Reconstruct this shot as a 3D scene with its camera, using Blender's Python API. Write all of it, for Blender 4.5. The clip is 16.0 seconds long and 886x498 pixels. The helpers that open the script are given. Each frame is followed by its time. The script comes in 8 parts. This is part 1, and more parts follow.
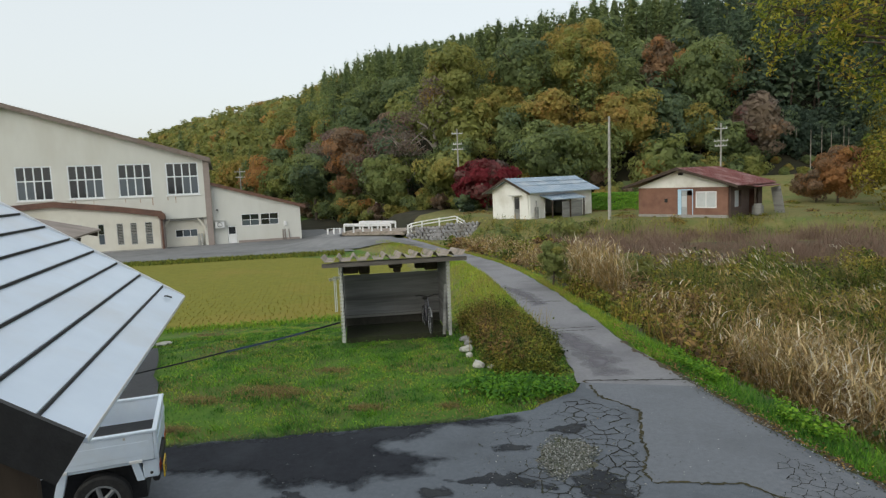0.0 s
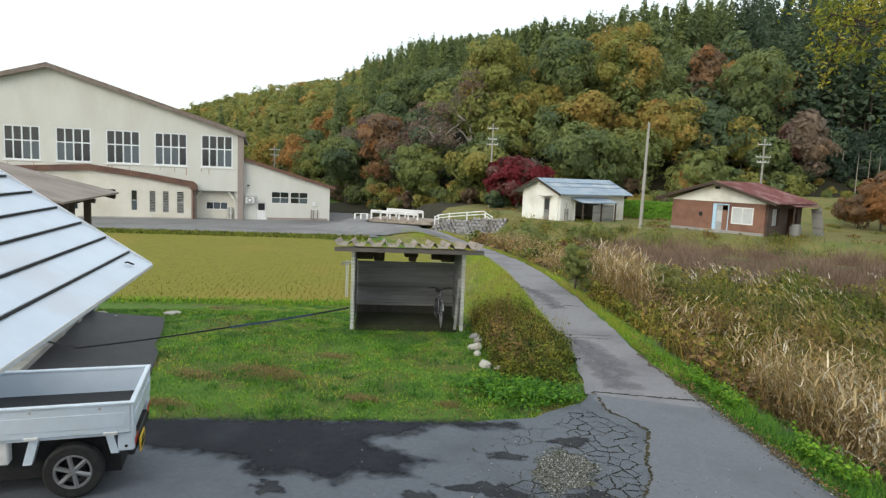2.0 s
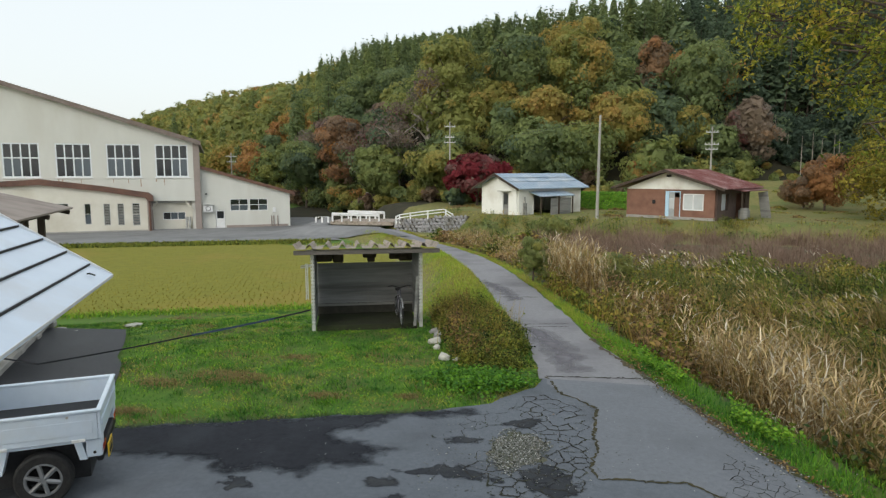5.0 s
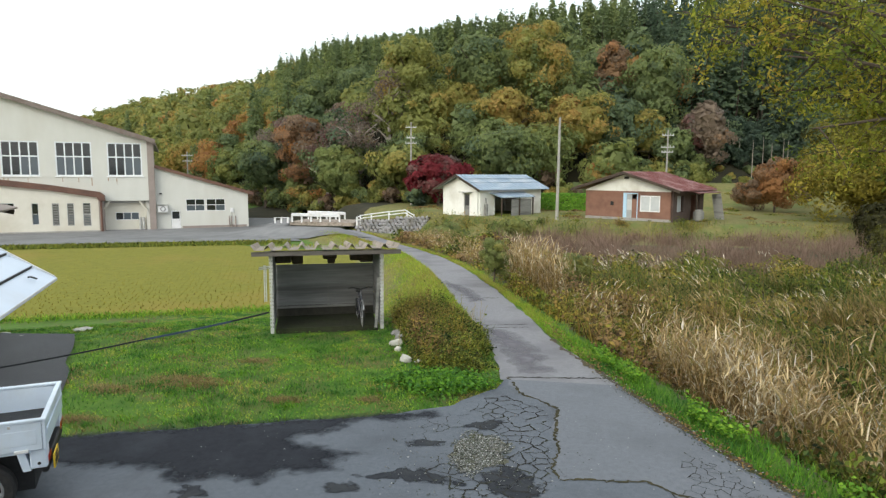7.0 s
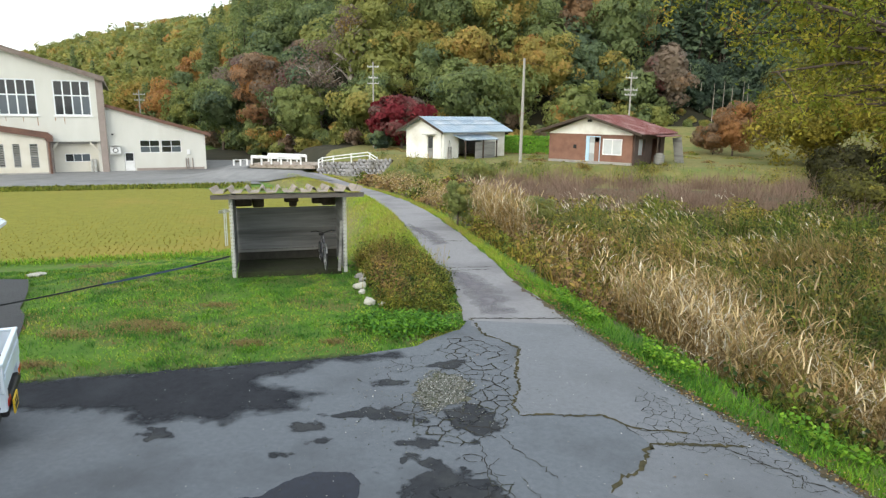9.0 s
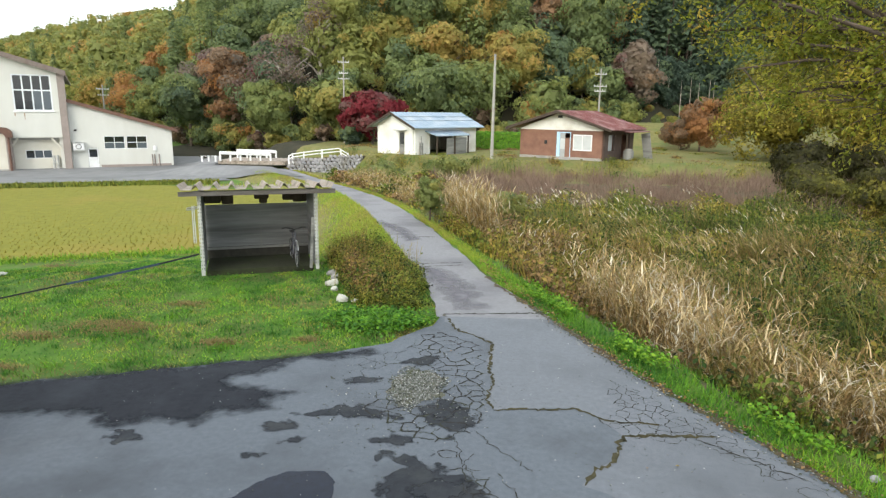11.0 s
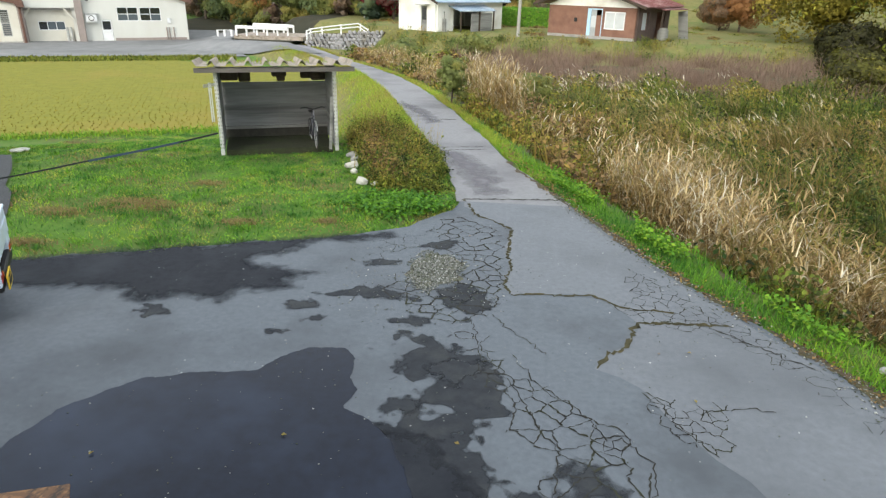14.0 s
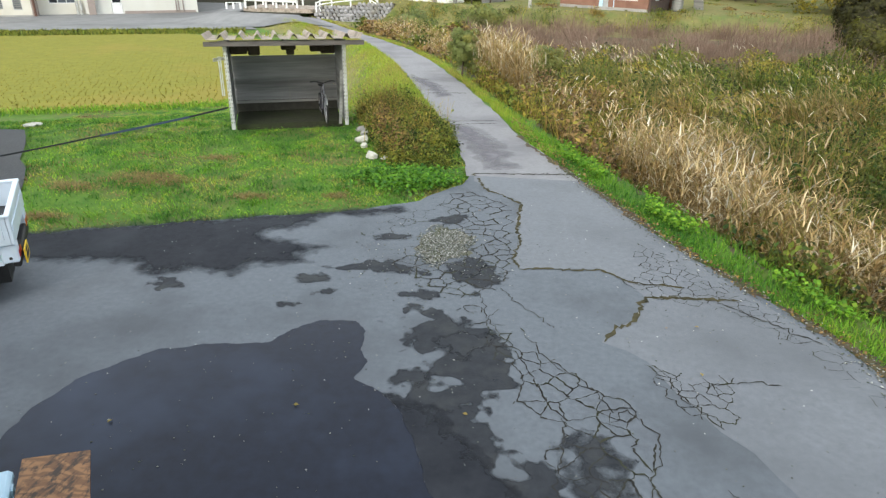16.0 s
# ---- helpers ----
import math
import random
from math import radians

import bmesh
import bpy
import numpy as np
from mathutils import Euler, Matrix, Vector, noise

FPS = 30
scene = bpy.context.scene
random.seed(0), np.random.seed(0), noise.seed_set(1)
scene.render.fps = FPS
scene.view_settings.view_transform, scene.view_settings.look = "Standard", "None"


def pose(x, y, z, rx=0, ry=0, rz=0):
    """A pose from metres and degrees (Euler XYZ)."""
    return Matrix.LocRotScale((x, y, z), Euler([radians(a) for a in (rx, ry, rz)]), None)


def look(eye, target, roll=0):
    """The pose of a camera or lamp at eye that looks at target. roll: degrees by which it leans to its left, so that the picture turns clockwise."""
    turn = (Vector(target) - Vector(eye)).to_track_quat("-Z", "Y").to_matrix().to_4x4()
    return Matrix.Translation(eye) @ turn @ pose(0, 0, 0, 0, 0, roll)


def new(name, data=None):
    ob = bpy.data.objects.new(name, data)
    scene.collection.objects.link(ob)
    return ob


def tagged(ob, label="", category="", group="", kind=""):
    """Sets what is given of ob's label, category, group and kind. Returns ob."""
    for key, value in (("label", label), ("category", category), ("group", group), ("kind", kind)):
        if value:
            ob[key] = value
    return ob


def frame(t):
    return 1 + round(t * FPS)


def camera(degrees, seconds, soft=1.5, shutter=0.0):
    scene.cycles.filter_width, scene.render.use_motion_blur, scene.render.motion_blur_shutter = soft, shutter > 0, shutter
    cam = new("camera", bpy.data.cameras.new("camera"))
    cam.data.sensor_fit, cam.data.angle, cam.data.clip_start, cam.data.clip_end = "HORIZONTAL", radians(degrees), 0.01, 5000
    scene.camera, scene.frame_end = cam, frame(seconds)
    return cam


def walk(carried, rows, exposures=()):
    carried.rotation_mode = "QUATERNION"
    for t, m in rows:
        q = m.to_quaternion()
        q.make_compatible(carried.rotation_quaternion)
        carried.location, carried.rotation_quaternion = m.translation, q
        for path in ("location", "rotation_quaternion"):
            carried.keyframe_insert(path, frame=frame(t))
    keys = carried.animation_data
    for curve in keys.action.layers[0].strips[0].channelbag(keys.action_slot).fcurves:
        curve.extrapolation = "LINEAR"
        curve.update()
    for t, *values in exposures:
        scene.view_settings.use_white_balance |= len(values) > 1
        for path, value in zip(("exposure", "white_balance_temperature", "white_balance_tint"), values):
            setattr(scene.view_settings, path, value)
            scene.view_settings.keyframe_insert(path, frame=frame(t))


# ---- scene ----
cam = camera(69.1, 16.0, soft=1.3)
PATH = [
    (0, (0.431, 1.382, 3.853), (-0.055, 3.310, 3.637), -2.3),
    (0.5, (0.462, 1.595, 3.788), (-0.102, 3.500, 3.561), -0.1),
    (1, (0.552, 1.737, 3.785), (-0.111, 3.601, 3.494), 0.6),
    (1.5, (0.611, 1.750, 3.788), (0.119, 3.676, 3.567), 0.2),
    (2, (0.548, 1.912, 3.770), (-0.020, 3.815, 3.534), 2.4),
    (2.5, (0.648, 1.944, 3.809), (0.004, 3.815, 3.516), 0.1),
    (3, (0.649, 1.936, 3.812), (0.008, 3.819, 3.602), 0.2),
    (3.5, (0.685, 1.863, 3.815), (0.051, 3.747, 3.593), 0.3),
    (4, (0.808, 1.624, 3.819), (0.234, 3.524, 3.571), 0.4),
    (4.5, (0.878, 1.495, 3.815), (0.314, 3.400, 3.585), 0.1),
    (4.7, (0.880, 1.497, 3.815), (0.359, 3.414, 3.580), -0.2),
    (7, (0.861, 1.581, 3.811), (0.516, 3.537, 3.576), 0.3),
    (7.5, (0.859, 1.580, 3.808), (0.528, 3.537, 3.558), 0.2),
    (8, (0.863, 1.579, 3.813), (0.572, 3.540, 3.548), 0.4),
    (8.5, (0.864, 1.583, 3.808), (0.619, 3.547, 3.523), 0.7),
    (9, (0.869, 1.569, 3.809), (0.641, 3.514, 3.401), 0.7),
    (11.5, (0.855, 1.606, 3.800), (0.731, 3.558, 3.381), 0.9),
    (12, (0.865, 1.616, 3.802), (0.752, 3.564, 3.361), 1.1),
    (12.5, (0.876, 1.627, 3.802), (0.776, 3.551, 3.264), 1.3),
    (13, (0.868, 1.648, 3.801), (0.775, 3.557, 3.210), 1.6),
    (13.5, (0.850, 1.652, 3.794), (0.721, 3.539, 3.143), 1.4),
    (14, (0.850, 1.684, 3.787), (0.663, 3.523, 3.024), 1.5),
    (14.5, (0.856, 1.631, 3.790), (0.602, 3.420, 2.933), 0.7),
    (15, (0.856, 1.634, 3.795), (0.611, 3.420, 2.929), 0.9),
    (15.5, (0.868, 1.624, 3.805), (0.627, 3.416, 2.949), 0.9),
    (16, (0.870, 1.636, 3.806), (0.656, 3.440, 2.970), 1.2),
]
walk(cam, [(t, look(eye, target, roll)) for t, eye, target, roll in PATH],
     exposures=[(0.0, -0.82, 6500, 5), (0.5, -0.45, 6500, 5), (1.0, -0.25, 6500, 5), (1.5, -0.48, 6500, 5), (2.0, -0.42, 6500, 5), (2.5, -0.32, 6500, 5), (3.0, -0.64, 6500, 5), (4.0, -0.64, 6500, 5), (4.5, -0.66, 6500, 5), (7.0, -0.26, 6500, 5), (9.0, 0.02, 6480, 5), (12.0, 0.16, 6480, 5), (14.5, 0.16, 6480, 5), (16.0, 0.24, 6480, 5)])

# ---- world and light ----
world = bpy.data.worlds.new("overcast_sky")
scene.world = world
world.use_nodes = True
wn = world.node_tree.nodes
wl = world.node_tree.links
sky = wn.new("ShaderNodeTexSky")
sky.sky_type = 'NISHITA'
sky.sun_disc = False
sky.sun_elevation = radians(30)
sky.sun_rotation = radians(200)
sky.dust_density = 4.0
grey = wn.new("ShaderNodeHueSaturation")
grey.inputs["Saturation"].default_value = 0.8
wl.new(sky.outputs["Color"], grey.inputs["Color"])
veil = wn.new("ShaderNodeMix")
veil.data_type = 'RGBA'
veil.inputs[0].default_value = 0.52
wl.new(grey.outputs["Color"], veil.inputs[6])
veil.inputs[7].default_value = (11.0, 11.2, 11.4, 1)
wl.new(veil.outputs[2], wn["Background"].inputs["Color"])
wn["Background"].inputs["Strength"].default_value = 0.207

sun_data = bpy.data.lights.new("sun", 'SUN')
sun_data.energy = 0.8
sun_data.angle = radians(30)
sun_data.color = (1.0, 0.98, 0.95)
sun = new("sun", sun_data)
sun.matrix_world = look((-14, -40, 25), (0, 0, 0))
scene.view_settings.exposure = 0.0

rng = np.random.default_rng(7)


# ---- building helpers ----
def smooth(a, b, v):
    s = np.clip((np.asarray(v, float) - a) / (b - a), 0, 1)
    return s * s * (3 - 2 * s)


def finish(name, bm, material, parent=None, label=""):
    me = bpy.data.meshes.new(name)
    bm.to_mesh(me)
    bm.free()
    for m in material if isinstance(material, (list, tuple)) else [material]:
        me.materials.append(m)
    ob = new(name, me)
    if parent:
        ob.parent = parent
    return tagged(ob, label)


def part(name, bm, material, parent, label=""):
    return finish(name, bm, material, parent, label)


def thing(name, m, label, category, group="", kind=""):
    ob = new(name)
    ob.empty_display_size = 0.2
    ob.matrix_world = m
    return tagged(ob, label, category, group, kind)


def mesh_np(name, verts, faces, material, parent=None, tone=None, shade=False):
    """One mesh from arrays of corners and of faces with the same number of corners each."""
    me = bpy.data.meshes.new(name)
    k = faces.shape[1]
    me.vertices.add(len(verts))
    me.vertices.foreach_set("co", np.ascontiguousarray(verts, np.float32).ravel())
    me.loops.add(faces.size)
    me.loops.foreach_set("vertex_index", np.ascontiguousarray(faces, np.int32).ravel())
    me.polygons.add(len(faces))
    me.polygons.foreach_set("loop_start", np.arange(0, faces.size, k, dtype=np.int32))
    me.update(calc_edges=True)
    if tone is not None:
        me.attributes.new("tone", 'FLOAT', 'POINT').data.foreach_set("value", np.ascontiguousarray(tone, np.float32))
    if shade:
        me.polygons.foreach_set("use_smooth", np.ones(len(faces), bool))
    me.materials.append(material)
    ob = new(name, me)
    if parent:
        ob.parent = parent
    return ob


def box(bm, x0, x1, y0, y1, z0, z1, m=None):
    """An upright box, or a turned one with m."""
    t = Matrix.Translation(((x0 + x1) / 2, (y0 + y1) / 2, (z0 + z1) / 2)) @ Matrix.Diagonal((x1 - x0, y1 - y0, z1 - z0, 1))
    return bmesh.ops.create_cube(bm, size=1, matrix=(m @ t) if m else t)["verts"]


def leaf_tris(centre, size, normal, r):
    """Single pointed leaf sprays about centre."""
    n = len(centre)
    normal = normal / (np.linalg.norm(normal, axis=1, keepdims=True) + 1e-9)
    a = np.cross(normal, r.normal(size=(n, 3)))
    a /= np.linalg.norm(a, axis=1, keepdims=True) + 1e-9
    b = np.cross(normal, a)
    s = size[:, None]
    v = np.stack([centre - a * s * 0.75, centre + a * s * 0.55 + b * s * 0.6, centre + a * s * 0.45 - b * s * 0.6], 1)
    return v.reshape(-1, 3), np.arange(3 * n).reshape(n, 3)


def boxed(*dims, bevel=0.0, m=None):
    bm = bmesh.new()
    box(bm, *dims, m=m)
    if bevel:
        bmesh.ops.bevel(bm, geom=bm.edges[:], offset=bevel, segments=1, affect='EDGES')
    return bm


def tube(bm, points, radius, sides=8, taper=1.0, closed=True):
    """A round bar along a line of points."""
    pts = [Vector(p) for p in points]
    rings = []
    for i, p in enumerate(pts):
        way = (pts[min(i + 1, len(pts) - 1)] - pts[max(i - 1, 0)]).normalized()
        side = way.orthogonal().normalized() if i == 0 else (last - way * last.dot(way)).normalized()
        last = side
        up = way.cross(side)
        r = radius * (1 + (taper - 1) * i / max(1, len(pts) - 1))
        rings.append([bm.verts.new(p + (side * math.cos(a) + up * math.sin(a)) * r) for a in [2 * math.pi * k / sides for k in range(sides)]])
    for a, b in zip(rings, rings[1:]):
        for k in range(sides):
            bm.faces.new((a[k], a[(k + 1) % sides], b[(k + 1) % sides], b[k]))
    if closed:
        bm.faces.new(rings[0][::-1])
        bm.faces.new(rings[-1])
    return bm


def tubed(points, radius, sides=8, taper=1.0):
    return tube(bmesh.new(), points, radius, sides, taper)


def ring(bm, centre, axis, radius, thick, n=24, k=8):
    """A torus."""
    axis = Vector(axis).normalized()
    a = axis.orthogonal().normalized()
    b = axis.cross(a)
    rows = []
    for i in range(n):
        t = 2 * math.pi * i / n
        out = a * math.cos(t) + b * math.sin(t)
        rows.append([bm.verts.new(Vector(centre) + out * (radius + thick * math.cos(s)) + axis * thick * math.sin(s)) for s in [2 * math.pi * j / k for j in range(k)]])
    for i in range(n):
        for j in range(k):
            bm.faces.new((rows[i][j], rows[(i + 1) % n][j], rows[(i + 1) % n][(j + 1) % k], rows[i][(j + 1) % k]))
    return bm


def prism(bm, outline, y0, y1):
    """An outline in x and z, pushed through from y0 to y1."""
    a = [bm.verts.new((x, y0, z)) for x, z in outline]
    b = [bm.verts.new((x, y1, z)) for x, z in outline]
    bm.faces.new(a)
    bm.faces.new(b[::-1])
    n = len(a)
    for i in range(n):
        bm.faces.new((a[(i + 1) % n], a[i], b[i], b[(i + 1) % n]))
    bmesh.ops.recalc_face_normals(bm, faces=bm.faces[:])
    return bm


# ---- materials ----
def nodes_of(name):
    m = bpy.data.materials.new(name)
    m.use_nodes = True
    t = m.node_tree
    return m, t.nodes, t.links, t.nodes["Principled BSDF"]


def mixed(n, l, fac, a, b, mode='MIX'):
    x = n.new("ShaderNodeMix")
    x.data_type, x.blend_type = 'RGBA', mode
    for k, v in ((0, fac), (6, a), (7, b)):
        if isinstance(v, (int, float)):
            x.inputs[k].default_value = v
        elif isinstance(v, tuple):
            x.inputs[k].default_value = (*v[:3], 1)
        else:
            l.new(v, x.inputs[k])
    return x.outputs[2]


def noise_at(n, l, scale, detail=4, rough=0.55, squash=(1, 1, 1), local=False):
    g = n.new("ShaderNodeTexCoord") if local else n.new("ShaderNodeNewGeometry")
    p = n.new("ShaderNodeMapping")
    p.inputs["Scale"].default_value = squash
    l.new(g.outputs["Object" if local else "Position"], p.inputs[0])
    t = n.new("ShaderNodeTexNoise")
    t.inputs["Scale"].default_value, t.inputs["Detail"].default_value, t.inputs["Roughness"].default_value = scale, detail, rough
    l.new(p.outputs[0], t.inputs["Vector"])
    return t.outputs["Fac"]


def ramp(n, l, fac, lo, hi):
    r = n.new("ShaderNodeMapRange")
    r.inputs["From Min"].default_value, r.inputs["From Max"].default_value = lo, hi
    l.new(fac, r.inputs["Value"])
    return r.outputs["Result"]


def surf(name, c1, c2, scale=6.0, rough=0.7, bump=0.15, metal=0.0, stain=None, stain_scale=0.8, squash=(1, 1, 1), spec=0.4, local=False, lot=0.0, bump_scale=5):
    """A surface of two near colours in fine grain, with broad stains and a little relief."""
    m, n, l, b = nodes_of(name)
    col = mixed(n, l, ramp(n, l, noise_at(n, l, scale, 5, 0.6, squash, local), 0.3, 0.7), c1, c2)
    if stain:
        col = mixed(n, l, ramp(n, l, noise_at(n, l, stain_scale, 4, 0.6, squash, local), 0.48, 0.72), col, stain)
    if lot:
        o = n.new("ShaderNodeObjectInfo")
        h = n.new("ShaderNodeHueSaturation")
        l.new(ramp(n, l, o.outputs["Random"], 0 - 0.0, 1), h.inputs["Fac"])
        h.inputs["Value"].default_value = 1 + lot
        l.new(col, h.inputs["Color"])
        col = h.outputs["Color"]
    l.new(col, b.inputs["Base Color"])
    b.inputs["Roughness"].default_value, b.inputs["Metallic"].default_value = rough, metal
    b.inputs["Specular IOR Level"].default_value = spec
    if bump:
        bp = n.new("ShaderNodeBump")
        bp.inputs["Strength"].default_value, bp.inputs["Distance"].default_value = bump, 0.01
        l.new(noise_at(n, l, scale * bump_scale, 3, 0.6, squash, local), bp.inputs["Height"])
        l.new(bp.outputs[0], b.inputs["Normal"])
    return m


def leafy(name, stops, through_light=0.25, rough=0.6, spread=0.45):
    """Leaves: the tone of a plant picks its colour, and each leaf is a little lighter or darker."""
    m, n, l, b = nodes_of(name)
    a = n.new("ShaderNodeAttribute")
    a.attribute_name = "tone"
    r = n.new("ShaderNodeValToRGB")
    while len(r.color_ramp.elements) < len(stops):
        r.color_ramp.elements.new(0.5)
    for e, (at, c) in zip(r.color_ramp.elements, stops):
        e.position, e.color = at, (*c, 1)
    l.new(a.outputs["Fac"], r.inputs[0])
    g = n.new("ShaderNodeNewGeometry")
    h = n.new("ShaderNodeHueSaturation")
    v = n.new("ShaderNodeMapRange")
    v.inputs["To Min"].default_value, v.inputs["To Max"].default_value = 1 - spread, 1 + spread
    l.new(g.outputs["Random Per Island"], v.inputs[0])
    l.new(v.outputs[0], h.inputs["Value"])
    l.new(r.outputs[0], h.inputs["Color"])
    l.new(h.outputs[0], b.inputs["Base Color"])
    b.inputs["Roughness"].default_value = rough
    b.inputs["Specular IOR Level"].default_value = 0.25
    t = n.new("ShaderNodeBsdfTranslucent")
    l.new(h.outputs[0], t.inputs["Color"])
    x = n.new("ShaderNodeMixShader")
    x.inputs[0].default_value = through_light
    l.new(b.outputs[0], x.inputs[1])
    l.new(t.outputs[0], x.inputs[2])
    l.new(x.outputs[0], n["Material Output"].inputs["Surface"])
    return m


def glass(name, tint=(0.05, 0.06, 0.07), rough=0.06):
    m, n, l, b = nodes_of(name)
    b.inputs["Base Color"].default_value = (*tint, 1)
    b.inputs["Roughness"].default_value = rough
    b.inputs["Specular IOR Level"].default_value = 0.9
    b.inputs["Transmission Weight"].default_value = 0.35
    return m


ASPHALT_YARD = surf("asphalt_yard", (0.109, 0.124, 0.145), (0.142, 0.16, 0.186), 14, 0.66, 0.4, stain=(0.072, 0.08, 0.094), stain_scale=0.5, spec=0.35, bump_scale=9)
ASPHALT_LANE = surf("asphalt_lane", (0.205, 0.204, 0.218), (0.268, 0.267, 0.283), 12, 0.7, 0.5, stain=(0.148, 0.144, 0.16), stain_scale=0.5, spec=0.35, bump_scale=9)
ASPHALT_SLAB = surf("asphalt_slab", (0.142, 0.154, 0.174), (0.178, 0.192, 0.216), 13, 0.66, 0.4, stain=(0.112, 0.121, 0.137), stain_scale=0.4, spec=0.35, bump_scale=9)
ASPHALT_NEW = surf("asphalt_patch", (0.018, 0.02, 0.024), (0.032, 0.034, 0.04), 10, 0.5, 0.4, stain=(0.045, 0.048, 0.055), stain_scale=0.6, spec=0.2)
ASPHALT_FAR = surf("asphalt_forecourt", (0.17, 0.175, 0.18), (0.24, 0.24, 0.245), 0.8, 0.8, 0.1, stain=(0.12, 0.122, 0.125), stain_scale=0.12)
# blue base and paler stain imitate sky reflected in the wet film
WET = surf("sky_tinted_wet_asphalt", (0.008, 0.011, 0.022), (0.012, 0.017, 0.033), 9, 0.13, 0.04, stain=(0.03, 0.042, 0.075), stain_scale=0.42, spec=0.17)
DAMP = surf("damp_asphalt", (0.02, 0.022, 0.028), (0.031, 0.034, 0.042), 9, 0.6, 0.4, stain=(0.043, 0.047, 0.056), stain_scale=1.1, spec=0.05)
HALF_DRY = surf("half_dry_asphalt", (0.028, 0.031, 0.037), (0.042, 0.046, 0.054), 9, 0.6, 0.4, stain=(0.056, 0.059, 0.062), stain_scale=2.6, spec=0.08)
def soft_film(m, scale=9.0, lo=0.78, hi=1.02):
    """Lets a thin film thin out towards its edge in small ragged islands."""
    n, l = m.node_tree.nodes, m.node_tree.links
    b, out = n["Principled BSDF"], n["Material Output"]
    x, t, a, s = n.new("ShaderNodeMixShader"), n.new("ShaderNodeBsdfTransparent"), n.new("ShaderNodeAttribute"), n.new("ShaderNodeMath")
    a.attribute_name = "tone"
    s.operation = 'MULTIPLY_ADD'
    s.inputs[1].default_value = 1.2
    l.new(noise_at(n, l, scale, 6, 0.7), s.inputs[0])
    l.new(a.outputs["Fac"], s.inputs[2])
    l.new(ramp(n, l, s.outputs[0], lo, hi), x.inputs[0])
    l.new(t.outputs[0], x.inputs[1])
    l.new(b.outputs[0], x.inputs[2])
    l.new(x.outputs[0], out.inputs["Surface"])


soft_film(DAMP, 7.0, 0.62, 1.3)
soft_film(HALF_DRY, 5.0, 0.62, 1.08)
soft_film(WET)
CRACK = surf("crack_fill", (0.014, 0.014, 0.014), (0.04, 0.038, 0.032), 9, 0.95, 0.3, stain=(0.04, 0.045, 0.018), stain_scale=2.5)
MOSSY = surf("mossy_crack", (0.03, 0.03, 0.014), (0.085, 0.07, 0.03), 12, 0.95, 0.6, stain=(0.03, 0.03, 0.02), stain_scale=3)
EARTH = surf("earth", (0.07, 0.055, 0.035), (0.12, 0.09, 0.055), 5, 0.95, 0.5, stain=(0.05, 0.06, 0.02), stain_scale=0.7)
TURF = surf("turf", (0.05, 0.12, 0.01), (0.1, 0.19, 0.018), 3.5, 0.95, 0.8, stain=(0.11, 0.1, 0.035), stain_scale=0.55)
STUBBLE_SOIL = surf("stubble_soil", (0.152, 0.155, 0.013), (0.205, 0.197, 0.019), 2.0, 0.95, 0.5, stain=(0.24, 0.185, 0.03), stain_scale=0.13)
DRY_TURF = surf("dry_turf", (0.13, 0.135, 0.035), (0.22, 0.19, 0.07), 2.2, 0.95, 0.8, stain=(0.09, 0.14, 0.03), stain_scale=0.35)
WILD = surf("wild_soil", (0.05, 0.05, 0.02), (0.1, 0.085, 0.04), 1.5, 0.95, 0.5, stain=(0.12, 0.09, 0.06), stain_scale=0.2)
# floor colour set near black for the shade beneath the trees
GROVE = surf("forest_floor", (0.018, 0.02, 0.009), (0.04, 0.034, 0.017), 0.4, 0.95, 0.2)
CREAM = surf("cream_siding", (0.58, 0.585, 0.55), (0.62, 0.625, 0.59), 0.9, 0.7, 0.05, stain=(0.54, 0.535, 0.49), stain_scale=0.25, squash=(1, 1, 0.35))
CREAM_LOW = surf("cream_render", (0.62, 0.6, 0.53), (0.67, 0.65, 0.58), 1.2, 0.8, 0.1, stain=(0.56, 0.53, 0.45), stain_scale=0.35)
VERGE_GREY = surf("verge_metal", (0.17, 0.135, 0.12), (0.23, 0.19, 0.17), 3, 0.6, 0.1, stain=(0.15, 0.11, 0.09))
RUST = surf("rust_streak", (0.3, 0.2, 0.13), (0.42, 0.32, 0.24), 5, 0.9, 0.1)
BROWN_TRIM = surf("brown_trim", (0.12, 0.062, 0.045), (0.17, 0.09, 0.065), 3, 0.6, 0.1, stain=(0.09, 0.05, 0.04))
MAUVE = surf("mauve_column", (0.26, 0.22, 0.2), (0.31, 0.26, 0.24), 2, 0.7, 0.1)
WHITE_METAL = surf("white_paint", (0.72, 0.73, 0.74), (0.78, 0.79, 0.8), 5, 0.4, 0.03, stain=(0.62, 0.63, 0.63), stain_scale=2)
TRUCK_WHITE = surf("truck_paint", (0.59, 0.68, 0.79), (0.64, 0.73, 0.84), 6, 0.32, 0.02, stain=(0.56, 0.62, 0.68), stain_scale=1.6, spec=0.5)
BLACK_PLASTIC = surf("black_plastic", (0.012, 0.012, 0.013), (0.025, 0.025, 0.027), 15, 0.55, 0.2)
RUBBER = surf("rubber", (0.012, 0.012, 0.013), (0.03, 0.03, 0.03), 20, 0.8, 0.4)
STEEL = surf("steel", (0.42, 0.43, 0.44), (0.55, 0.56, 0.57), 14, 0.35, 0.1, metal=0.85)
GALV = surf("galvanised", (0.45, 0.46, 0.45), (0.56, 0.57, 0.56), 9, 0.5, 0.15, metal=0.2, stain=(0.3, 0.29, 0.26), stain_scale=2)
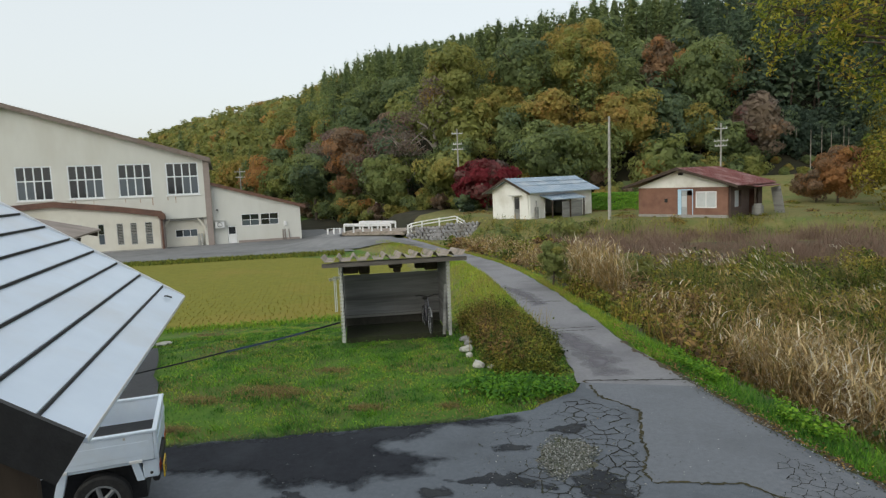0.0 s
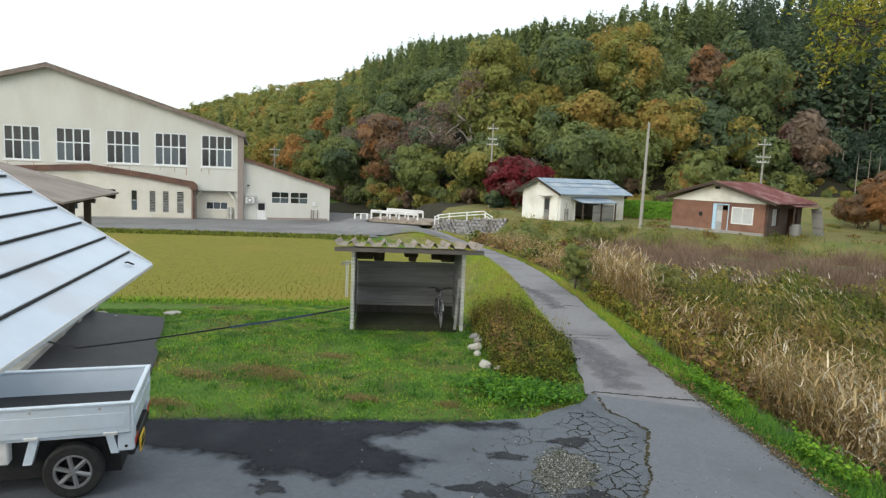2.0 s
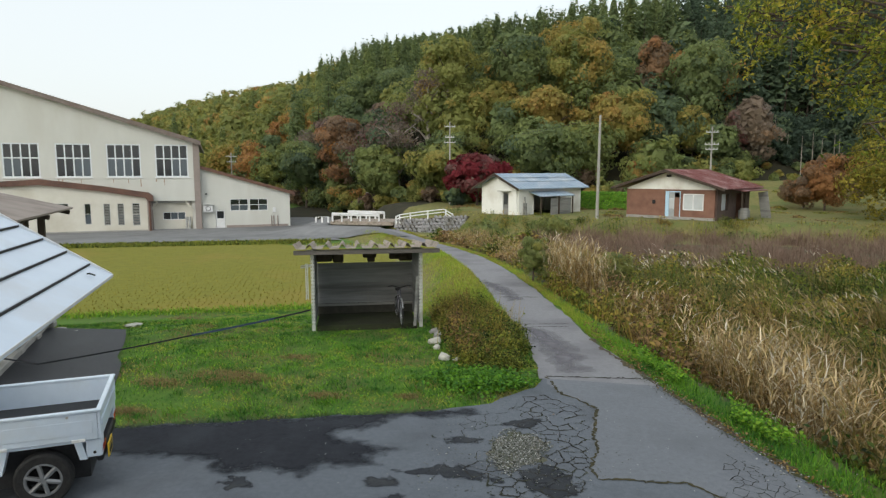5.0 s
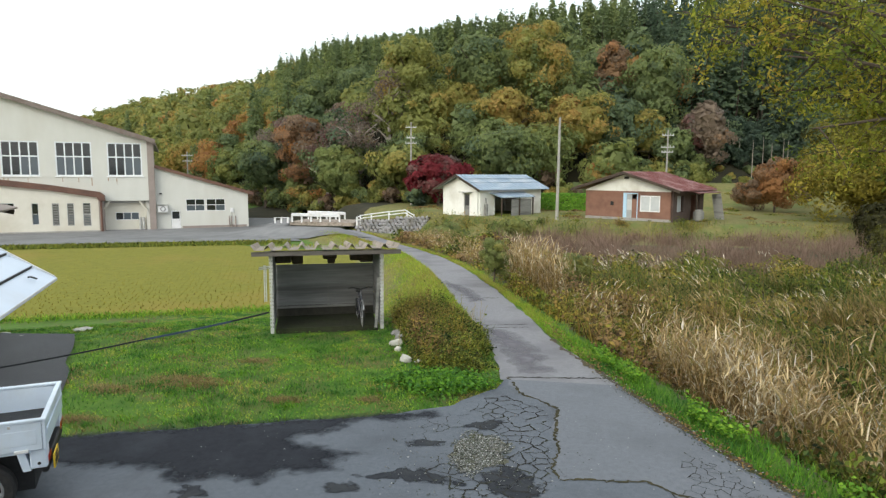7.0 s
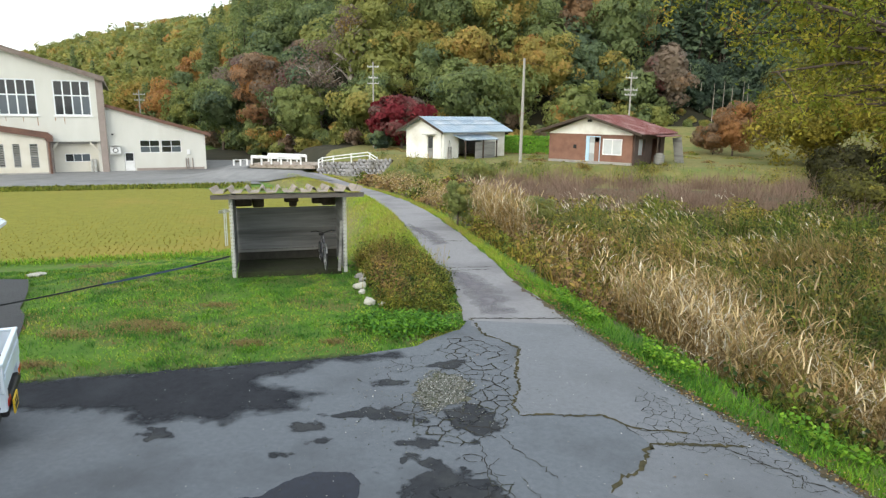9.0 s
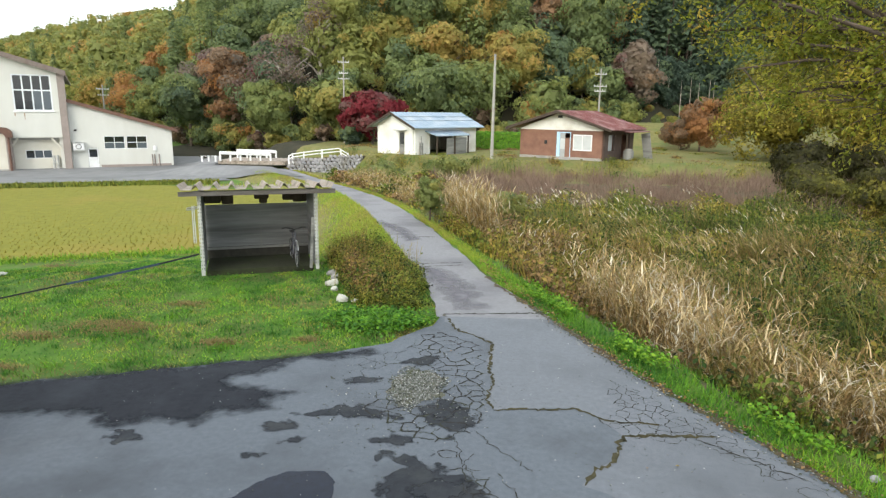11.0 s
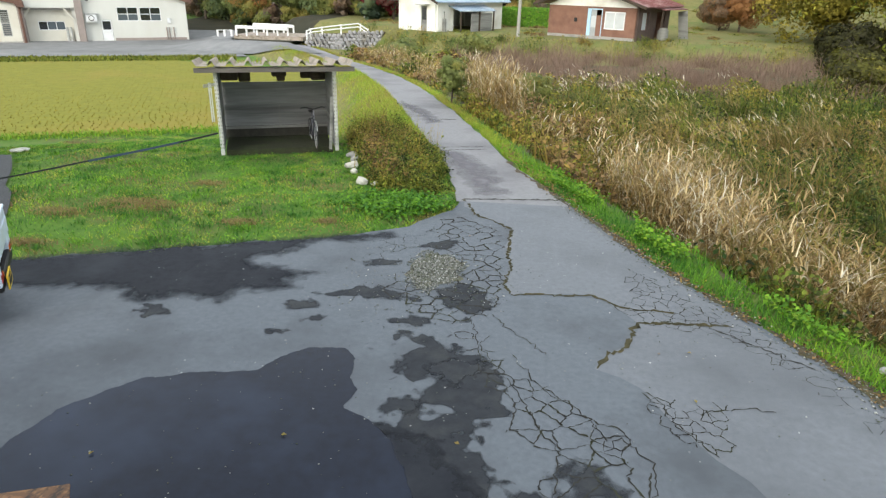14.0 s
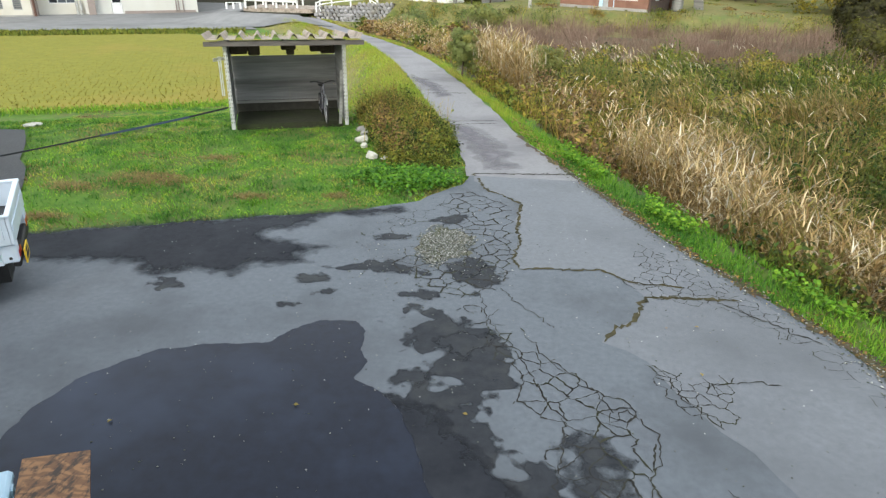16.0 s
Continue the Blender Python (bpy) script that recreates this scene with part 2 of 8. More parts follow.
CONCRETE = surf("concrete", (0.3, 0.3, 0.28), (0.38, 0.37, 0.35), 8, 0.85, 0.3, stain=(0.22, 0.22, 0.2), stain_scale=1.0)
GREYWOOD = surf("weathered_wood", (0.2, 0.2, 0.19), (0.28, 0.28, 0.27), 6, 0.85, 0.4, squash=(0.2, 0.2, 3), stain=(0.1, 0.1, 0.1), stain_scale=1.0)
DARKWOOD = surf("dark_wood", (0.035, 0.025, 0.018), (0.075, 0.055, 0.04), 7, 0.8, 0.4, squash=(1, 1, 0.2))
RUSTY = surf("rusty_sheet", (0.26, 0.21, 0.17), (0.42, 0.37, 0.325), 7, 0.75, 0.3, stain=(0.11, 0.095, 0.06), stain_scale=2.6)
ROOF_SILVER = surf("roof_silver", (0.6, 0.685, 0.8), (0.66, 0.745, 0.86), 3.0, 0.33, 0.08, metal=0.15, stain=(0.58, 0.62, 0.68), stain_scale=1.2)
ROOF_BLUE = surf("roof_blue", (0.27, 0.36, 0.46), (0.36, 0.44, 0.53), 1.2, 0.42, 0.06, metal=0.2, stain=(0.5, 0.55, 0.6), stain_scale=0.5)
ROOF_RED = surf("roof_red", (0.15, 0.058, 0.057), (0.22, 0.09, 0.088), 1.5, 0.5, 0.1, stain=(0.36, 0.26, 0.26), stain_scale=0.9)
ROOF_TAUPE = surf("roof_taupe", (0.24, 0.2, 0.17), (0.31, 0.26, 0.23), 2, 0.7, 0.1, stain=(0.18, 0.14, 0.12))
BRICK_WALL = surf("red_brown_siding", (0.2, 0.1, 0.07), (0.26, 0.14, 0.1), 1.6, 0.8, 0.2, stain=(0.15, 0.08, 0.06), stain_scale=0.6)
PLASTER = surf("white_plaster", (0.78, 0.78, 0.74), (0.83, 0.83, 0.8), 1.5, 0.8, 0.1, stain=(0.6, 0.58, 0.52), stain_scale=0.5)
PANE = glass("window_glass", (0.025, 0.03, 0.036))
PANE_LIGHT = surf("curtained_glass", (0.5, 0.53, 0.55), (0.6, 0.63, 0.65), 1.5, 0.15, 0.0, spec=0.7)
STONE = surf("stone", (0.28, 0.275, 0.29), (0.4, 0.395, 0.41), 3, 0.9, 0.5, stain=(0.19, 0.18, 0.15), stain_scale=1.5)
PALE_ROCK = surf("pale_rock", (0.42, 0.41, 0.36), (0.56, 0.55, 0.5), 8, 0.9, 0.5)
BARK = surf("bark", (0.06, 0.045, 0.035), (0.11, 0.085, 0.065), 12, 0.9, 0.8, squash=(1, 1, 0.25))
PALE_BARK = surf("pale_bark", (0.3, 0.27, 0.23), (0.42, 0.38, 0.33), 3, 0.9, 0.4, squash=(1, 1, 0.25))
POLE_GREY = surf("pole_concrete", (0.3, 0.29, 0.27), (0.38, 0.37, 0.34), 4, 0.85, 0.2)
STRAP_BLACK = surf("black_strap", (0.012, 0.014, 0.018), (0.025, 0.028, 0.034), 20, 0.7, 0.2)
STRAP_BLUE = surf("blue_strap", (0.03, 0.048, 0.09), (0.05, 0.075, 0.13), 20, 0.7, 0.2)
CRATE_GREEN = surf("green_plastic", (0.02, 0.16, 0.06), (0.03, 0.22, 0.09), 8, 0.45, 0.05)
LOUVRE = surf("louvre_grey", (0.2, 0.2, 0.19), (0.27, 0.27, 0.255), 3, 0.6, 0.05)
# paler copy of the glass, reflected sky and daylight put into its tint
PANE_SKY = glass("window_glass_sky", (0.13, 0.16, 0.19), 0.08)
SASH = surf("pale_sash", (0.66, 0.7, 0.73), (0.74, 0.78, 0.8), 3, 0.4, 0.02)
CHESTNUT_LEAVES = leafy("chestnut_leaves", [(0.0, (0.11, 0.16, 0.026)), (0.35, (0.26, 0.29, 0.04)), (0.6, (0.45, 0.4, 0.06)), (0.85, (0.52, 0.37, 0.07)), (1.0, (0.36, 0.2, 0.06))], 0.62, 0.4)
COOLER_BLUE = surf("pale_blue_plastic", (0.42, 0.62, 0.78), (0.5, 0.68, 0.83), 5, 0.4, 0.05)
YELLOW_PLATE = surf("yellow_plate", (0.75, 0.5, 0.03), (0.8, 0.56, 0.05), 8, 0.4, 0.0)
AMBER = surf("amber_lens", (0.7, 0.2, 0.02), (0.75, 0.25, 0.03), 8, 0.2, 0.0)
RED_LENS = surf("red_lens", (0.35, 0.02, 0.02), (0.45, 0.03, 0.03), 8, 0.2, 0.0)
BIKE_FRAME = surf("bike_paint", (0.025, 0.028, 0.045), (0.04, 0.045, 0.07), 8, 0.3, 0.0)

# green and conifer stops lifted pale, standing for haze over the hill
AUTUMN = [(0.0, (0.058, 0.09, 0.064)), (0.06, (0.105, 0.152, 0.095)), (0.12, (0.15, 0.2, 0.097)), (0.25, (0.22, 0.265, 0.093)), (0.38, (0.3, 0.3, 0.085)), (0.5, (0.4, 0.29, 0.085)),
          (0.62, (0.42, 0.21, 0.08)), (0.74, (0.28, 0.19, 0.12)), (0.86, (0.21, 0.185, 0.155)), (1.0, (0.2, 0.026, 0.036))]
LEAVES = leafy("autumn_leaves", AUTUMN, 0.5, 0.6, 0.22)
# lowest stops near black, standing for shade under the trees
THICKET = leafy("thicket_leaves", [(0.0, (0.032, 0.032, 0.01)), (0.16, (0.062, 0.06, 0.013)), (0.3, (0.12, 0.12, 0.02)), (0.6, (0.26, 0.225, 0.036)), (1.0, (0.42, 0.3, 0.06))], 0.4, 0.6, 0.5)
GRASS = leafy("grass", [(0.0, (0.045, 0.15, 0.024)), (0.3, (0.18, 0.37, 0.028)), (0.55, (0.345, 0.42, 0.05)), (0.8, (0.35, 0.285, 0.085)), (1.0, (0.23, 0.165, 0.085))], 0.35, 0.6, 0.32)
STRAW = leafy("dry_reed", [(0.0, (0.12, 0.15, 0.035)), (0.15, (0.25, 0.21, 0.055)), (0.3, (0.28, 0.175, 0.066)), (0.6, (0.46, 0.345, 0.17)), (0.85, (0.63, 0.51, 0.3)), (1.0, (0.72, 0.67, 0.56))], 0.3)
WEEDS = leafy("weeds", [(0.0, (0.035, 0.07, 0.014)), (0.25, (0.165, 0.2, 0.028)), (0.5, (0.29, 0.23, 0.042)), (0.75, (0.26, 0.16, 0.058)), (1.0, (0.24, 0.16, 0.09))], 0.4, 0.6, 0.8)
PLUME_GRASS = leafy("plume_grass", [(0.0, (0.19, 0.125, 0.095)), (1.0, (0.27, 0.19, 0.145))], 0.35, 0.8, 0.18)

# ---- the lie of the land ----
LANE_Y = [-20, 4, 8, 10.5, 13, 16, 19.7, 25, 31.5, 38, 44, 50, 56, 64, 74]
LANE_L = [1.6, 1.6, 0.9, 0.3, -0.02, -0.57, -1.56, -3.1, -5.05, -7.45, -10.0, -13.6, -18.0, -23.6, -30.5]
LANE_R = [6.2, 5.9, 4.55, 3.2, 2.15, 1.1, 0.16, -1.25, -3.2, -5.6, -8.5, -11.9, -15.4, -20.5, -27.0]
TURN = radians(24)


def lane_left(y):
    return np.interp(y, LANE_Y, LANE_L)


def lane_right(y):
    return np.interp(y, LANE_Y, LANE_R)


def lane_z(y):
    return -0.042 * np.clip(np.asarray(y, float) - 13, 0, 35) - 0.012 * np.clip(np.asarray(y, float) - 48, 0, 20)


FOOT_X = [-400, -160, -75, -50, -32, -18, 0, 14, 30, 45, 70, 120, 400]
FOOT_Y = [300, 185, 125, 104, 88, 80, 84, 90, 98, 100, 92, 90, 90]
CREST_X = [-400, -160, -110, -70, -45, -20, 0, 25, 60, 120, 400]
CREST_H = [40, 40, 44, 50, 56, 60, 62, 66, 70, 70, 70]


def land(x, y):
    """The height of the ground."""
    x, y = np.asarray(x, float), np.asarray(y, float)
    v = -x * math.sin(TURN) + y * math.cos(TURN)
    lz = lane_z(y)
    fall = smooth(17, 29.5, v)
    left = np.maximum(lz, -0.02 * np.clip(y - 12, 0, 9)) * (1 - fall) - 2.12 * fall - 0.5 * smooth(59, 72, v) + 0.9 * smooth(78, 110, v)
    dl = lane_left(y) - x
    left = lz + (left - lz) * smooth(0.3, 3.2, dl)
    dr = x - lane_right(y)
    field = lz + (np.minimum(lz, 0) * 0 - 0.9 - 0.85 * smooth(44, 54, y) * (1 - smooth(5.5, 9, dr)) - lz) * smooth(0.9, 2.1, dr)
    terrace = 0.1 + 0.0 * x
    right = field + (terrace - field) * smooth(0.0, 2.6, y + 0.55 * np.minimum(x, 0) - 50.2 - 2.7 * (1 - smooth(-12, -5, x))) * smooth(0.5, 4.0, dr)
    right = right + 2.6 * smooth(66, 84, y - 0.2 * x) * smooth(8, 20, x)
    z = np.where(dr > 0, right, np.where(dl > 0, left, lz))
    foot = np.interp(x, FOOT_X, FOOT_Y)
    climb = np.clip(y - foot, 0, None)
    top = np.interp(x, CREST_X, CREST_H)
    z = z + top * (1 - np.exp(-climb / top * np.interp(x, [-62, -47, -32, -10], [0.62, 0.74, 0.63, 0.6])))
    return z


def graded(stops):
    out = []
    for (a, s), (b, _) in zip(stops, stops[1:]):
        out += list(np.arange(a, b - 1e-6, s))
    return np.array(out + [stops[-1][0]])


gx = graded([(-1500, 250), (-500, 30), (-110, 4), (-30, 0.8), (-8, 0.25), (10, 0.5), (30, 3), (120, 30), (500, 250), (1500, 1)])
gy = graded([(-1500, 250), (-250, 40), (-30, 4), (0, 0.4), (34, 1.0), (60, 2), (120, 5), (220, 30), (500, 250), (1800, 1)])
xx, yy = np.meshgrid(gx, gy)
zz = land(xx, yy)
zz = zz - 0.03
vv = -xx * math.sin(TURN) + yy * math.cos(TURN)
uu = xx * math.cos(TURN) + yy * math.sin(TURN)
zz = zz - 0.3 * smooth(60.5, 62, vv) * (1 - smooth(90, 92, vv)) * (1 - smooth(8, 11, uu)) * (xx < lane_right(yy) - 0.3)
zz = zz - 0.1 * ((xx > lane_left(yy) + 0.15) & (xx < lane_right(yy) - 0.15) & (yy > 20))
verts = np.stack([xx, yy, zz], -1).reshape(-1, 3)
ny, nx = xx.shape
idx = np.arange(nx * ny).reshape(ny, nx)
faces = np.stack([idx[:-1, :-1], idx[:-1, 1:], idx[1:, 1:], idx[1:, :-1]], -1).reshape(-1, 4)
ground = mesh_np("ground", verts, faces, TURF, shade=True)
ground.data.materials.append(WILD)
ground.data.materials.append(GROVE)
cx, cy = verts[faces].mean(1)[:, 0], verts[faces].mean(1)[:, 1]
slot = np.where((cx > lane_right(cy) + 0.9) & (cy + 0.55 * np.minimum(cx, 0) < 46.5), 1, 0)
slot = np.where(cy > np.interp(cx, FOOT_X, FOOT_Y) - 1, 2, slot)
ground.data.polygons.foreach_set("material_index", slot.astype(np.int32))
ground.data.materials.append(DRY_TURF)
slot = np.where((slot == 0) & (cx > -46) & (cx < -19) & (cy > 63) & (cy < 100), 2, slot)
dry = (slot == 0) & (((cx > lane_right(cy)) & (cy > 45)) | ((cx < lane_left(cy)) & (cy > 17.5) & (cx > lane_left(cy) - 3.2)))
ground.data.polygons.foreach_set("material_index", np.where(dry, 3, slot).astype(np.int32))
tagged(ground, "rough grassy valley ground with wooded slopes", "ground", kind="structure")


def sheet(name, outline, zfun, material, label, category, cell=0.0, lift=0.0):
    """A level or gently bent patch of ground with a given outline, laid a little proud."""
    bm = bmesh.new()
    f = bm.faces.new([bm.verts.new((x, y, 0)) for x, y in outline])
    if f.normal.z < 0:
        f.normal_flip()
    if cell:
        xs = [p[0] for p in outline]
        ys = [p[1] for p in outline]
        for a in np.arange(min(xs) + cell, max(xs), cell):
            bmesh.ops.bisect_plane(bm, geom=bm.verts[:] + bm.edges[:] + bm.faces[:], plane_co=(a, 0, 0), plane_no=(1, 0, 0))
        for a in np.arange(min(ys) + cell, max(ys), cell):
            bmesh.ops.bisect_plane(bm, geom=bm.verts[:] + bm.edges[:] + bm.faces[:], plane_co=(0, a, 0), plane_no=(0, 1, 0))
    bmesh.ops.triangulate(bm, faces=bm.faces[:])
    for w in bm.verts:
        w.co.z = float(zfun(w.co.x, w.co.y)) + lift
    bm.normal_update()
    for g in bm.faces:
        if g.normal.z < 0:
            g.normal_flip()
    return tagged(finish(name, bm, material), label, category, kind="structure")


# yard: bounded by the lawn's ragged edge, the verge and the house behind
lawn_edge = [(-30, 3), (-14, 6.4), (-9.2, 8.15), (-6.13, 9.34), (-5.37, 9.71), (-4.6, 9.97), (-3.83, 10.29), (-3.01, 10.59), (-2.17, 10.91), (-1.31, 11.34), (-0.79, 11.68), (-0.47, 12.23), (-0.12, 12.69), (-0.02, 13.22)]


def ragged(line, step, amount, seed):
    """A line broken into short steps that wander."""
    r = np.random.default_rng(seed)
    out = []
    for (x0, y0), (x1, y1) in zip(line, line[1:]):
        k = max(1, int(math.hypot(x1 - x0, y1 - y0) / step))
        for i in range(k):
            out.append((x0 + (x1 - x0) * i / k + r.normal(0, amount), y0 + (y1 - y0) * i / k + r.normal(0, amount)))
    return out + [line[-1]]


edge_a = ragged(lawn_edge, 0.22, 0.035, 3)
verge_line = [(float(lane_right(y)), y) for y in (13.25, 12, 10.5, 9, 8, 6, 4, 2, 0, -4, -12)]
edge_b = ragged(verge_line, 0.25, 0.03, 4)
yard = sheet("yard_asphalt", edge_a + edge_b + [(-30, -12)], lambda x, y: 0.0, ASPHALT_YARD, "cracked grey asphalt yard with damp stains", "yard")
lane_out = [(float(lane_left(y)), y) for y in np.arange(13.25, 60.5, 1.5)]
lane_back = [(float(lane_right(y)), y) for y in np.arange(60.2, 13.2, -1.5)]
lane = sheet("lane_asphalt", ragged(lane_out, 0.4, 0.03, 5) + ragged(lane_back + [(float(lane_right(13.25)), 13.25)], 0.4, 0.03, 6), lambda x, y: lane_z(y), ASPHALT_LANE, "narrow worn asphalt lane bending away past the field", "lane", cell=1.5, lift=0.004)


slab_left = [(0.04, 13.25), (0.3, 12.52), (0.71, 12.17), (0.96, 11.85), (0.92, 10.83), (0.97, 10.29), (0.89, 9.68), (0.97, 9.39), (1.42, 9.45), (2.05, 9.53), (2.28, 9.31), (2.54, 8.84), (2.46, 8.58), (2.32, 8.25), (2.08, 8.05), (1.93, 7.73), (2.36, 7.41), (2.53, 6.95), (2.85, 6.45), (3.3, 5.6), (3.7, 4.6), (4.2, 2.0), (4.6, -4.0)]
slab = sheet("lane_slab", ragged(slab_left, 0.25, 0.03, 14) + [(float(lane_right(y)) - 0.12, y) for y in (-4, 0, 4, 6, 8, 9, 10.5, 12, 13.25)], lambda x, y: 0.0, ASPHALT_SLAB, "paler worn asphalt where the lane runs into the yard", "lane", lift=0.0015)


def from_uv(u, v):
    return (u * math.cos(TURN) - v * math.sin(TURN), u * math.sin(TURN) + v * math.cos(TURN))


paddy_edge = [from_uv(u, 29.7) for u in (-90, -60, -40, -20, 3.5)] + [(float(lane_left(y)) - 1.9, y) for y in (32.4, 36, 40, 44, 47)] + [from_uv(u, 55.4) for u in (-2.5, -20, -50, -90)]
paddy = sheet("rice_paddy", paddy_edge, lambda x, y: -2.13 if (-x * math.sin(TURN) + y * math.cos(TURN)) > 29 else -2.1, STUBBLE_SOIL, "harvested rice paddy with yellow stubble rows", "field", cell=3.0, lift=0.05)
court = sheet("forecourt", [from_uv(u, v) for u, v in ((-95, 58.7), (-5, 58.7), (3, 57.6), (1.6, 63), (1.8, 67), (2.6, 80), (0, 90), (-12, 92), (-95, 92))], lambda x, y: max(-2.75, float(land(x, y)) + 0.02), ASPHALT_FAR, "pale asphalt forecourt before the hall", "forecourt", cell=2.0, lift=0.03)
MOUTH_EDGE = [(-40, 63), (-34, 60), (-23, 54.9), (-20, 56), (-17.6, 54.9), (-15.4, 52.6), (-13.8, 52)]


def mouth_z(x, y):
    """Falls from the bridge and the lane to the forecourt."""
    near = 99.0
    for (xa, ya), (xb, yb) in zip(MOUTH_EDGE, MOUTH_EDGE[1:]):
        s = min(1.0, max(0.0, ((x - xa) * (xb - xa) + (y - ya) * (yb - ya)) / ((xb - xa) ** 2 + (yb - ya) ** 2)))
        near = min(near, math.hypot(x - xa - s * (xb - xa), y - ya - s * (yb - ya)))
    low = max(-2.75, float(land(x, y))) + 0.02
    high = float(lane_z(y)) + 0.03 + 0.18 * float(smooth(54, 60, y))
    return low + max(0.0, high - low) * float(smooth(0.2, 4.0, near) * (1 - smooth(25, 34, -x)))


mouth = sheet("road_mouth", [(-13.8, 52), (-16.6, 56), (-19.2, 59.3), (-24.9, 60.1), (-26.5, 65), (-30, 74), (-40, 78), (-34, 60), (-23, 54.9), (-20, 56), (-17.6, 54.9), (-15.4, 52.6)], mouth_z, ASPHALT_FAR, "pale asphalt where the lane meets the forecourt", "road", cell=1.0, lift=0.05)
patch = sheet("driveway_patch", ragged([(-16.5, 13.6), (-11.6, 14.4), (-10.16, 14.62), (-9.1, 13.2), (-7.9, 11.6), (-6.6, 9.6), (-9.2, 8.4), (-14, 6.4), (-18, 9), (-16.5, 13.6)], 0.5, 0.04, 8)[:-1], lambda x, y: max(0.0, float(land(x, y))), ASPHALT_NEW, "dark newer asphalt drive beside the lawn", "drive", lift=0.012)

# ---- plants: how leaves and blades are made ----
def blades(base, height, az, lean, droop, width, segs=3):
    """Bent, tapering blades that spring from base; arrays of one value each."""
    n = len(base)
    s = np.linspace(0, 1, segs + 1)[None, :]
    out = height[:, None] * (lean[:, None] * s + droop[:, None] * s ** 2)
    up = height[:, None] * (s - 0.42 * droop[:, None] * s ** 2.2)
    way = np.stack([np.cos(az), np.sin(az)], -1)
    mid = np.empty((n, segs + 1, 3))
    mid[:, :, :2] = base[:, None, :2] + way[:, None, :] * out[..., None]
    mid[:, :, 2] = base[:, None, 2] + up
    half = 0.5 * width[:, None] * (1 - s ** 2.2 * 0.96)
    side = np.stack([-np.sin(az), np.cos(az), 0 * az], -1)[:, None, :] * half[..., None]
    v = np.stack([mid - side, mid + side], 2).reshape(n, -1, 3)
    k = 2 * (segs + 1)
    f = np.array([[2 * i, 2 * i + 1, 2 * i + 3, 2 * i + 2] for i in range(segs)])
    faces = (np.arange(n)[:, None, None] * k + f[None]).reshape(-1, 4)
    return v.reshape(-1, 3), faces, k


def cards(centre, size, normal, r, long=1.7):
    """Small kite-shaped leaf sprays about centre, facing normal."""
    n = len(centre)
    normal = normal / (np.linalg.norm(normal, axis=1, keepdims=True) + 1e-9)
    a = np.cross(normal, r.normal(size=(n, 3)))
    a /= np.linalg.norm(a, axis=1, keepdims=True) + 1e-9
    b = np.cross(normal, a)
    s = size[:, None]
    fold = normal * s * 0.25
    v = np.stack([centre - a * s * long * 0.5, centre + b * s * 0.5 + fold, centre + a * s * long * 0.5, centre - b * s * 0.5 + fold], 1)
    return v.reshape(-1, 3), np.arange(4 * n).reshape(n, 4)


class Heap:
    """Collects corners, faces and tones, and turns them into one mesh."""

    def __init__(self):
        self.v, self.f, self.t, self.n = [], [], [], 0

    def add(self, v, f, tone):
        self.v.append(v)
        self.f.append(f + self.n)
        self.t.append(np.broadcast_to(tone, (len(v),)).astype(float))
        self.n += len(v)

    def make(self, name, material, parent=None):
        return mesh_np(name, np.concatenate(self.v), np.concatenate(self.f), material, parent, np.concatenate(self.t))


def broadleaf(heap, r, at, height, radius, tone, count=1100, size=0.42, base=0.18, clumps=16, spread=0.035, single=False):
    """A crown of clumps of leaf sprays, uneven in outline."""
    cz = height * (base + (1 - base) * 0.5)
    hz = height * (1 - base) * 0.5
    d = r.normal(size=(clumps, 3))
    d /= np.linalg.norm(d, axis=1, keepdims=True)
    c = d * (r.uniform(0.25, 0.8, (clumps, 1))) * np.array([radius, radius, hz]) + np.array([0, 0, cz])
    cr = radius * r.uniform(0.26, 0.46, clumps)
    per = count // clumps
    k = np.repeat(np.arange(clumps), per)
    e = r.normal(size=(len(k), 3))
    e /= np.linalg.norm(e, axis=1, keepdims=True)
    e[:, 2] = np.where(e[:, 2] < -0.35, -e[:, 2], e[:, 2])
    rad = cr[k] * r.uniform(0.62, 1.08, len(k))
    p = c[k] + e * rad[:, None] * np.array([1, 1, 0.85])
    nrm = e + r.normal(0, 0.45, e.shape)
    v, f = leaf_tris(p + at, size * r.uniform(0.6, 1.3, len(k)), nrm, r) if single else cards(p + at, size * r.uniform(0.6, 1.3, len(k)), nrm, r)
    clump_tone = r.normal(0, spread, clumps)
    heap.add(v, f, np.repeat(np.clip(tone + clump_tone[k] + r.normal(0, 0.015, len(k)), 0, 1), 3 if single else 4))


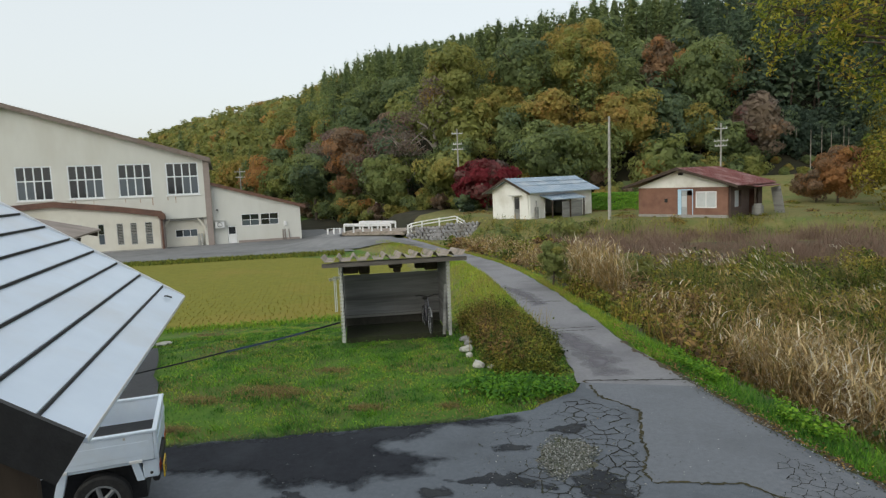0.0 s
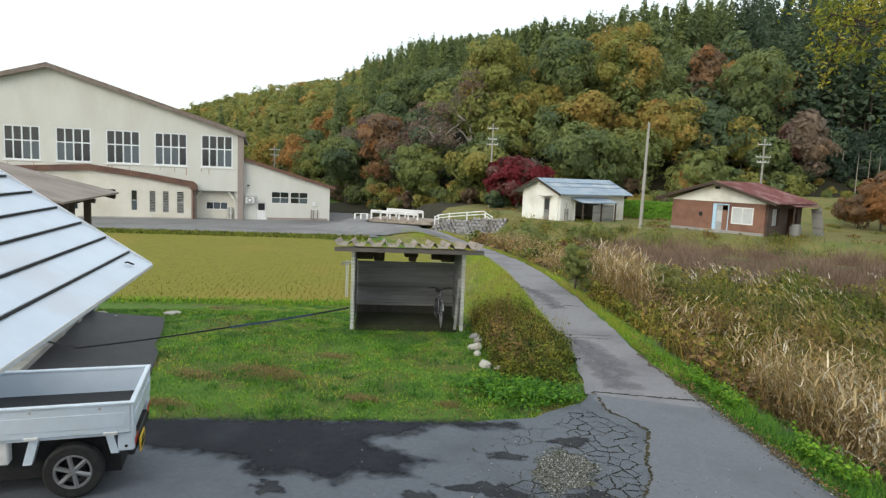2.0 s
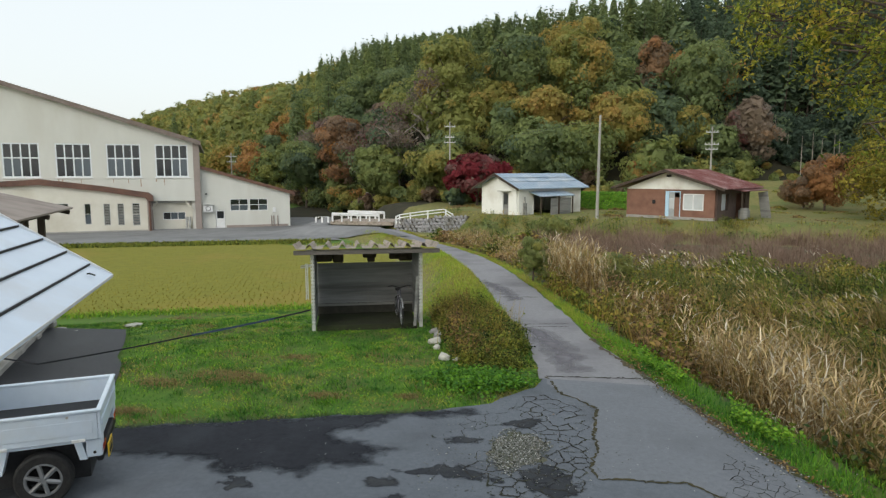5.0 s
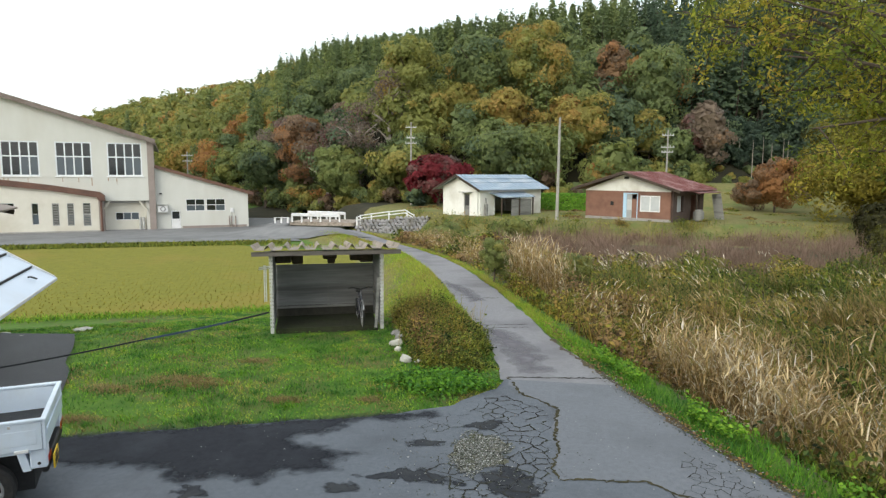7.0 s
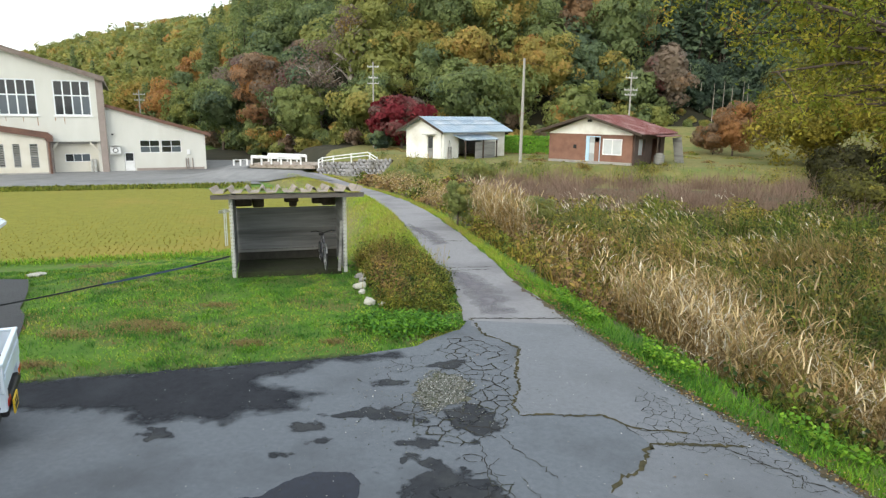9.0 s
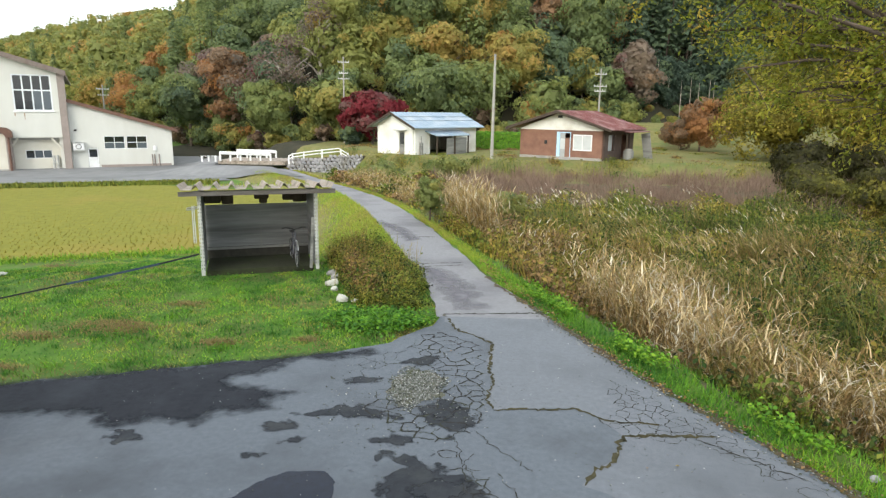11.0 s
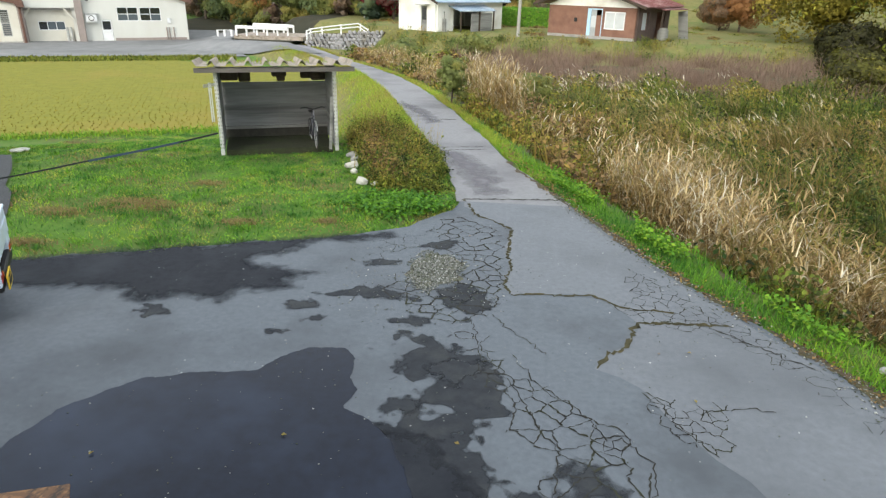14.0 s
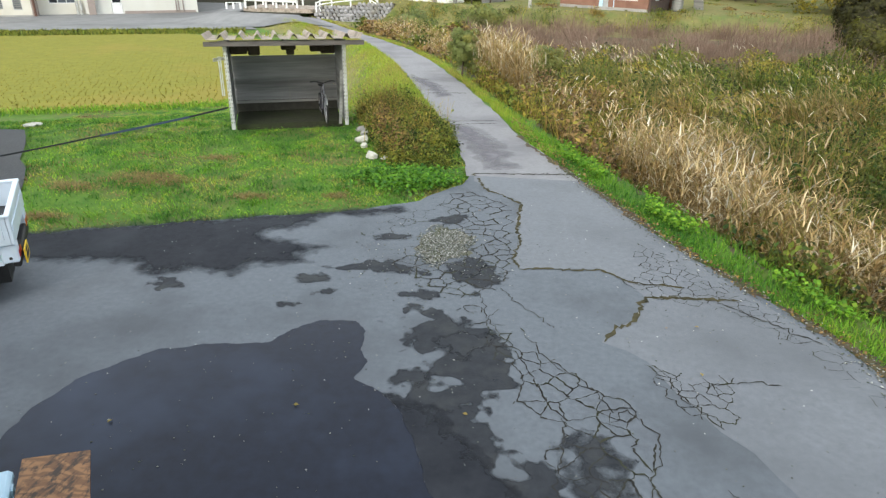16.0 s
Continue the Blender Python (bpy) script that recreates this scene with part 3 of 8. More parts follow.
def lobed_crown(heap, r, at, height, radius, tone, count, size, base=0.1, lobes=40, spread=0.05):
    """A crown of many unequal boughs round a shaded heart, each clad in small leaf sprays."""
    hz = height * (1 - base) * 0.5
    mid = at + np.array([0, 0, height * (base + (1 - base) * 0.5)])
    d = r.normal(size=(lobes, 3)) + np.array([0, 0, 0.12])
    d /= np.linalg.norm(d, axis=1, keepdims=True)
    shape = np.array([radius * r.uniform(0.85, 1.15), radius * r.uniform(0.85, 1.15), hz])
    narrow = 1 - r.uniform(0.1, 0.45) * np.clip(d[:, 2], 0, 1)
    c = d * shape * (r.uniform(0.3, 0.95, lobes) ** 0.8 * narrow)[:, None] + mid + r.normal(0, 0.12, (1, 3)) * radius
    girth = radius * r.uniform(0.16, 0.36, lobes)
    own = r.normal(0, spread, lobes)
    m = count // 5
    e = r.normal(size=(m, 3))
    e /= np.linalg.norm(e, axis=1, keepdims=True)
    v, f = leaf_tris(mid + e * shape * r.uniform(0.2, 0.62, (m, 1)), 2.4 * size * r.uniform(0.7, 1.2, m), e + r.normal(0, 0.3, (m, 3)), r)
    # inner leaves drop slightly in tone, the heart's shade in their colour
    heap.add(v, f, max(0.0, tone - 0.03))
    k = r.choice(lobes, count, p=girth ** 2 / (girth ** 2).sum())
    e = r.normal(size=(count, 3)) + 0.55 * d[k] + np.array([0, 0, 0.25])
    e /= np.linalg.norm(e, axis=1, keepdims=True)
    p = c[k] + e * (girth[k] * r.uniform(0.7, 1.12, count))[:, None] * np.array([1.1, 1.1, 0.8])
    v, f = leaf_tris(p, size * r.uniform(0.55, 1.35, count), e + 0.5 * d[k] + r.normal(0, 0.4, (count, 3)), r)
    heap.add(v, f, np.repeat(np.clip(tone + own[k] + r.normal(0, 0.015, count), 0, 1), 3))


def conifer(heap, r, at, height, radius, tone, count=620, size=0.6, base=0.12):
    """Whorls of drooping sprays that narrow to a spire."""
    s = r.uniform(0, 1, count) ** 0.85
    s = np.round(s * height / 0.9) * 0.9 / height + r.normal(0, 0.04, count)
    z = height * (base + (1 - base) * s)
    reach = radius * np.clip(1 - s, 0.05, 1) ** 0.55 * r.uniform(0.35, 1.08, count)
    a = r.uniform(0, 2 * np.pi, count)
    p = np.stack([np.cos(a) * reach, np.sin(a) * reach, z - reach * 0.3], -1)
    nrm = np.stack([np.cos(a) * 0.7, np.sin(a) * 0.7, 0.8 + 0 * a], -1) + r.normal(0, 0.35, (count, 3))
    v, f = leaf_tris(p + at, 1.15 * size * r.uniform(0.7, 1.3, count) * (0.5 + 0.6 * (1 - s)), nrm, r)
    heap.add(v, f, np.repeat(np.clip(tone + r.normal(0, 0.02, count), 0, 1), 3))


def stems(heap, r, at, height, thick, tilt=0.04, sides=5):
    """A tapered bole."""
    a = np.arange(sides) * 2 * np.pi / sides
    lean = r.normal(0, tilt, 2) * height
    rows = []
    for s in (0, 0.5, 1):
        rr = thick * (1 - 0.8 * s)
        rows.append(np.stack([np.cos(a) * rr + lean[0] * s, np.sin(a) * rr + lean[1] * s, 0 * a + height * s - 0.3], -1) + at)
    v = np.concatenate(rows)
    f = np.array([[i + k * sides, (i + 1) % sides + k * sides, (i + 1) % sides + (k + 1) * sides, i + (k + 1) * sides] for k in range(2) for i in range(sides)])
    heap.add(v, f, 0.0)


# ---- wooded hillside ----
RIDGE_AT = [-0.95, -0.8, -0.695, -0.583, -0.487, -0.47, -0.426, -0.328, -0.219, -0.175, -0.116, -0.02, 0.2, 0.6]
RIDGE_UP = [0.06, 0.077, 0.105, 0.125, 0.14, 0.158, 0.181, 0.199, 0.213, 0.228, 0.234, 0.25, 0.265, 0.275]


def ridge_room(x, y, z):
    """How tall a tree may grow on the slope before it breaks the valley's long even ridge."""
    far = math.hypot(x - 0.9, y - 1.5)
    return float(np.interp((x - 0.9) / (y - 1.5), RIDGE_AT, RIDGE_UP)) * far + 3.8 - z


def wooded_hill():
    r = np.random.default_rng(21)
    leaf, fir, bole = Heap(), Heap(), Heap()
    for gx0 in np.arange(-190, 120, 6.2):
        for step in np.arange(0, 110, 6.2):
            x = gx0 + r.uniform(-2.6, 2.6)
            foot = float(np.interp(x, FOOT_X, FOOT_Y))
            y = foot + 1.5 + step + r.uniform(-2.6, 2.6)
            if abs(math.atan2(x - 0.9, y - 1.4) - 0.02) > 0.86 or r.uniform() < 0.04:
                continue
            up = step / 60
            if x > -52 and step > 74 or x <= -110 and step > 80:
                continue
            at = np.array([x, y, float(land(x, y)) - 0.2])
            far = math.hypot(x, y)
            room = ridge_room(x, y, at[2])
            if room < 4:
                continue
            cone_band = (-70 < x < -36 and up > 0.42) or (-36 <= x < -16 and up > 0.5) or (up > 0.64 and x >= -16) or (20 < x < 62 and up > 0.06) or r.uniform() < 0.05
            if 21 < x < 36 and step < 8:
                continue
            if cone_band:
                h = min(r.uniform(9, 14) if x < -70 else r.uniform(12, 18), room * r.uniform(0.9, 1.05))
                for twin in range(3 if x > -70 and y < 190 else 1):
                    xt, yt = x + (r.uniform(-3.2, 3.2) if twin else 0), y + (r.uniform(-3.2, 3.2) if twin else 0)
                    spot = np.array([xt, yt, float(land(xt, yt)) - 0.2])
                    ht = min(h * (r.uniform(0.72, 1.06) if twin else 1), ridge_room(xt, yt, spot[2]) * r.uniform(0.9, 1.05))
                    if ht < 4:
                        continue
                    # tone carries haze on the ridge firs and shade in the right-hand stand
                    conifer(fir, r, spot, ht, r.uniform(1.9, 2.9), r.uniform(0.13, 0.25) if x < 16 else r.uniform(0.03, 0.09), 420, 0.6, 0.22 if 20 < x < 62 and step < 14 else 0.04)
                    stems(bole, r, spot, ht * 0.8, 0.18)
            else:
                pick = r.uniform()
                tone = (r.uniform(0.12, 0.24) if pick < 0.46 else r.uniform(0.24, 0.36) if pick < 0.74 else r.uniform(0.36, 0.48) if pick < 0.84 else r.uniform(0.54, 0.66) if pick < 0.88 else r.uniform(0.76, 0.88) if pick < 0.91 else r.uniform(0.08, 0.12))
                # far-left leaves pulled to one pale tone, haze put into their colour
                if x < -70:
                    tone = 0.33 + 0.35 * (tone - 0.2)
                h = min(r.uniform(8, 13) if far < 150 else r.uniform(9, 14), room * r.uniform(0.92, 1.03))
                rows = (2500, 0.34) if step < 26 and far < 150 else (1150, 0.47) if far < 165 else (460, 0.76)
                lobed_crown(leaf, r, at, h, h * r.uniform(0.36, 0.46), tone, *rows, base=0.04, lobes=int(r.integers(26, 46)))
                stems(bole, r, at, h * 0.7, 0.14)
    for x in np.arange(-95, 75, 2.1):
        for row in range(2):
            xs = x + r.uniform(-1, 1)
            ys = float(np.interp(xs, FOOT_X, FOOT_Y)) - 1.5 + row * 3 + r.uniform(-1.2, 1.2)
            if -26 < xs < -17 and ys < 78:
                continue
            h = r.uniform(1.8, 4.2) if not 20 < xs < 36 else r.uniform(0.8, 1.6)
            lobed_crown(leaf, r, np.array([xs, ys, float(land(xs, ys)) - 0.2]), h, h * r.uniform(0.5, 0.75), r.choice([0.18, 0.22, 0.26, 0.33, 0.4, 0.46, 0.8]), 620, 0.25, 0.0, 16)
    # bushes added in the darkest tones, imitating forest shade behind the trunks
    for x in np.arange(16, 44, 1.6):
        for row in range(3):
            xs = x + r.uniform(-0.8, 0.8)
            ys = float(np.interp(xs, FOOT_X, FOOT_Y)) + 3.5 + 2.6 * row + r.uniform(-0.8, 0.8)
            h = r.uniform(2.6, 4.4) + 1.2 * row
            lobed_crown(leaf, r, np.array([xs, ys, float(land(xs, ys)) - 0.2]), h, h * r.uniform(0.35, 0.5), r.uniform(0.0, 0.07), 520, 0.3, 0.0, 18)
    pale = Heap()
    for x in np.arange(23.5, 33, 1.3):
        xs, ys = x + r.uniform(-0.3, 0.3), 98.5 + r.uniform(-1.5, 1.5)
        stems(pale, r, np.array([xs, ys, float(land(xs, ys))]), r.uniform(4.5, 6.5), 0.085, 0.012)
    tagged(pale.make("pale_trunks", PALE_BARK), "slender pale trunks at the dark wood's edge", "woodland", kind="stuff")
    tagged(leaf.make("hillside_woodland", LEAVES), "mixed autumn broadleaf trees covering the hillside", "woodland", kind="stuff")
    tagged(fir.make("conifer_stand", LEAVES), "dark green cedar and larch stand along the ridge", "woodland", kind="stuff")
    tagged(bole.make("woodland_trunks", BARK), "slender trunks among the hillside trees", "woodland", kind="stuff")


wooded_hill()


def lone_tree(name, x, y, height, radius, tone, label, category="tree", count=1600, size=0.32, base=0.12, bark=None, seed=1, clumps=22, spread=0.035, limbs=6, single=False, leaves=None, dense=False):
    r = np.random.default_rng(seed)
    z = float(land(x, y))
    t = thing(name, pose(x, y, z), label, category)
    bm = bmesh.new()
    tube(bm, [(0, 0, -0.2), (0.05, 0, height * 0.3), (0, 0.08, height * 0.72)], height * 0.022, 7, 0.35)
    for _ in range(limbs):
        a, s = r.uniform(0, 6.28), r.uniform(0.22, 0.6) * height
        q = Vector((math.cos(a) * radius * 0.75, math.sin(a) * radius * 0.75, s + radius * 0.6))
        tube(bm, [(0, 0, s), (q.x * 0.5, q.y * 0.5, s + radius * 0.38), q], height * 0.009, 5, 0.3)
    part("trunk", bm, bark or BARK, t)
    h = Heap()
    if dense:
        lobed_crown(h, r, np.zeros(3), height, radius, tone, count, size, base, clumps, spread)
    else:
        broadleaf(h, r, np.zeros(3), height, radius, tone, count, size, base, clumps, spread, single)
    h.make("crown", leaves or LEAVES, t)
    return t


# trees that stand out from the wood
for k, (x, y, h, rad) in enumerate(((-25.5, 85.5, 14.5, 3.8), (-30.5, 87, 13.5, 3.6), (-22.5, 90, 15.0, 3.2), (-47, 103, 12.0, 3.4))):
    lone_tree("tree", x, y, h, rad, 0.85, "half-bare tree with pale grey branches", "tree", 1500, 0.24, 0.3, PALE_BARK, 90 + k, 26, limbs=16, single=True)
for k, (x, y, h, rad, tone, words, cat) in enumerate([
        (-12.5, 74.0, 6.9, 3.3, 1.0, "crimson maple in full autumn colour behind the white house", "maple"),
        (-20.5, 94, 17.0, 5.0, 0.36, "tall yellow-green broadleaf tree at the wood's edge", "tree"),
        (-36, 93, 15.5, 4.2, 0.73, "salmon-orange autumn tree on the slope", "tree"),
        (-28, 83, 9.5, 3.2, 0.27, "fresh green young tree at the foot of the slope", "tree"),
        (-11.5, 100, 17.5, 5.6, 0.2, "broad dark green tree in the wood", "tree"),
        (-2.5, 101, 18.5, 4.8, 0.4, "tall golden tree among the green ones", "tree"),
        (-6.5, 92, 11.0, 4.8, 0.5, "orange-leaved tree above the white house", "tree"),
        (2.0, 93, 11.5, 3.4, 0.47, "yellow-leaved slender tree behind the pole", "tree"),
        (8.8, 103, 18.0, 3.4, 0.74, "russet tree between two green crowns", "tree"),
        (14.5, 100, 17.0, 5.4, 0.22, "large rounded green tree above the brown house", "tree"),
        (6.5, 86, 6.0, 2.2, 0.56, "small orange tree behind the brown house", "tree"),
        (20.5, 95, 12.0, 4.0, 0.84, "thin brownish tree half bare of leaves", "tree"),
        (-19.0, 81, 8.0, 4.0, 0.33, "bushy yellow-green tree by the bridge", "tree"),
        (-44, 96, 12.5, 4.6, 0.15, "dark green tree behind the annex", "tree"),
        (-52, 118, 11.0, 2.6, 0.58, "bright orange tree on the far slope", "tree")]):
    lone_tree("tree" if cat == "tree" else "maple_tree", x, y, h, rad, tone, words, cat, 6000, 0.34, seed=40 + k, clumps=60, spread=0.05, dense=True)

# ---- gymnasium hall, facing the valley ----
def wall_with_holes(outline, holes, y0, y1):
    """A wall in x and z of any outline with rectangular openings through it."""
    bm = bmesh.new()
    f = bm.faces.new([bm.verts.new((x, y0, z)) for x, z in outline])
    xs = sorted({v for h in holes for v in h[:2]})
    zs = sorted({v for h in holes for v in h[2:]})
    for v in xs:
        bmesh.ops.bisect_plane(bm, geom=bm.verts[:] + bm.edges[:] + bm.faces[:], plane_co=(v, 0, 0), plane_no=(1, 0, 0))
    for v in zs:
        bmesh.ops.bisect_plane(bm, geom=bm.verts[:] + bm.edges[:] + bm.faces[:], plane_co=(0, 0, v), plane_no=(0, 0, 1))
    gone = []
    for g in bm.faces:
        c = g.calc_center_median()
        if any(a < c.x < b and lo < c.z < hi for a, b, lo, hi in holes):
            gone.append(g)
    bmesh.ops.delete(bm, geom=gone, context='FACES')
    ext = bmesh.ops.extrude_face_region(bm, geom=bm.faces[:])
    bmesh.ops.translate(bm, verts=[v for v in ext["geom"] if isinstance(v, bmesh.types.BMVert)], vec=(0, y1 - y0, 0))
    bmesh.ops.recalc_face_normals(bm, faces=bm.faces[:])
    return bm


def window_unit(parent, x0, x1, z0, z1, y, cols, rows, glass_mat, frame_mat, bar=0.08, deep=0.12, name="window", low=0.5):
    """A framed window with bars and panes, in the wall plane at y."""
    dx = (x1 - x0 - bar) / cols
    cuts = [z0 + (z1 - z0 - bar) * (low if rows == 2 and j == 1 else j / rows) for j in range(rows + 1)]
    lights = [(x0 + bar + dx * i, x0 + dx * (i + 1), cuts[j] + bar, cuts[j + 1]) for i in range(cols) for j in range(rows)]
    w = part(name, wall_with_holes([(x0, z0), (x1, z0), (x1, z1), (x0, z1)], lights, y - 0.03, y + deep), frame_mat, parent)
    for k, (a, b, lo, hi) in enumerate(lights):
        # some panes take the paler glass as if they caught the sky
        bright = glass_mat is PANE and (k % 2 == 0 if rows == 2 else True) and (k * 7 + int(-x0 * 13)) % 5 < 3
        part("pane", boxed(a, b, y + 0.03, y + 0.045, lo, hi), PANE_SKY if bright else glass_mat, w)
    return w


def sloped_roof(x0, z0, x1, z1, y0, y1, thick):
    """One plane of a roof from (x0, z0) to (x1, z1), lying on that line."""
    bm = bmesh.new()
    return prism(bm, [(x0, z0), (x1, z1), (x1, z1 + thick), (x0, z0 + thick)], y0, y1)


hall = thing("gymnasium", pose(-43.0, 65.86, -2.62, 0, 0, 33), "cream gymnasium hall with brown-edged gable roof and tall windows", "building")
wins = [(-4.2 - 4.8 * k, -0.84 - 4.8 * k, 5.9, 9.46) for k in range(8)]
E_Z, R_Z, R_X = 9.75, 15.55, -19.1
front = wall_with_holes([(-38.2, 3.25), (-0.3, 3.25), (-0.3, E_Z), (R_X, R_Z), (-38.2, E_Z)], wins, 0.0, 0.35)
part("wall", front, CREAM, hall)
for dims in ((-38.2, -37.9, 0.36, 40, 0, 9.0), (-0.62, -0.3, 0.36, 40, 0, 9.0), (-37.8, -0.7, 39.7, 40, 0, 9.4)):
    part("wall", boxed(*dims), CREAM, hall)
part("floor_slab", boxed(-37.8, -0.7, 0.4, 39.6, 3.0, 3.2), CONCRETE, hall)
bm = bmesh.new()
prism(bm, [(-38.9, E_Z - 0.28), (R_X, R_Z), (R_X, R_Z + 0.34), (-38.9, E_Z + 0.06)], -0.6, 41)
part("roof", bm, ROOF_TAUPE, hall)
bm = bmesh.new()
prism(bm, [(R_X, R_Z), (0.45, E_Z - 0.22), (0.45, E_Z + 0.12), (R_X, R_Z + 0.34)], -0.6, 41)
part("roof", bm, ROOF_TAUPE, hall)
bm = bmesh.new()
prism(bm, [(-39.0, E_Z - 0.4), (R_X, R_Z - 0.08), (R_X, R_Z + 0.42), (-39.0, E_Z + 0.1)], -0.68, -0.602)
part("fascia", bm, VERGE_GREY, hall, "grey-brown sheet-metal verge")
bm = bmesh.new()
prism(bm, [(R_X, R_Z - 0.08), (0.55, E_Z - 0.36), (0.55, E_Z + 0.14), (R_X, R_Z + 0.42)], -0.68, -0.602)
part("fascia", bm, VERGE_GREY, hall, "grey-brown sheet-metal verge")
for x0, x1, z0, z1 in wins:
    window_unit(hall, x0, x1, z0, z1, 0.06, 4, 2, PANE, SASH, 0.13, 0.1, low=0.57)
    part("window_sill", boxed(x0 - 0.12, x1 + 0.12, -0.09, -0.002, z0 - 0.12, z0, bevel=0.01), WHITE_METAL, hall)
streak = np.random.default_rng(12)
for k in range(16):
    x, z = wins[k % 6][0] + streak.uniform(-0.1, 3.4), 5.7
    part("rust_streak", boxed(x, x + streak.uniform(0.04, 0.1), -0.006, -0.003, z - streak.uniform(0.25, 0.9), z), RUST, hall, "faint rust streak below a sill")
# roof trusses and far windows inside the hall, seen through the glass
for k in range(4):
    bm = bmesh.new()
    y = 5 + 9 * k
    for s in range(12):
        xa = -37.6 + 3.06 * s
        tube(bm, [(xa, y, 8.2 if s % 2 else 9.6), (xa + 3.06, y, 9.6 if s % 2 else 8.2)], 0.07, 4)
    tube(bm, [(-37.6, y, 8.2), (-0.8, y, 8.2)], 0.09, 4)
    part("truss", bm, GALV, hall)
part("column", boxed(-0.296, 0.36, -0.12, 0.5, 0, E_Z - 0.1, bevel=0.02), MAUVE, hall, "mauve-grey corner column")
# recess under the upper floor
part("wall", wall_with_holes([(-5.2, 0), (-0.3, 0), (-0.3, 3.24), (-5.2, 3.24)], [(-3.75, -1.4, 1.1, 1.95)], 0.9, 1.2), CREAM_LOW, hall)
window_unit(hall, -3.75, -1.4, 1.1, 1.95, 0.96, 3, 1, PANE, WHITE_METAL, 0.06, 0.06)
for xa, xb in ((-5.0, -4.2), (-0.5, -1.3)):
    part("brace", tubed([(xa, 0.2, 2.1), (xb, 0.2, 3.2)], 0.11, 4), CREAM_LOW, hall)
for k in range(2):
    part("gas_bottle", tubed([(-1.3 + 0.32 * k, 0.45, 0), (-1.3 + 0.32 * k, 0.45, 1.25), (-1.3 + 0.32 * k, 0.45, 1.4)], 0.14, 10), GALV, hall, "tall grey gas bottle")
# low covered wing in front, with a shallow hipped brown edge
low_holes = [(-14.0, -12.8, 2.3, 3.15), (-11.3, -10.7, 0.9, 3.1), (-9.5, -8.85, 0.75, 3.08), (-8.15, -7.5, 0.72, 3.08), (-6.7, -5.95, 0.65, 3.08), (-17.2, -16.5, 0.9, 3.1), (-20.5, -19.2, 2.3, 3.15)]
part("wall", wall_with_holes([(-34, 0), (-5.15, 0), (-5.15, 3.7), (-9.6, 4.5), (-15.3, 5.25), (-34, 4.2)], low_holes, -0.6, -0.3), CREAM_LOW, hall)
part("wall", boxed(-5.2, -4.75, -0.62, 0.9, 0, 3.6), MAUVE, hall)
part("plinth", boxed(-34, -5.21, -0.66, -0.604, 0, 0.18), CONCRETE, hall)
bm = bmesh.new()
prism(bm, [(-34.4, 4.0), (-15.3, 5.12), (-15.3, 5.72), (-34.4, 4.6)], -0.95, -0.004)
part("wing_roof", bm, BROWN_TRIM, hall, "weathered brown sheet canopy over the low wing")
bm = bmesh.new()
prism(bm, [(-15.3, 5.12), (-9.6, 4.4), (-5.3, 3.65), (-5.1, 3.3), (-4.55, 3.3), (-4.6, 3.85), (-5.0, 4.22), (-9.6, 4.98), (-15.3, 5.72)], -0.95, -0.004)
part("wing_roof", bm, BROWN_TRIM, hall, "weathered brown sheet canopy over the low wing")
part("downpipe", tubed([(-4.95, -0.8, 3.5), (-4.95, -0.75, 3.2), (-4.95, -0.75, 0.05)], 0.11, 8), BROWN_TRIM, hall)
for x0, x1, z0, z1 in low_holes:
    w = window_unit(hall, x0, x1, z0, z1, -0.54, 2 if x1 - x0 > 1 else 1, 1 if x1 - x0 > 1 else 2, PANE, GALV, 0.05, 0.06)
    if z1 - z0 > 2.25:
        bm = bmesh.new()
        for k in range(13):
            box(bm, x0 + 0.05, x1 - 0.05, -0.6, -0.55, z0 + 0.07 + k * 0.172, z0 + 0.17 + k * 0.172)
        part("louvre", bm, LOUVRE, w)
# annex with one sloping roof
ann_holes = [(1.85, 2.85, 0.0, 2.1), (3.45, 5.45, 1.98, 3.35), (5.6, 7.65, 1.98, 3.35)]
part("wall", wall_with_holes([(0.37, 0), (10.2, 0), (10.2, 3.9), (0.37, 6.8)], ann_holes, 0.5, 0.8), CREAM, hall)
part("wall", boxed(9.9, 10.2, 0.81, 14, 0, 3.85), CREAM, hall)
bm = bmesh.new()
prism(bm, [(0.37, 6.82), (10.75, 3.78), (10.75, 4.08), (0.37, 7.12)], 0.2, 14.4)
part("annex_roof", bm, ROOF_TAUPE, hall)
bm = bmesh.new()
prism(bm, [(0.37, 6.8), (10.8, 3.74), (10.8, 4.1), (0.37, 7.16)], 0.12, 0.198)
part("fascia", bm, BROWN_TRIM, hall)
for h in ann_holes[1:]:
    window_unit(hall, *h, 0.55, 2, 2, PANE, WHITE_METAL, 0.06, 0.07)
d = part("door", boxed(1.87, 2.83, 0.54, 0.6, 0.0, 2.08, bevel=0.01), WHITE_METAL, hall, "white door with a dark upper pane")
part("pane", boxed(1.98, 2.72, 0.52, 0.539, 1.15, 1.96), PANE, d)
part("handle", boxed(2.68, 2.73, 0.48, 0.539, 0.92, 1.02), STEEL, d)
bm = boxed(0.55, 1.55, 0.0, 0.42, 1.95, 2.65, bevel=0.03)
ac = part("condenser", bm, WHITE_METAL, hall, "white air-conditioner condenser on a bracket")
part("fan_grille", ring(bmesh.new(), (1.05, -0.02, 2.3), (0, 1, 0), 0.24, 0.03), BLACK_PLASTIC, ac)
part("hood", boxed(0.5, 1.65, -0.1, 0.49, 2.72, 2.78), GALV, ac)
part("bracket", boxed(0.5, 1.6, 0.0, 0.49, 1.86, 1.93), GALV, ac)
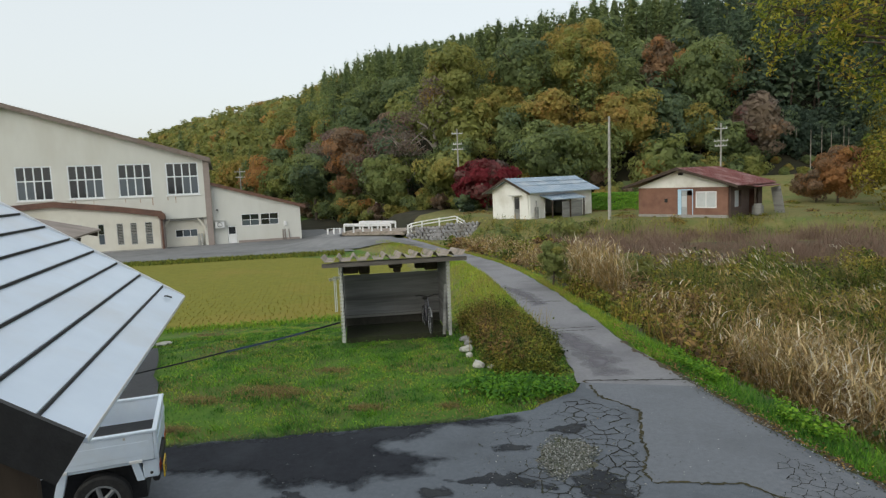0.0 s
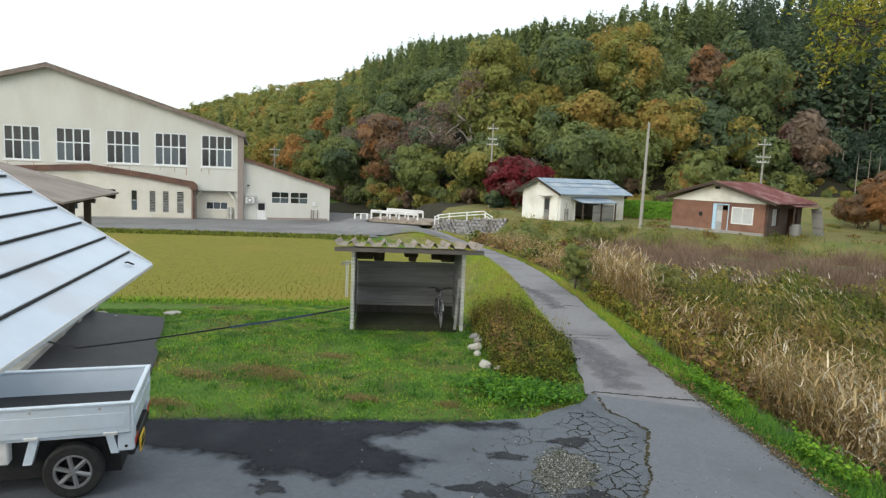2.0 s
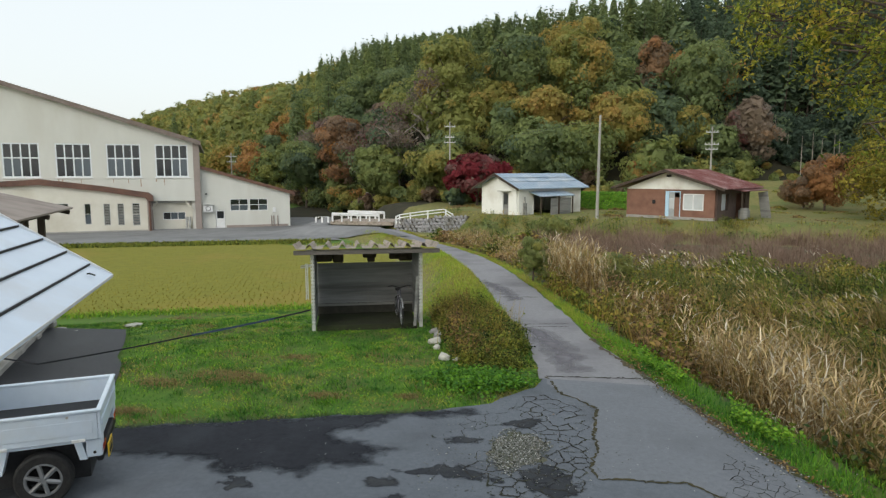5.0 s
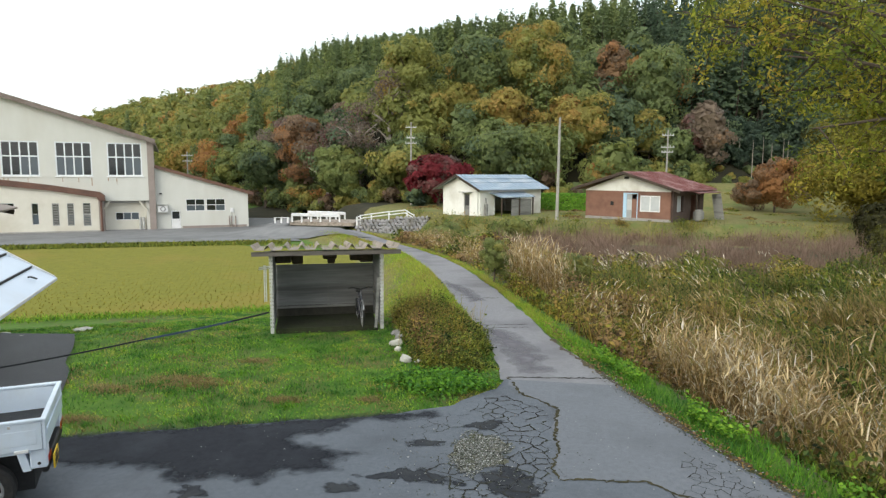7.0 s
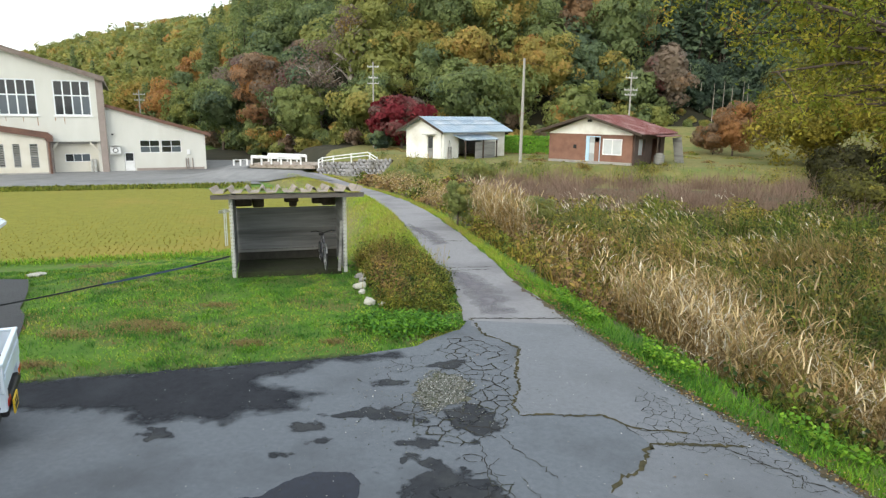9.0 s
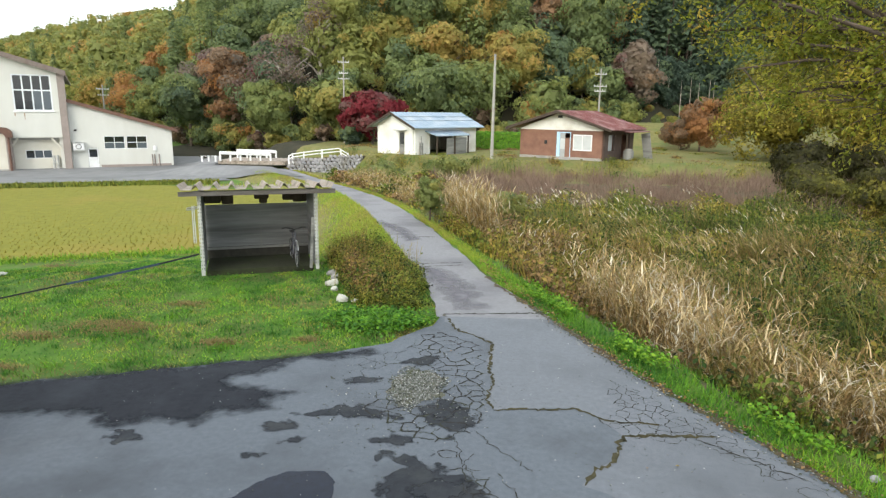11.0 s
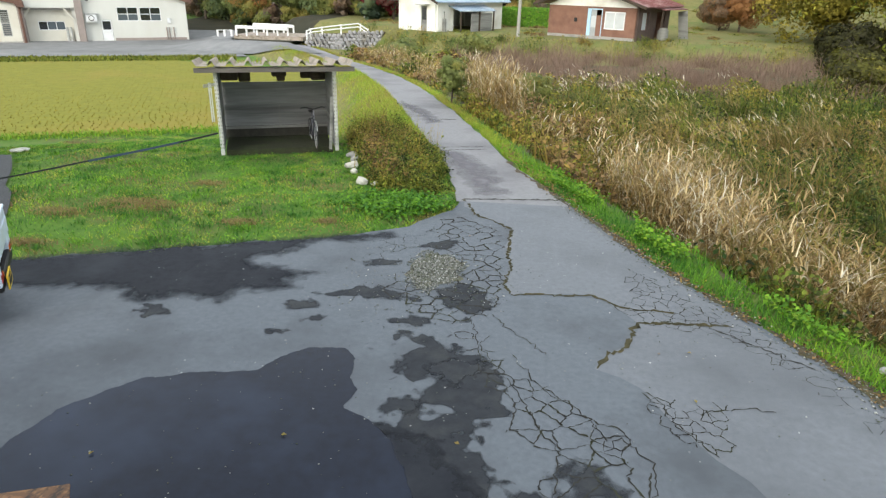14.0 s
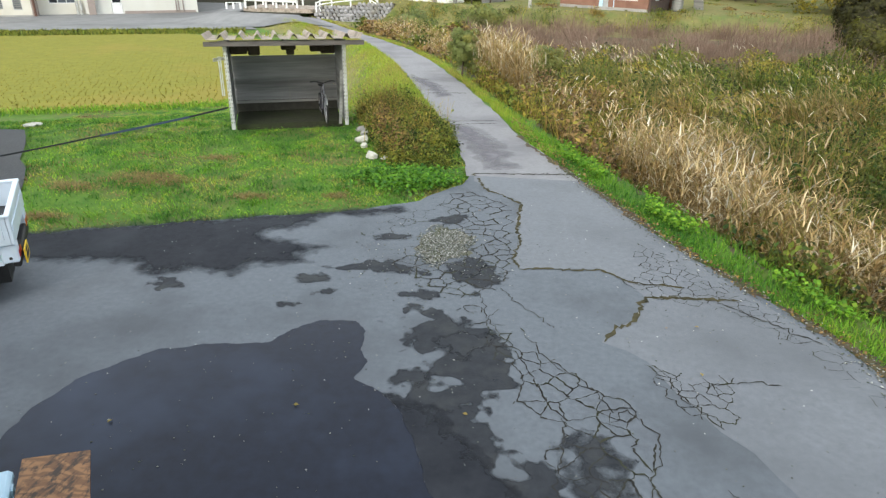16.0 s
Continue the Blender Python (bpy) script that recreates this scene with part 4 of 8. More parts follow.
part("meter_box", boxed(8.2, 8.55, 0.36, 0.498, 1.75, 2.3, bevel=0.02), WHITE_METAL, hall)
for x in (8.05, 8.3, 8.75):
    part("pipe", tubed([(x, 0.42, 0), (x, 0.42, 1.35)], 0.06, 6), MAUVE, hall)
part("plinth", boxed(3.0, 9.97, 0.44, 0.498, 0, 0.32), MAUVE, hall)
part("lamp", boxed(0.75, 1.0, 0.3, 0.49, 3.9, 4.05, bevel=0.02), BLACK_PLASTIC, hall)


# ---- houses on the terrace ----
def ribs(x0, z0, x1, z1, y0, y1, step, size):
    """Raised seams that run up a roof plane."""
    bm = bmesh.new()
    k = int((y1 - y0) / step)
    for i in range(k + 1):
        y = y0 + (y1 - y0) * i / k
        prism(bm, [(x0, z0), (x1, z1), (x1, z1 + size), (x0, z0 + size)], y - size * 0.4, y + size * 0.4)
    return bm


white = thing("white_house", pose(-9.47, 60.09, 0.05, 0, 0, -37.5), "small white plastered house with a pale blue metal roof", "house")
WW, WL, WE, WR = 4.42, 8.5, 2.55, 3.55
part("wall", wall_with_holes([(0, -0.3), (WW, -0.3), (WW, WE), (WW / 2, WR - 0.08), (0, WE)], [(2.75, 3.45, 0.0, 1.98)], 0, 0.15), PLASTER, white)
part("wall", boxed(0, 0.15, 0.16, WL, -0.3, WE), PLASTER, white)
part("wall", boxed(0.16, WW - 0.16, WL - 0.15, WL, -0.3, WE), PLASTER, white)
side = wall_with_holes([(0, -0.3), (WL - 0.17, -0.3), (WL - 0.17, WE), (0, WE)], [(1.9, 4.9, 0.0, 1.75)], -0.15, 0)
bmesh.ops.transform(side, matrix=Matrix.Translation((WW, 0.16, 0)) @ Matrix.Rotation(radians(90), 4, 'Z'), verts=side.verts[:])
part("wall", side, PLASTER, white)
for xa, za, xb, zb in ((-0.75, WE - 0.28, WW / 2, WR), (WW / 2, WR, WW + 0.75, WE - 0.28)):
    part("roof", sloped_roof(xa, za, xb, zb, -0.55, WL + 0.5, 0.07), ROOF_BLUE, white, "pale blue sheet-metal roof")
    part("seams", ribs(xa, za + 0.07, xb, zb + 0.07, -0.5, WL + 0.45, 0.42, 0.045), ROOF_BLUE, white)
bm = bmesh.new()
prism(bm, [(-0.8, WE - 0.42), (WW / 2, WR - 0.12), (WW + 0.8, WE - 0.42), (WW + 0.8, WE - 0.22), (WW / 2, WR + 0.1), (-0.8, WE - 0.22)], -0.6, -0.552)
part("bargeboard", bm, DARKWOOD, white)
for s in (0.35, 0.62):
    part("snow_guard", tubed([(WW / 2 + s * 2.7, -0.4, WR - s * 1.25 + 0.16), (WW / 2 + s * 2.7, WL + 0.4, WR - s * 1.25 + 0.16)], 0.04, 5), ROOF_BLUE, white)
d = part("door", boxed(2.77, 3.43, 0.05, 0.1, 0.0, 1.96), GREYWOOD, white, "narrow grey door")
part("pane", boxed(2.85, 3.35, 0.03, 0.048, 0.9, 1.85), PANE, d)
part("door_hood", boxed(2.5, 3.75, -0.5, -0.002, 2.06, 2.12), GALV, white)
bm = bmesh.new()
prism(bm, [(WW + 0.004, 2.02), (WW + 1.6, 1.62), (WW + 1.6, 1.68), (WW + 0.004, 2.08)], 1.4, 5.9)
part("porch_roof", bm, ROOF_BLUE, white, "pale blue lean-to roof")
part("seams", ribs(WW + 0.01, 2.08, WW + 1.6, 1.68, 1.45, 5.85, 0.4, 0.04), ROOF_BLUE, white)
for y in (1.55, 3.9, 5.75):
    part("post", boxed(WW + 1.42, WW + 1.52, y - 0.05, y + 0.05, -0.1, 1.64), DARKWOOD, white)
part("wall", boxed(WW + 1.36, WW + 1.41, 2.9, 5.6, -0.1, 1.45), GREYWOOD, white, "grey board screen under the lean-to")
bm = bmesh.new()
tube(bm, [(WW + 0.35, 0.75, -0.1), (WW + 0.35, 0.75, 1.05)], 0.16, 10)
tube(bm, [(WW + 0.35, 0.75, 1.05), (WW + 0.3, 0.75, 1.6)], 0.05, 8)
part("boiler", bm, GREYWOOD, white)
window_box = part("window", boxed(WW + 0.004, WW + 0.05, 6.7, 7.5, 0.95, 1.6), WHITE_METAL, white)
part("pane", boxed(WW + 0.052, WW + 0.06, 6.78, 7.42, 1.02, 1.53), PANE, window_box)

brown = thing("brown_house", pose(3.29, 57.83, 0.0, 0, 0, -33), "single-storey red-brown house with a rusty red roof", "house")
BW, BL, BE, BR = 7.44, 6.2, 2.5, 3.9
holes = [(3.42, 4.72, 0.15, 2.3), (4.95, 6.6, 0.82, 2.1)]
part("wall", wall_with_holes([(0, 0.28), (BW, 0.28), (BW, 2.42), (0, 2.42)], holes, 0, 0.15), BRICK_WALL, brown)
part("gable", prism(bmesh.new(), [(0.0, 2.424), (BW, 2.424), (BW, 2.5), (BW / 2, BR - 0.05), (0, 2.5)], -0.02, 0.15), PLASTER, brown, "white plastered gable")
part("gable_vent", boxed(3.5, 3.9, -0.05, -0.022, 3.4, 3.6), BLACK_PLASTIC, brown)
part("plinth", wall_with_holes([(0, -0.3), (BW, -0.3), (BW, 0.276), (0, 0.276)], [(1.3, 1.6, 0.02, 0.16), (5.6, 5.9, 0.02, 0.16)], -0.03, 0.15), CONCRETE, brown)
part("wall", boxed(0, 0.15, 0.16, BL, -0.3, 2.5), BRICK_WALL, brown)
part("wall", boxed(0.16, BW - 0.16, BL - 0.15, BL, -0.3, 2.5), BRICK_WALL, brown)
side = wall_with_holes([(0, -0.3), (BL - 0.17, -0.3), (BL - 0.17, 2.5), (0, 2.5)], [(0.7, 2.0, 0.8, 2.1), (3.4, 5.2, 0.0, 2.1)], -0.15, 0)
bmesh.ops.transform(side, matrix=Matrix.Translation((BW, 0.16, 0)) @ Matrix.Rotation(radians(90), 4, 'Z'), verts=side.verts[:])
part("wall", side, surf("dark_siding", (0.07, 0.05, 0.045), (0.11, 0.08, 0.07), 2, 0.85, 0.2), brown)
part("pane", boxed(BW - 0.1, BW - 0.08, 0.88, 2.14, 0.82, 2.08), PANE_LIGHT, brown)
for xa, za, xb, zb in ((-1.0, BE - 0.02, BW / 2, BR), (BW / 2, BR, BW + 1.0, BE - 0.02)):
    part("roof", sloped_roof(xa, za, xb, zb, -0.75, BL + 0.6, 0.08), ROOF_RED, brown, "faded red metal roof with pale worn streaks")
    part("seams", ribs(xa, za + 0.08, xb, zb + 0.08, -0.7, BL + 0.55, 0.46, 0.05), ROOF_RED, brown)
bm = bmesh.new()
prism(bm, [(-1.06, BE - 0.14), (BW / 2, BR - 0.12), (BW + 1.06, BE - 0.14), (BW + 1.06, BE + 0.06), (BW / 2, BR + 0.1), (-1.06, BE + 0.06)], -0.82, -0.752)
part("bargeboard", bm, DARKWOOD, brown)
part("side_roof", sloped_roof(BW + 0.3, BE - 0.05, BW + 1.35, BE - 0.2, 2.2, BL + 0.6, 0.06), ROOF_RED, brown)
part("post", boxed(BW + 1.0, BW + 1.1, 2.4, 2.5, -0.3, 2.3), DARKWOOD, brown)
part("side_screen", boxed(0, 0.75, 0, 0.07, 0, 2.3, m=Matrix.Translation((BW + 1.1, BL + 0.25, -0.15)) @ Matrix.Rotation(radians(-10), 4, 'Y')), GREYWOOD, brown, "leaning pale board screen")
d = part("door_frame", wall_with_holes([(3.44, 0.12), (4.7, 0.12), (4.7, 2.28), (3.44, 2.28)], [(3.72, 4.64, 0.2, 2.2)], 0.02, 0.1), COOLER_BLUE, brown, "pale blue door frame")
part("door", boxed(4.2, 4.64, 0.05, 0.09, 0.2, 1.8), BRICK_WALL, d)
part("pane", boxed(3.74, 4.18, 0.06, 0.08, 0.9, 1.75), PANE_LIGHT, d)
part("door", boxed(3.73, 4.19, 0.085, 0.1, 0.2, 2.2), surf("screen_door", (0.3, 0.32, 0.33), (0.4, 0.42, 0.43), 3, 0.5, 0.05), d)
part("step", boxed(3.3, 4.8, -0.5, -0.034, -0.3, 0.1), CONCRETE, brown)
window_unit(brown, 4.95, 6.6, 0.82, 2.1, -0.02, 2, 1, PANE_LIGHT, WHITE_METAL, 0.08, 0.1)
bm = boxed(2.35, 2.6, -0.09, -0.002, 1.25, 1.55, bevel=0.02)
part("meter", bm, BLACK_PLASTIC, brown)


def clutter(name, m, build, material, label, category):
    ob = finish(name, build, material)
    ob.matrix_world = m
    return tagged(ob, label, category)


side_m = brown.matrix_world
bm = bmesh.new()
tube(bm, [(0, 0, 0), (0, 0, 0.85), (0, 0, 0.9)], 0.3, 12)
clutter("oil_drum", side_m @ pose(BW + 1.2, 2.6, 0.12), bm, GREYWOOD, "grey metal drum beside the brown house", "drum")
clutter("crate", side_m @ pose(BW + 0.8, 3.6, 0.12), boxed(-0.3, 0.3, -0.4, 0.4, 0, 0.7, bevel=0.02), GREYWOOD, "grey wooden crate under the side roof", "crate")

# ---- utility poles and wires ----
def utility_pole(name, x, y, height, rad, arms, label, lean=0.0):
    z = float(land(x, y))
    t = thing(name, pose(x, y, z - 0.05, 0, lean, 12), label, "utility pole", "utility poles")
    part("shaft", tubed([(0, 0, -0.3), (0, 0, height * 0.5), (0, 0, height)], rad, 10, 0.65), POLE_GREY, t)
    for zz0, half in arms:
        a = part("crossarm", boxed(-half, half, -0.06, 0.06, zz0, zz0 + 0.1), GALV, t)
        for k in (-0.92, -0.4, 0.4, 0.92):
            bm = tubed([(k * half, 0, zz0 + 0.1), (k * half, 0, zz0 + 0.17), (k * half, 0, zz0 + 0.24)], 0.04, 6, 0.6)
            part("insulator", bm, GALV, a)
    return t


utility_pole("utility_pole", 0.88, 54.6, 8.2, 0.14, [], "plain grey pole at the edge of the fallow field", lean=0.4)
utility_pole("utility_pole", -15.9, 75.0, 9.5, 0.11, [(8.9, 0.62), (7.7, 0.5), (7.1, 0.65)], "pole with three crossarms and white insulators beside the maple")
utility_pole("utility_pole", 11.9, 71.4, 8.2, 0.11, [(7.6, 0.6), (6.4, 0.7), (5.9, 0.6)], "pole with crossarms behind the brown house")
utility_pole("utility_pole", -52.3, 88.2, 8.6, 0.12, [(8.0, 0.8), (7.2, 0.7)], "pole with crossarms behind the annex")
for (xa, ya, za), (xb, yb, zb), sag in (((-15.9, 75, 8.0), (0.88, 54.6, 8.15), 0.7), ((0.88, 54.6, 8.1), (11.9, 71.4, 7.9), 0.5), ((-15.9, 75, 7.4), (11.9, 71.4, 6.3), 0.9), ((-52.3, 88.2, 6.0), (-15.9, 75, 6.9), 1.0)):
    pts = [(xa + (xb - xa) * s, ya + (yb - ya) * s, za + (zb - za) * s - sag * 4 * s * (1 - s)) for s in np.linspace(0, 1, 14)]
    tagged(finish("overhead_wire", tubed(pts, 0.012, 4), BLACK_PLASTIC), "thin black overhead wire between poles", "wire", "overhead wires")

# ---- bridge rails, fence and stone bank ----
def guard_rail(a, b, height, posts, label, rails=(1.0, 0.72), thick=0.11):
    a, b = Vector(a), Vector(b)
    t = thing("guard_rail", Matrix.Translation(a), label, "guard rail", "bridge rails")
    d = b - a
    for k in range(posts):
        p = d * (k / (posts - 1))
        part("post", boxed(p.x - 0.07, p.x + 0.07, p.y - 0.07, p.y + 0.07, p.z - 0.3, p.z + height), WHITE_METAL, t)
    for s in rails:
        part("rail", tubed([(0, -0.08, height * s), (d.x, d.y - 0.08, d.z + height * s)], thick, 8), WHITE_METAL, t)
    return t


guard_rail((-24.3, 60.2, -0.72), (-19.8, 61.0, -0.83), 0.54, 6, "white steel guard rail along the bridge", thick=0.075)
guard_rail((-24.0, 63.6, -0.7), (-20.4, 64.4, -0.8), 0.54, 5, "white steel guard rail on the far side of the bridge", thick=0.075)
guard_rail((-26.2, 60.5, -0.86), (-24.8, 60.3, -0.8), 0.26, 3, "low white rail at the bridge's end", (0.95,), 0.025)
bm = boxed(-24.6, -18.2, 60.35, 64.6, -1.3, -0.96)
tagged(finish("bridge_deck", bm, RUSTY), "short rusty-edged bridge deck over the ditch", "bridge", kind="structure")
fence = thing("white_fence", Matrix.Translation((-17.4, 59.0, -0.7)), "low white wooden fence on top of the stone bank", "fence")
top = [(0, 0, 0.0), (0.4, 0.1, 0.2), (1.9, 0.4, 0.42), (4.4, 0.9, 0.72), (5.2, 0.95, 0.25)]
for k in range(6):
    s = k / 5 * 4
    i = min(3, int(s))
    p = Vector(top[i]).lerp(Vector(top[i + 1]), s - i)
    part("post", boxed(p.x - 0.06, p.x + 0.06, p.y - 0.06, p.y + 0.06, p.z - 0.5, p.z + 0.42), WHITE_METAL, fence)
for h in (0.35, 0.08):
    part("rail", tubed([(x, y - 0.08, z + h) for x, y, z in top], 0.055, 5), WHITE_METAL, fence)

# stones of the bank
bank = thing("stone_bank", Matrix.Translation((-17.6, 58.7, -2.0)), "grey dry-stone retaining bank below the fence", "retaining wall", kind="structure")
r = np.random.default_rng(5)


def stone_mesh(name, seed):
    q = np.random.default_rng(seed)
    bm = bmesh.new()
    bmesh.ops.create_icosphere(bm, subdivisions=1, radius=0.5)
    for v in bm.verts:
        v.co *= q.uniform(0.82, 1.12)
    me = bpy.data.meshes.new(name)
    bm.to_mesh(me)
    bm.free()
    me.materials.append(STONE)
    return me


stones = [stone_mesh("stone", 60 + k) for k in range(5)]
bm = bmesh.new()
prism(bm, [(0, -0.3), (6.8, -0.3), (6.8, 1.7), (0, 1.35)], 0.6, 1.4)
for w in bm.verts:
    w.co.y += 0.14 * w.co.x
part("backing", bm, EARTH, bank)
for row in range(7):
    for k in range(17):
        if row * 0.3 > 1.25 + 0.075 * k * 0.39:
            continue
        s = new("stone", stones[(row * 3 + k * 7) % 5])
        s.parent = bank
        x = 0.2 + k * 0.39 + (row % 2) * 0.19
        hi = 0.12 + row * 0.3
        s.matrix_local = pose(x, 0.12 + 0.07 * row + 0.14 * x, hi, r.uniform(0, 90), r.uniform(0, 90), r.uniform(0, 90)) @ Matrix.Diagonal((r.uniform(0.42, 0.6), r.uniform(0.38, 0.5), r.uniform(0.34, 0.46), 1))

# ---- porch of the house the camera looks out from ----
porch = thing("porch", pose(-2.738, 5.66, 0, 0, 0, -60.2), "house porch with a steep silver lapped-metal roof", "porch")
P_W, P_UP, P_S, P_Z = 2.95, 3.3, 0.667, 3.03
course = 0.15
for k in range(22):
    y0, y1 = -k * course + 0.012, -(k + 1) * course
    z0, z1 = P_Z + k * course * P_S, P_Z + (k + 1) * course * P_S
    bm = bmesh.new()
    vs = [bm.verts.new(c) for c in ((0.0, y0, z0 + 0.006), (P_W, y0, z0 + 0.006), (P_W, y1, z1 - 0.006), (0.0, y1, z1 - 0.006),
                                    (0.0, y0 + 0.002, z0 - 0.014), (P_W, y0 + 0.002, z0 - 0.014), (P_W, y1, z1 - 0.022), (0.0, y1, z1 - 0.022))]
    for q in ((0, 1, 2, 3), (7, 6, 5, 4), (0, 4, 5, 1), (1, 5, 6, 2), (2, 6, 7, 3), (3, 7, 4, 0)):
        bm.faces.new([vs[i] for i in q])
    bmesh.ops.recalc_face_normals(bm, faces=bm.faces[:])
    part("roof_course", bm, ROOF_SILVER, porch)
    if k:
        bm = bmesh.new()
        box(bm, 0.03, P_W - 0.004, y0 - 0.004, y0 + 0.007, z0 - 0.012, z0 + 0.002)
        part("lap_joint", bm, BLACK_PLASTIC, porch)
bm = bmesh.new()
slope = Matrix.Rotation(-math.atan(P_S), 4, 'X')
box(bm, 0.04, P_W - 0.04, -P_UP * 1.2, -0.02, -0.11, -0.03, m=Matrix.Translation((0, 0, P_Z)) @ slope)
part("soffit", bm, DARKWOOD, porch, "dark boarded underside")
part("eave_trim", boxed(0.0, P_W, 0.012, 0.016, P_Z - 0.004, P_Z + 0.008), WHITE_METAL, porch, "white eave drip edge")
bm = bmesh.new()
box(bm, -0.008, 0.004, -P_UP * 1.2, 0.0, -0.03, 0.016, m=Matrix.Translation((0, 0, P_Z)) @ slope)
part("verge_trim", bm, WHITE_METAL, porch)
bm = bmesh.new()
box(bm, P_W - 0.006, P_W + 0.02, -P_UP * 1.2, 0.0, -0.16, 0.018, m=Matrix.Translation((0, 0, P_Z)) @ slope)
part("bargeboard", bm, BLACK_PLASTIC, porch, "black bargeboard")
# post coloured dark to match the black shade under the roof
part("post", boxed(P_W - 0.24, P_W - 0.13, -0.5, -0.41, 0.0, P_Z - 0.02, bevel=0.008), DARKWOOD, porch, "square porch post coloured dark for the roof's shade")
part("plinth", boxed(P_W - 0.28, P_W - 0.09, -0.56, -0.36, 0, 0.14, bevel=0.01), CONCRETE, porch)
part("beam", boxed(0.3, P_W - 0.25, -0.3, -0.16, P_Z - 0.12, P_Z - 0.02), DARKWOOD, porch)
# dark boards added to stand for the shade below the eave
for k in range(9):
    part("board", boxed(P_W - 0.22, P_W - 0.18, -0.5 - 0.3 * k, -0.21 - 0.3 * k, 0.1, P_Z + 0.02 + 0.19 * k), DARKWOOD, porch)
part("clip", tubed([(0.32, -0.04, P_Z + 0.05), (0.35, -0.07, P_Z + 0.07), (0.385, -0.075, P_Z + 0.073)], 0.006, 5), BLACK_PLASTIC, porch, "small black clip lying on the roof")
house = boxed(0.1, 14, -P_UP - 0.32, -P_UP - 0.02, 0, 7.2)
hw = finish("wall_house", house, CREAM_LOW)
hw.matrix_world = porch.matrix_world.copy()
tagged(hw, "plain cream outer wall of the dwelling behind the porch", "wall", kind="structure")

# ---- open lean-to shed beyond the drive ----
wood = thing("wood_shed", pose(-12.2, 14.35, 0, 0, 0, 212), "open wooden shed with a faded brown sheet roof", "shed")
for k in range(5):
    bm = bmesh.new()
    prism(bm, [(-0.6, 2.9), (6.4, 4.65), (6.4, 4.69), (-0.6, 2.94)], -0.5 + k * 0.92, 0.418 + k * 0.92)
    part("roof_sheet", bm, ROOF_TAUPE, wood)
for y in (-0.35, 1.6, 3.6):
    part("rafter", tubed([(-0.55, y, 2.82), (6.3, y, 4.53)], 0.07, 4), DARKWOOD, wood)
part("beam", boxed(0.0, 0.16, -0.45, 3.9, 2.72, 2.88), DARKWOOD, wood)
for y in (-0.3, 1.1, 2.4, 3.7):
    part("post", boxed(0.0, 0.14, y - 0.07, y + 0.07, 0.1, 2.72), DARKWOOD, wood)
    part("footing", boxed(-0.08, 0.22, y - 0.15, y + 0.15, -0.05, 0.1, bevel=0.02), CONCRETE, wood)
part("back_wall", boxed(5.6, 5.7, -0.4, 3.9, 0.0, 4.2), DARKWOOD, wood)
for k in range(6):
    s = finish("split_log_stack", boxed(0, 0.5, -0.22, 0.22, 0, 0.5 + 0.07 * (k % 3), bevel=0.03), DARKWOOD)
    s.matrix_world = wood.matrix_world @ pose(0.6 + 0.02 * k, -0.2 + 0.62 * k, 0, 0, 0, 3 * k)
    tagged(s, "dark stacked block of split firewood in the shed", "firewood", "firewood blocks")
for k, (x, y, a) in enumerate(((-12.1, 14.6, 10), (-11.3, 14.25, 40), (-10.8, 15.5, 0), (-10.85, 15.75, 20))):
    bm = bmesh.new()
    bmesh.ops.create_icosphere(bm, subdivisions=1, radius=0.5)
    for v in bm.verts:
        v.co = Vector((v.co.x * 0.4, v.co.y * 0.26, max(-0.1, v.co.z) * 0.12))
    s = finish("flat_stone", bm, PALE_ROCK)
    s.matrix_world = pose(x, y, float(land(x, y)) + 0.02, 0, 0, a)
    tagged(s, "flat pale stone lying in the grass", "stone", "flat stones")

# footing and short posts of that shed, along the drive
foot = thing("shed_footing", pose(-12.35, 14.7, 0, 0, 0, -55.9), "pale concrete footing with short dark posts beside the drive", "footing")
part("kerb", boxed(0, 5.6, -0.55, -0.1, -0.1, 0.12, bevel=0.01), CONCRETE, foot)
part("block", boxed(0.1, 0.55, -0.42, 0.0, 0.121, 0.36, bevel=0.02), CONCRETE, foot)
for k in range(5):
    part("post", boxed(1.1 + 0.95 * k, 1.25 + 0.95 * k, -0.4, -0.25, 0.121, 0.85 + 0.1 * (k % 2), bevel=0.01), DARKWOOD, foot)
part("plank", boxed(0.9, 5.4, -0.5, -0.41, 0.55, 0.75), DARKWOOD, foot)

# ---- kei truck ----
truck = thing("pickup_truck", pose(-5.08, 8.16, 0, 0, 0, 214.3), "small white flatbed truck parked on the yard", "truck")
HALF, TOP, FLOOR = 0.7, 1.085, 0.75


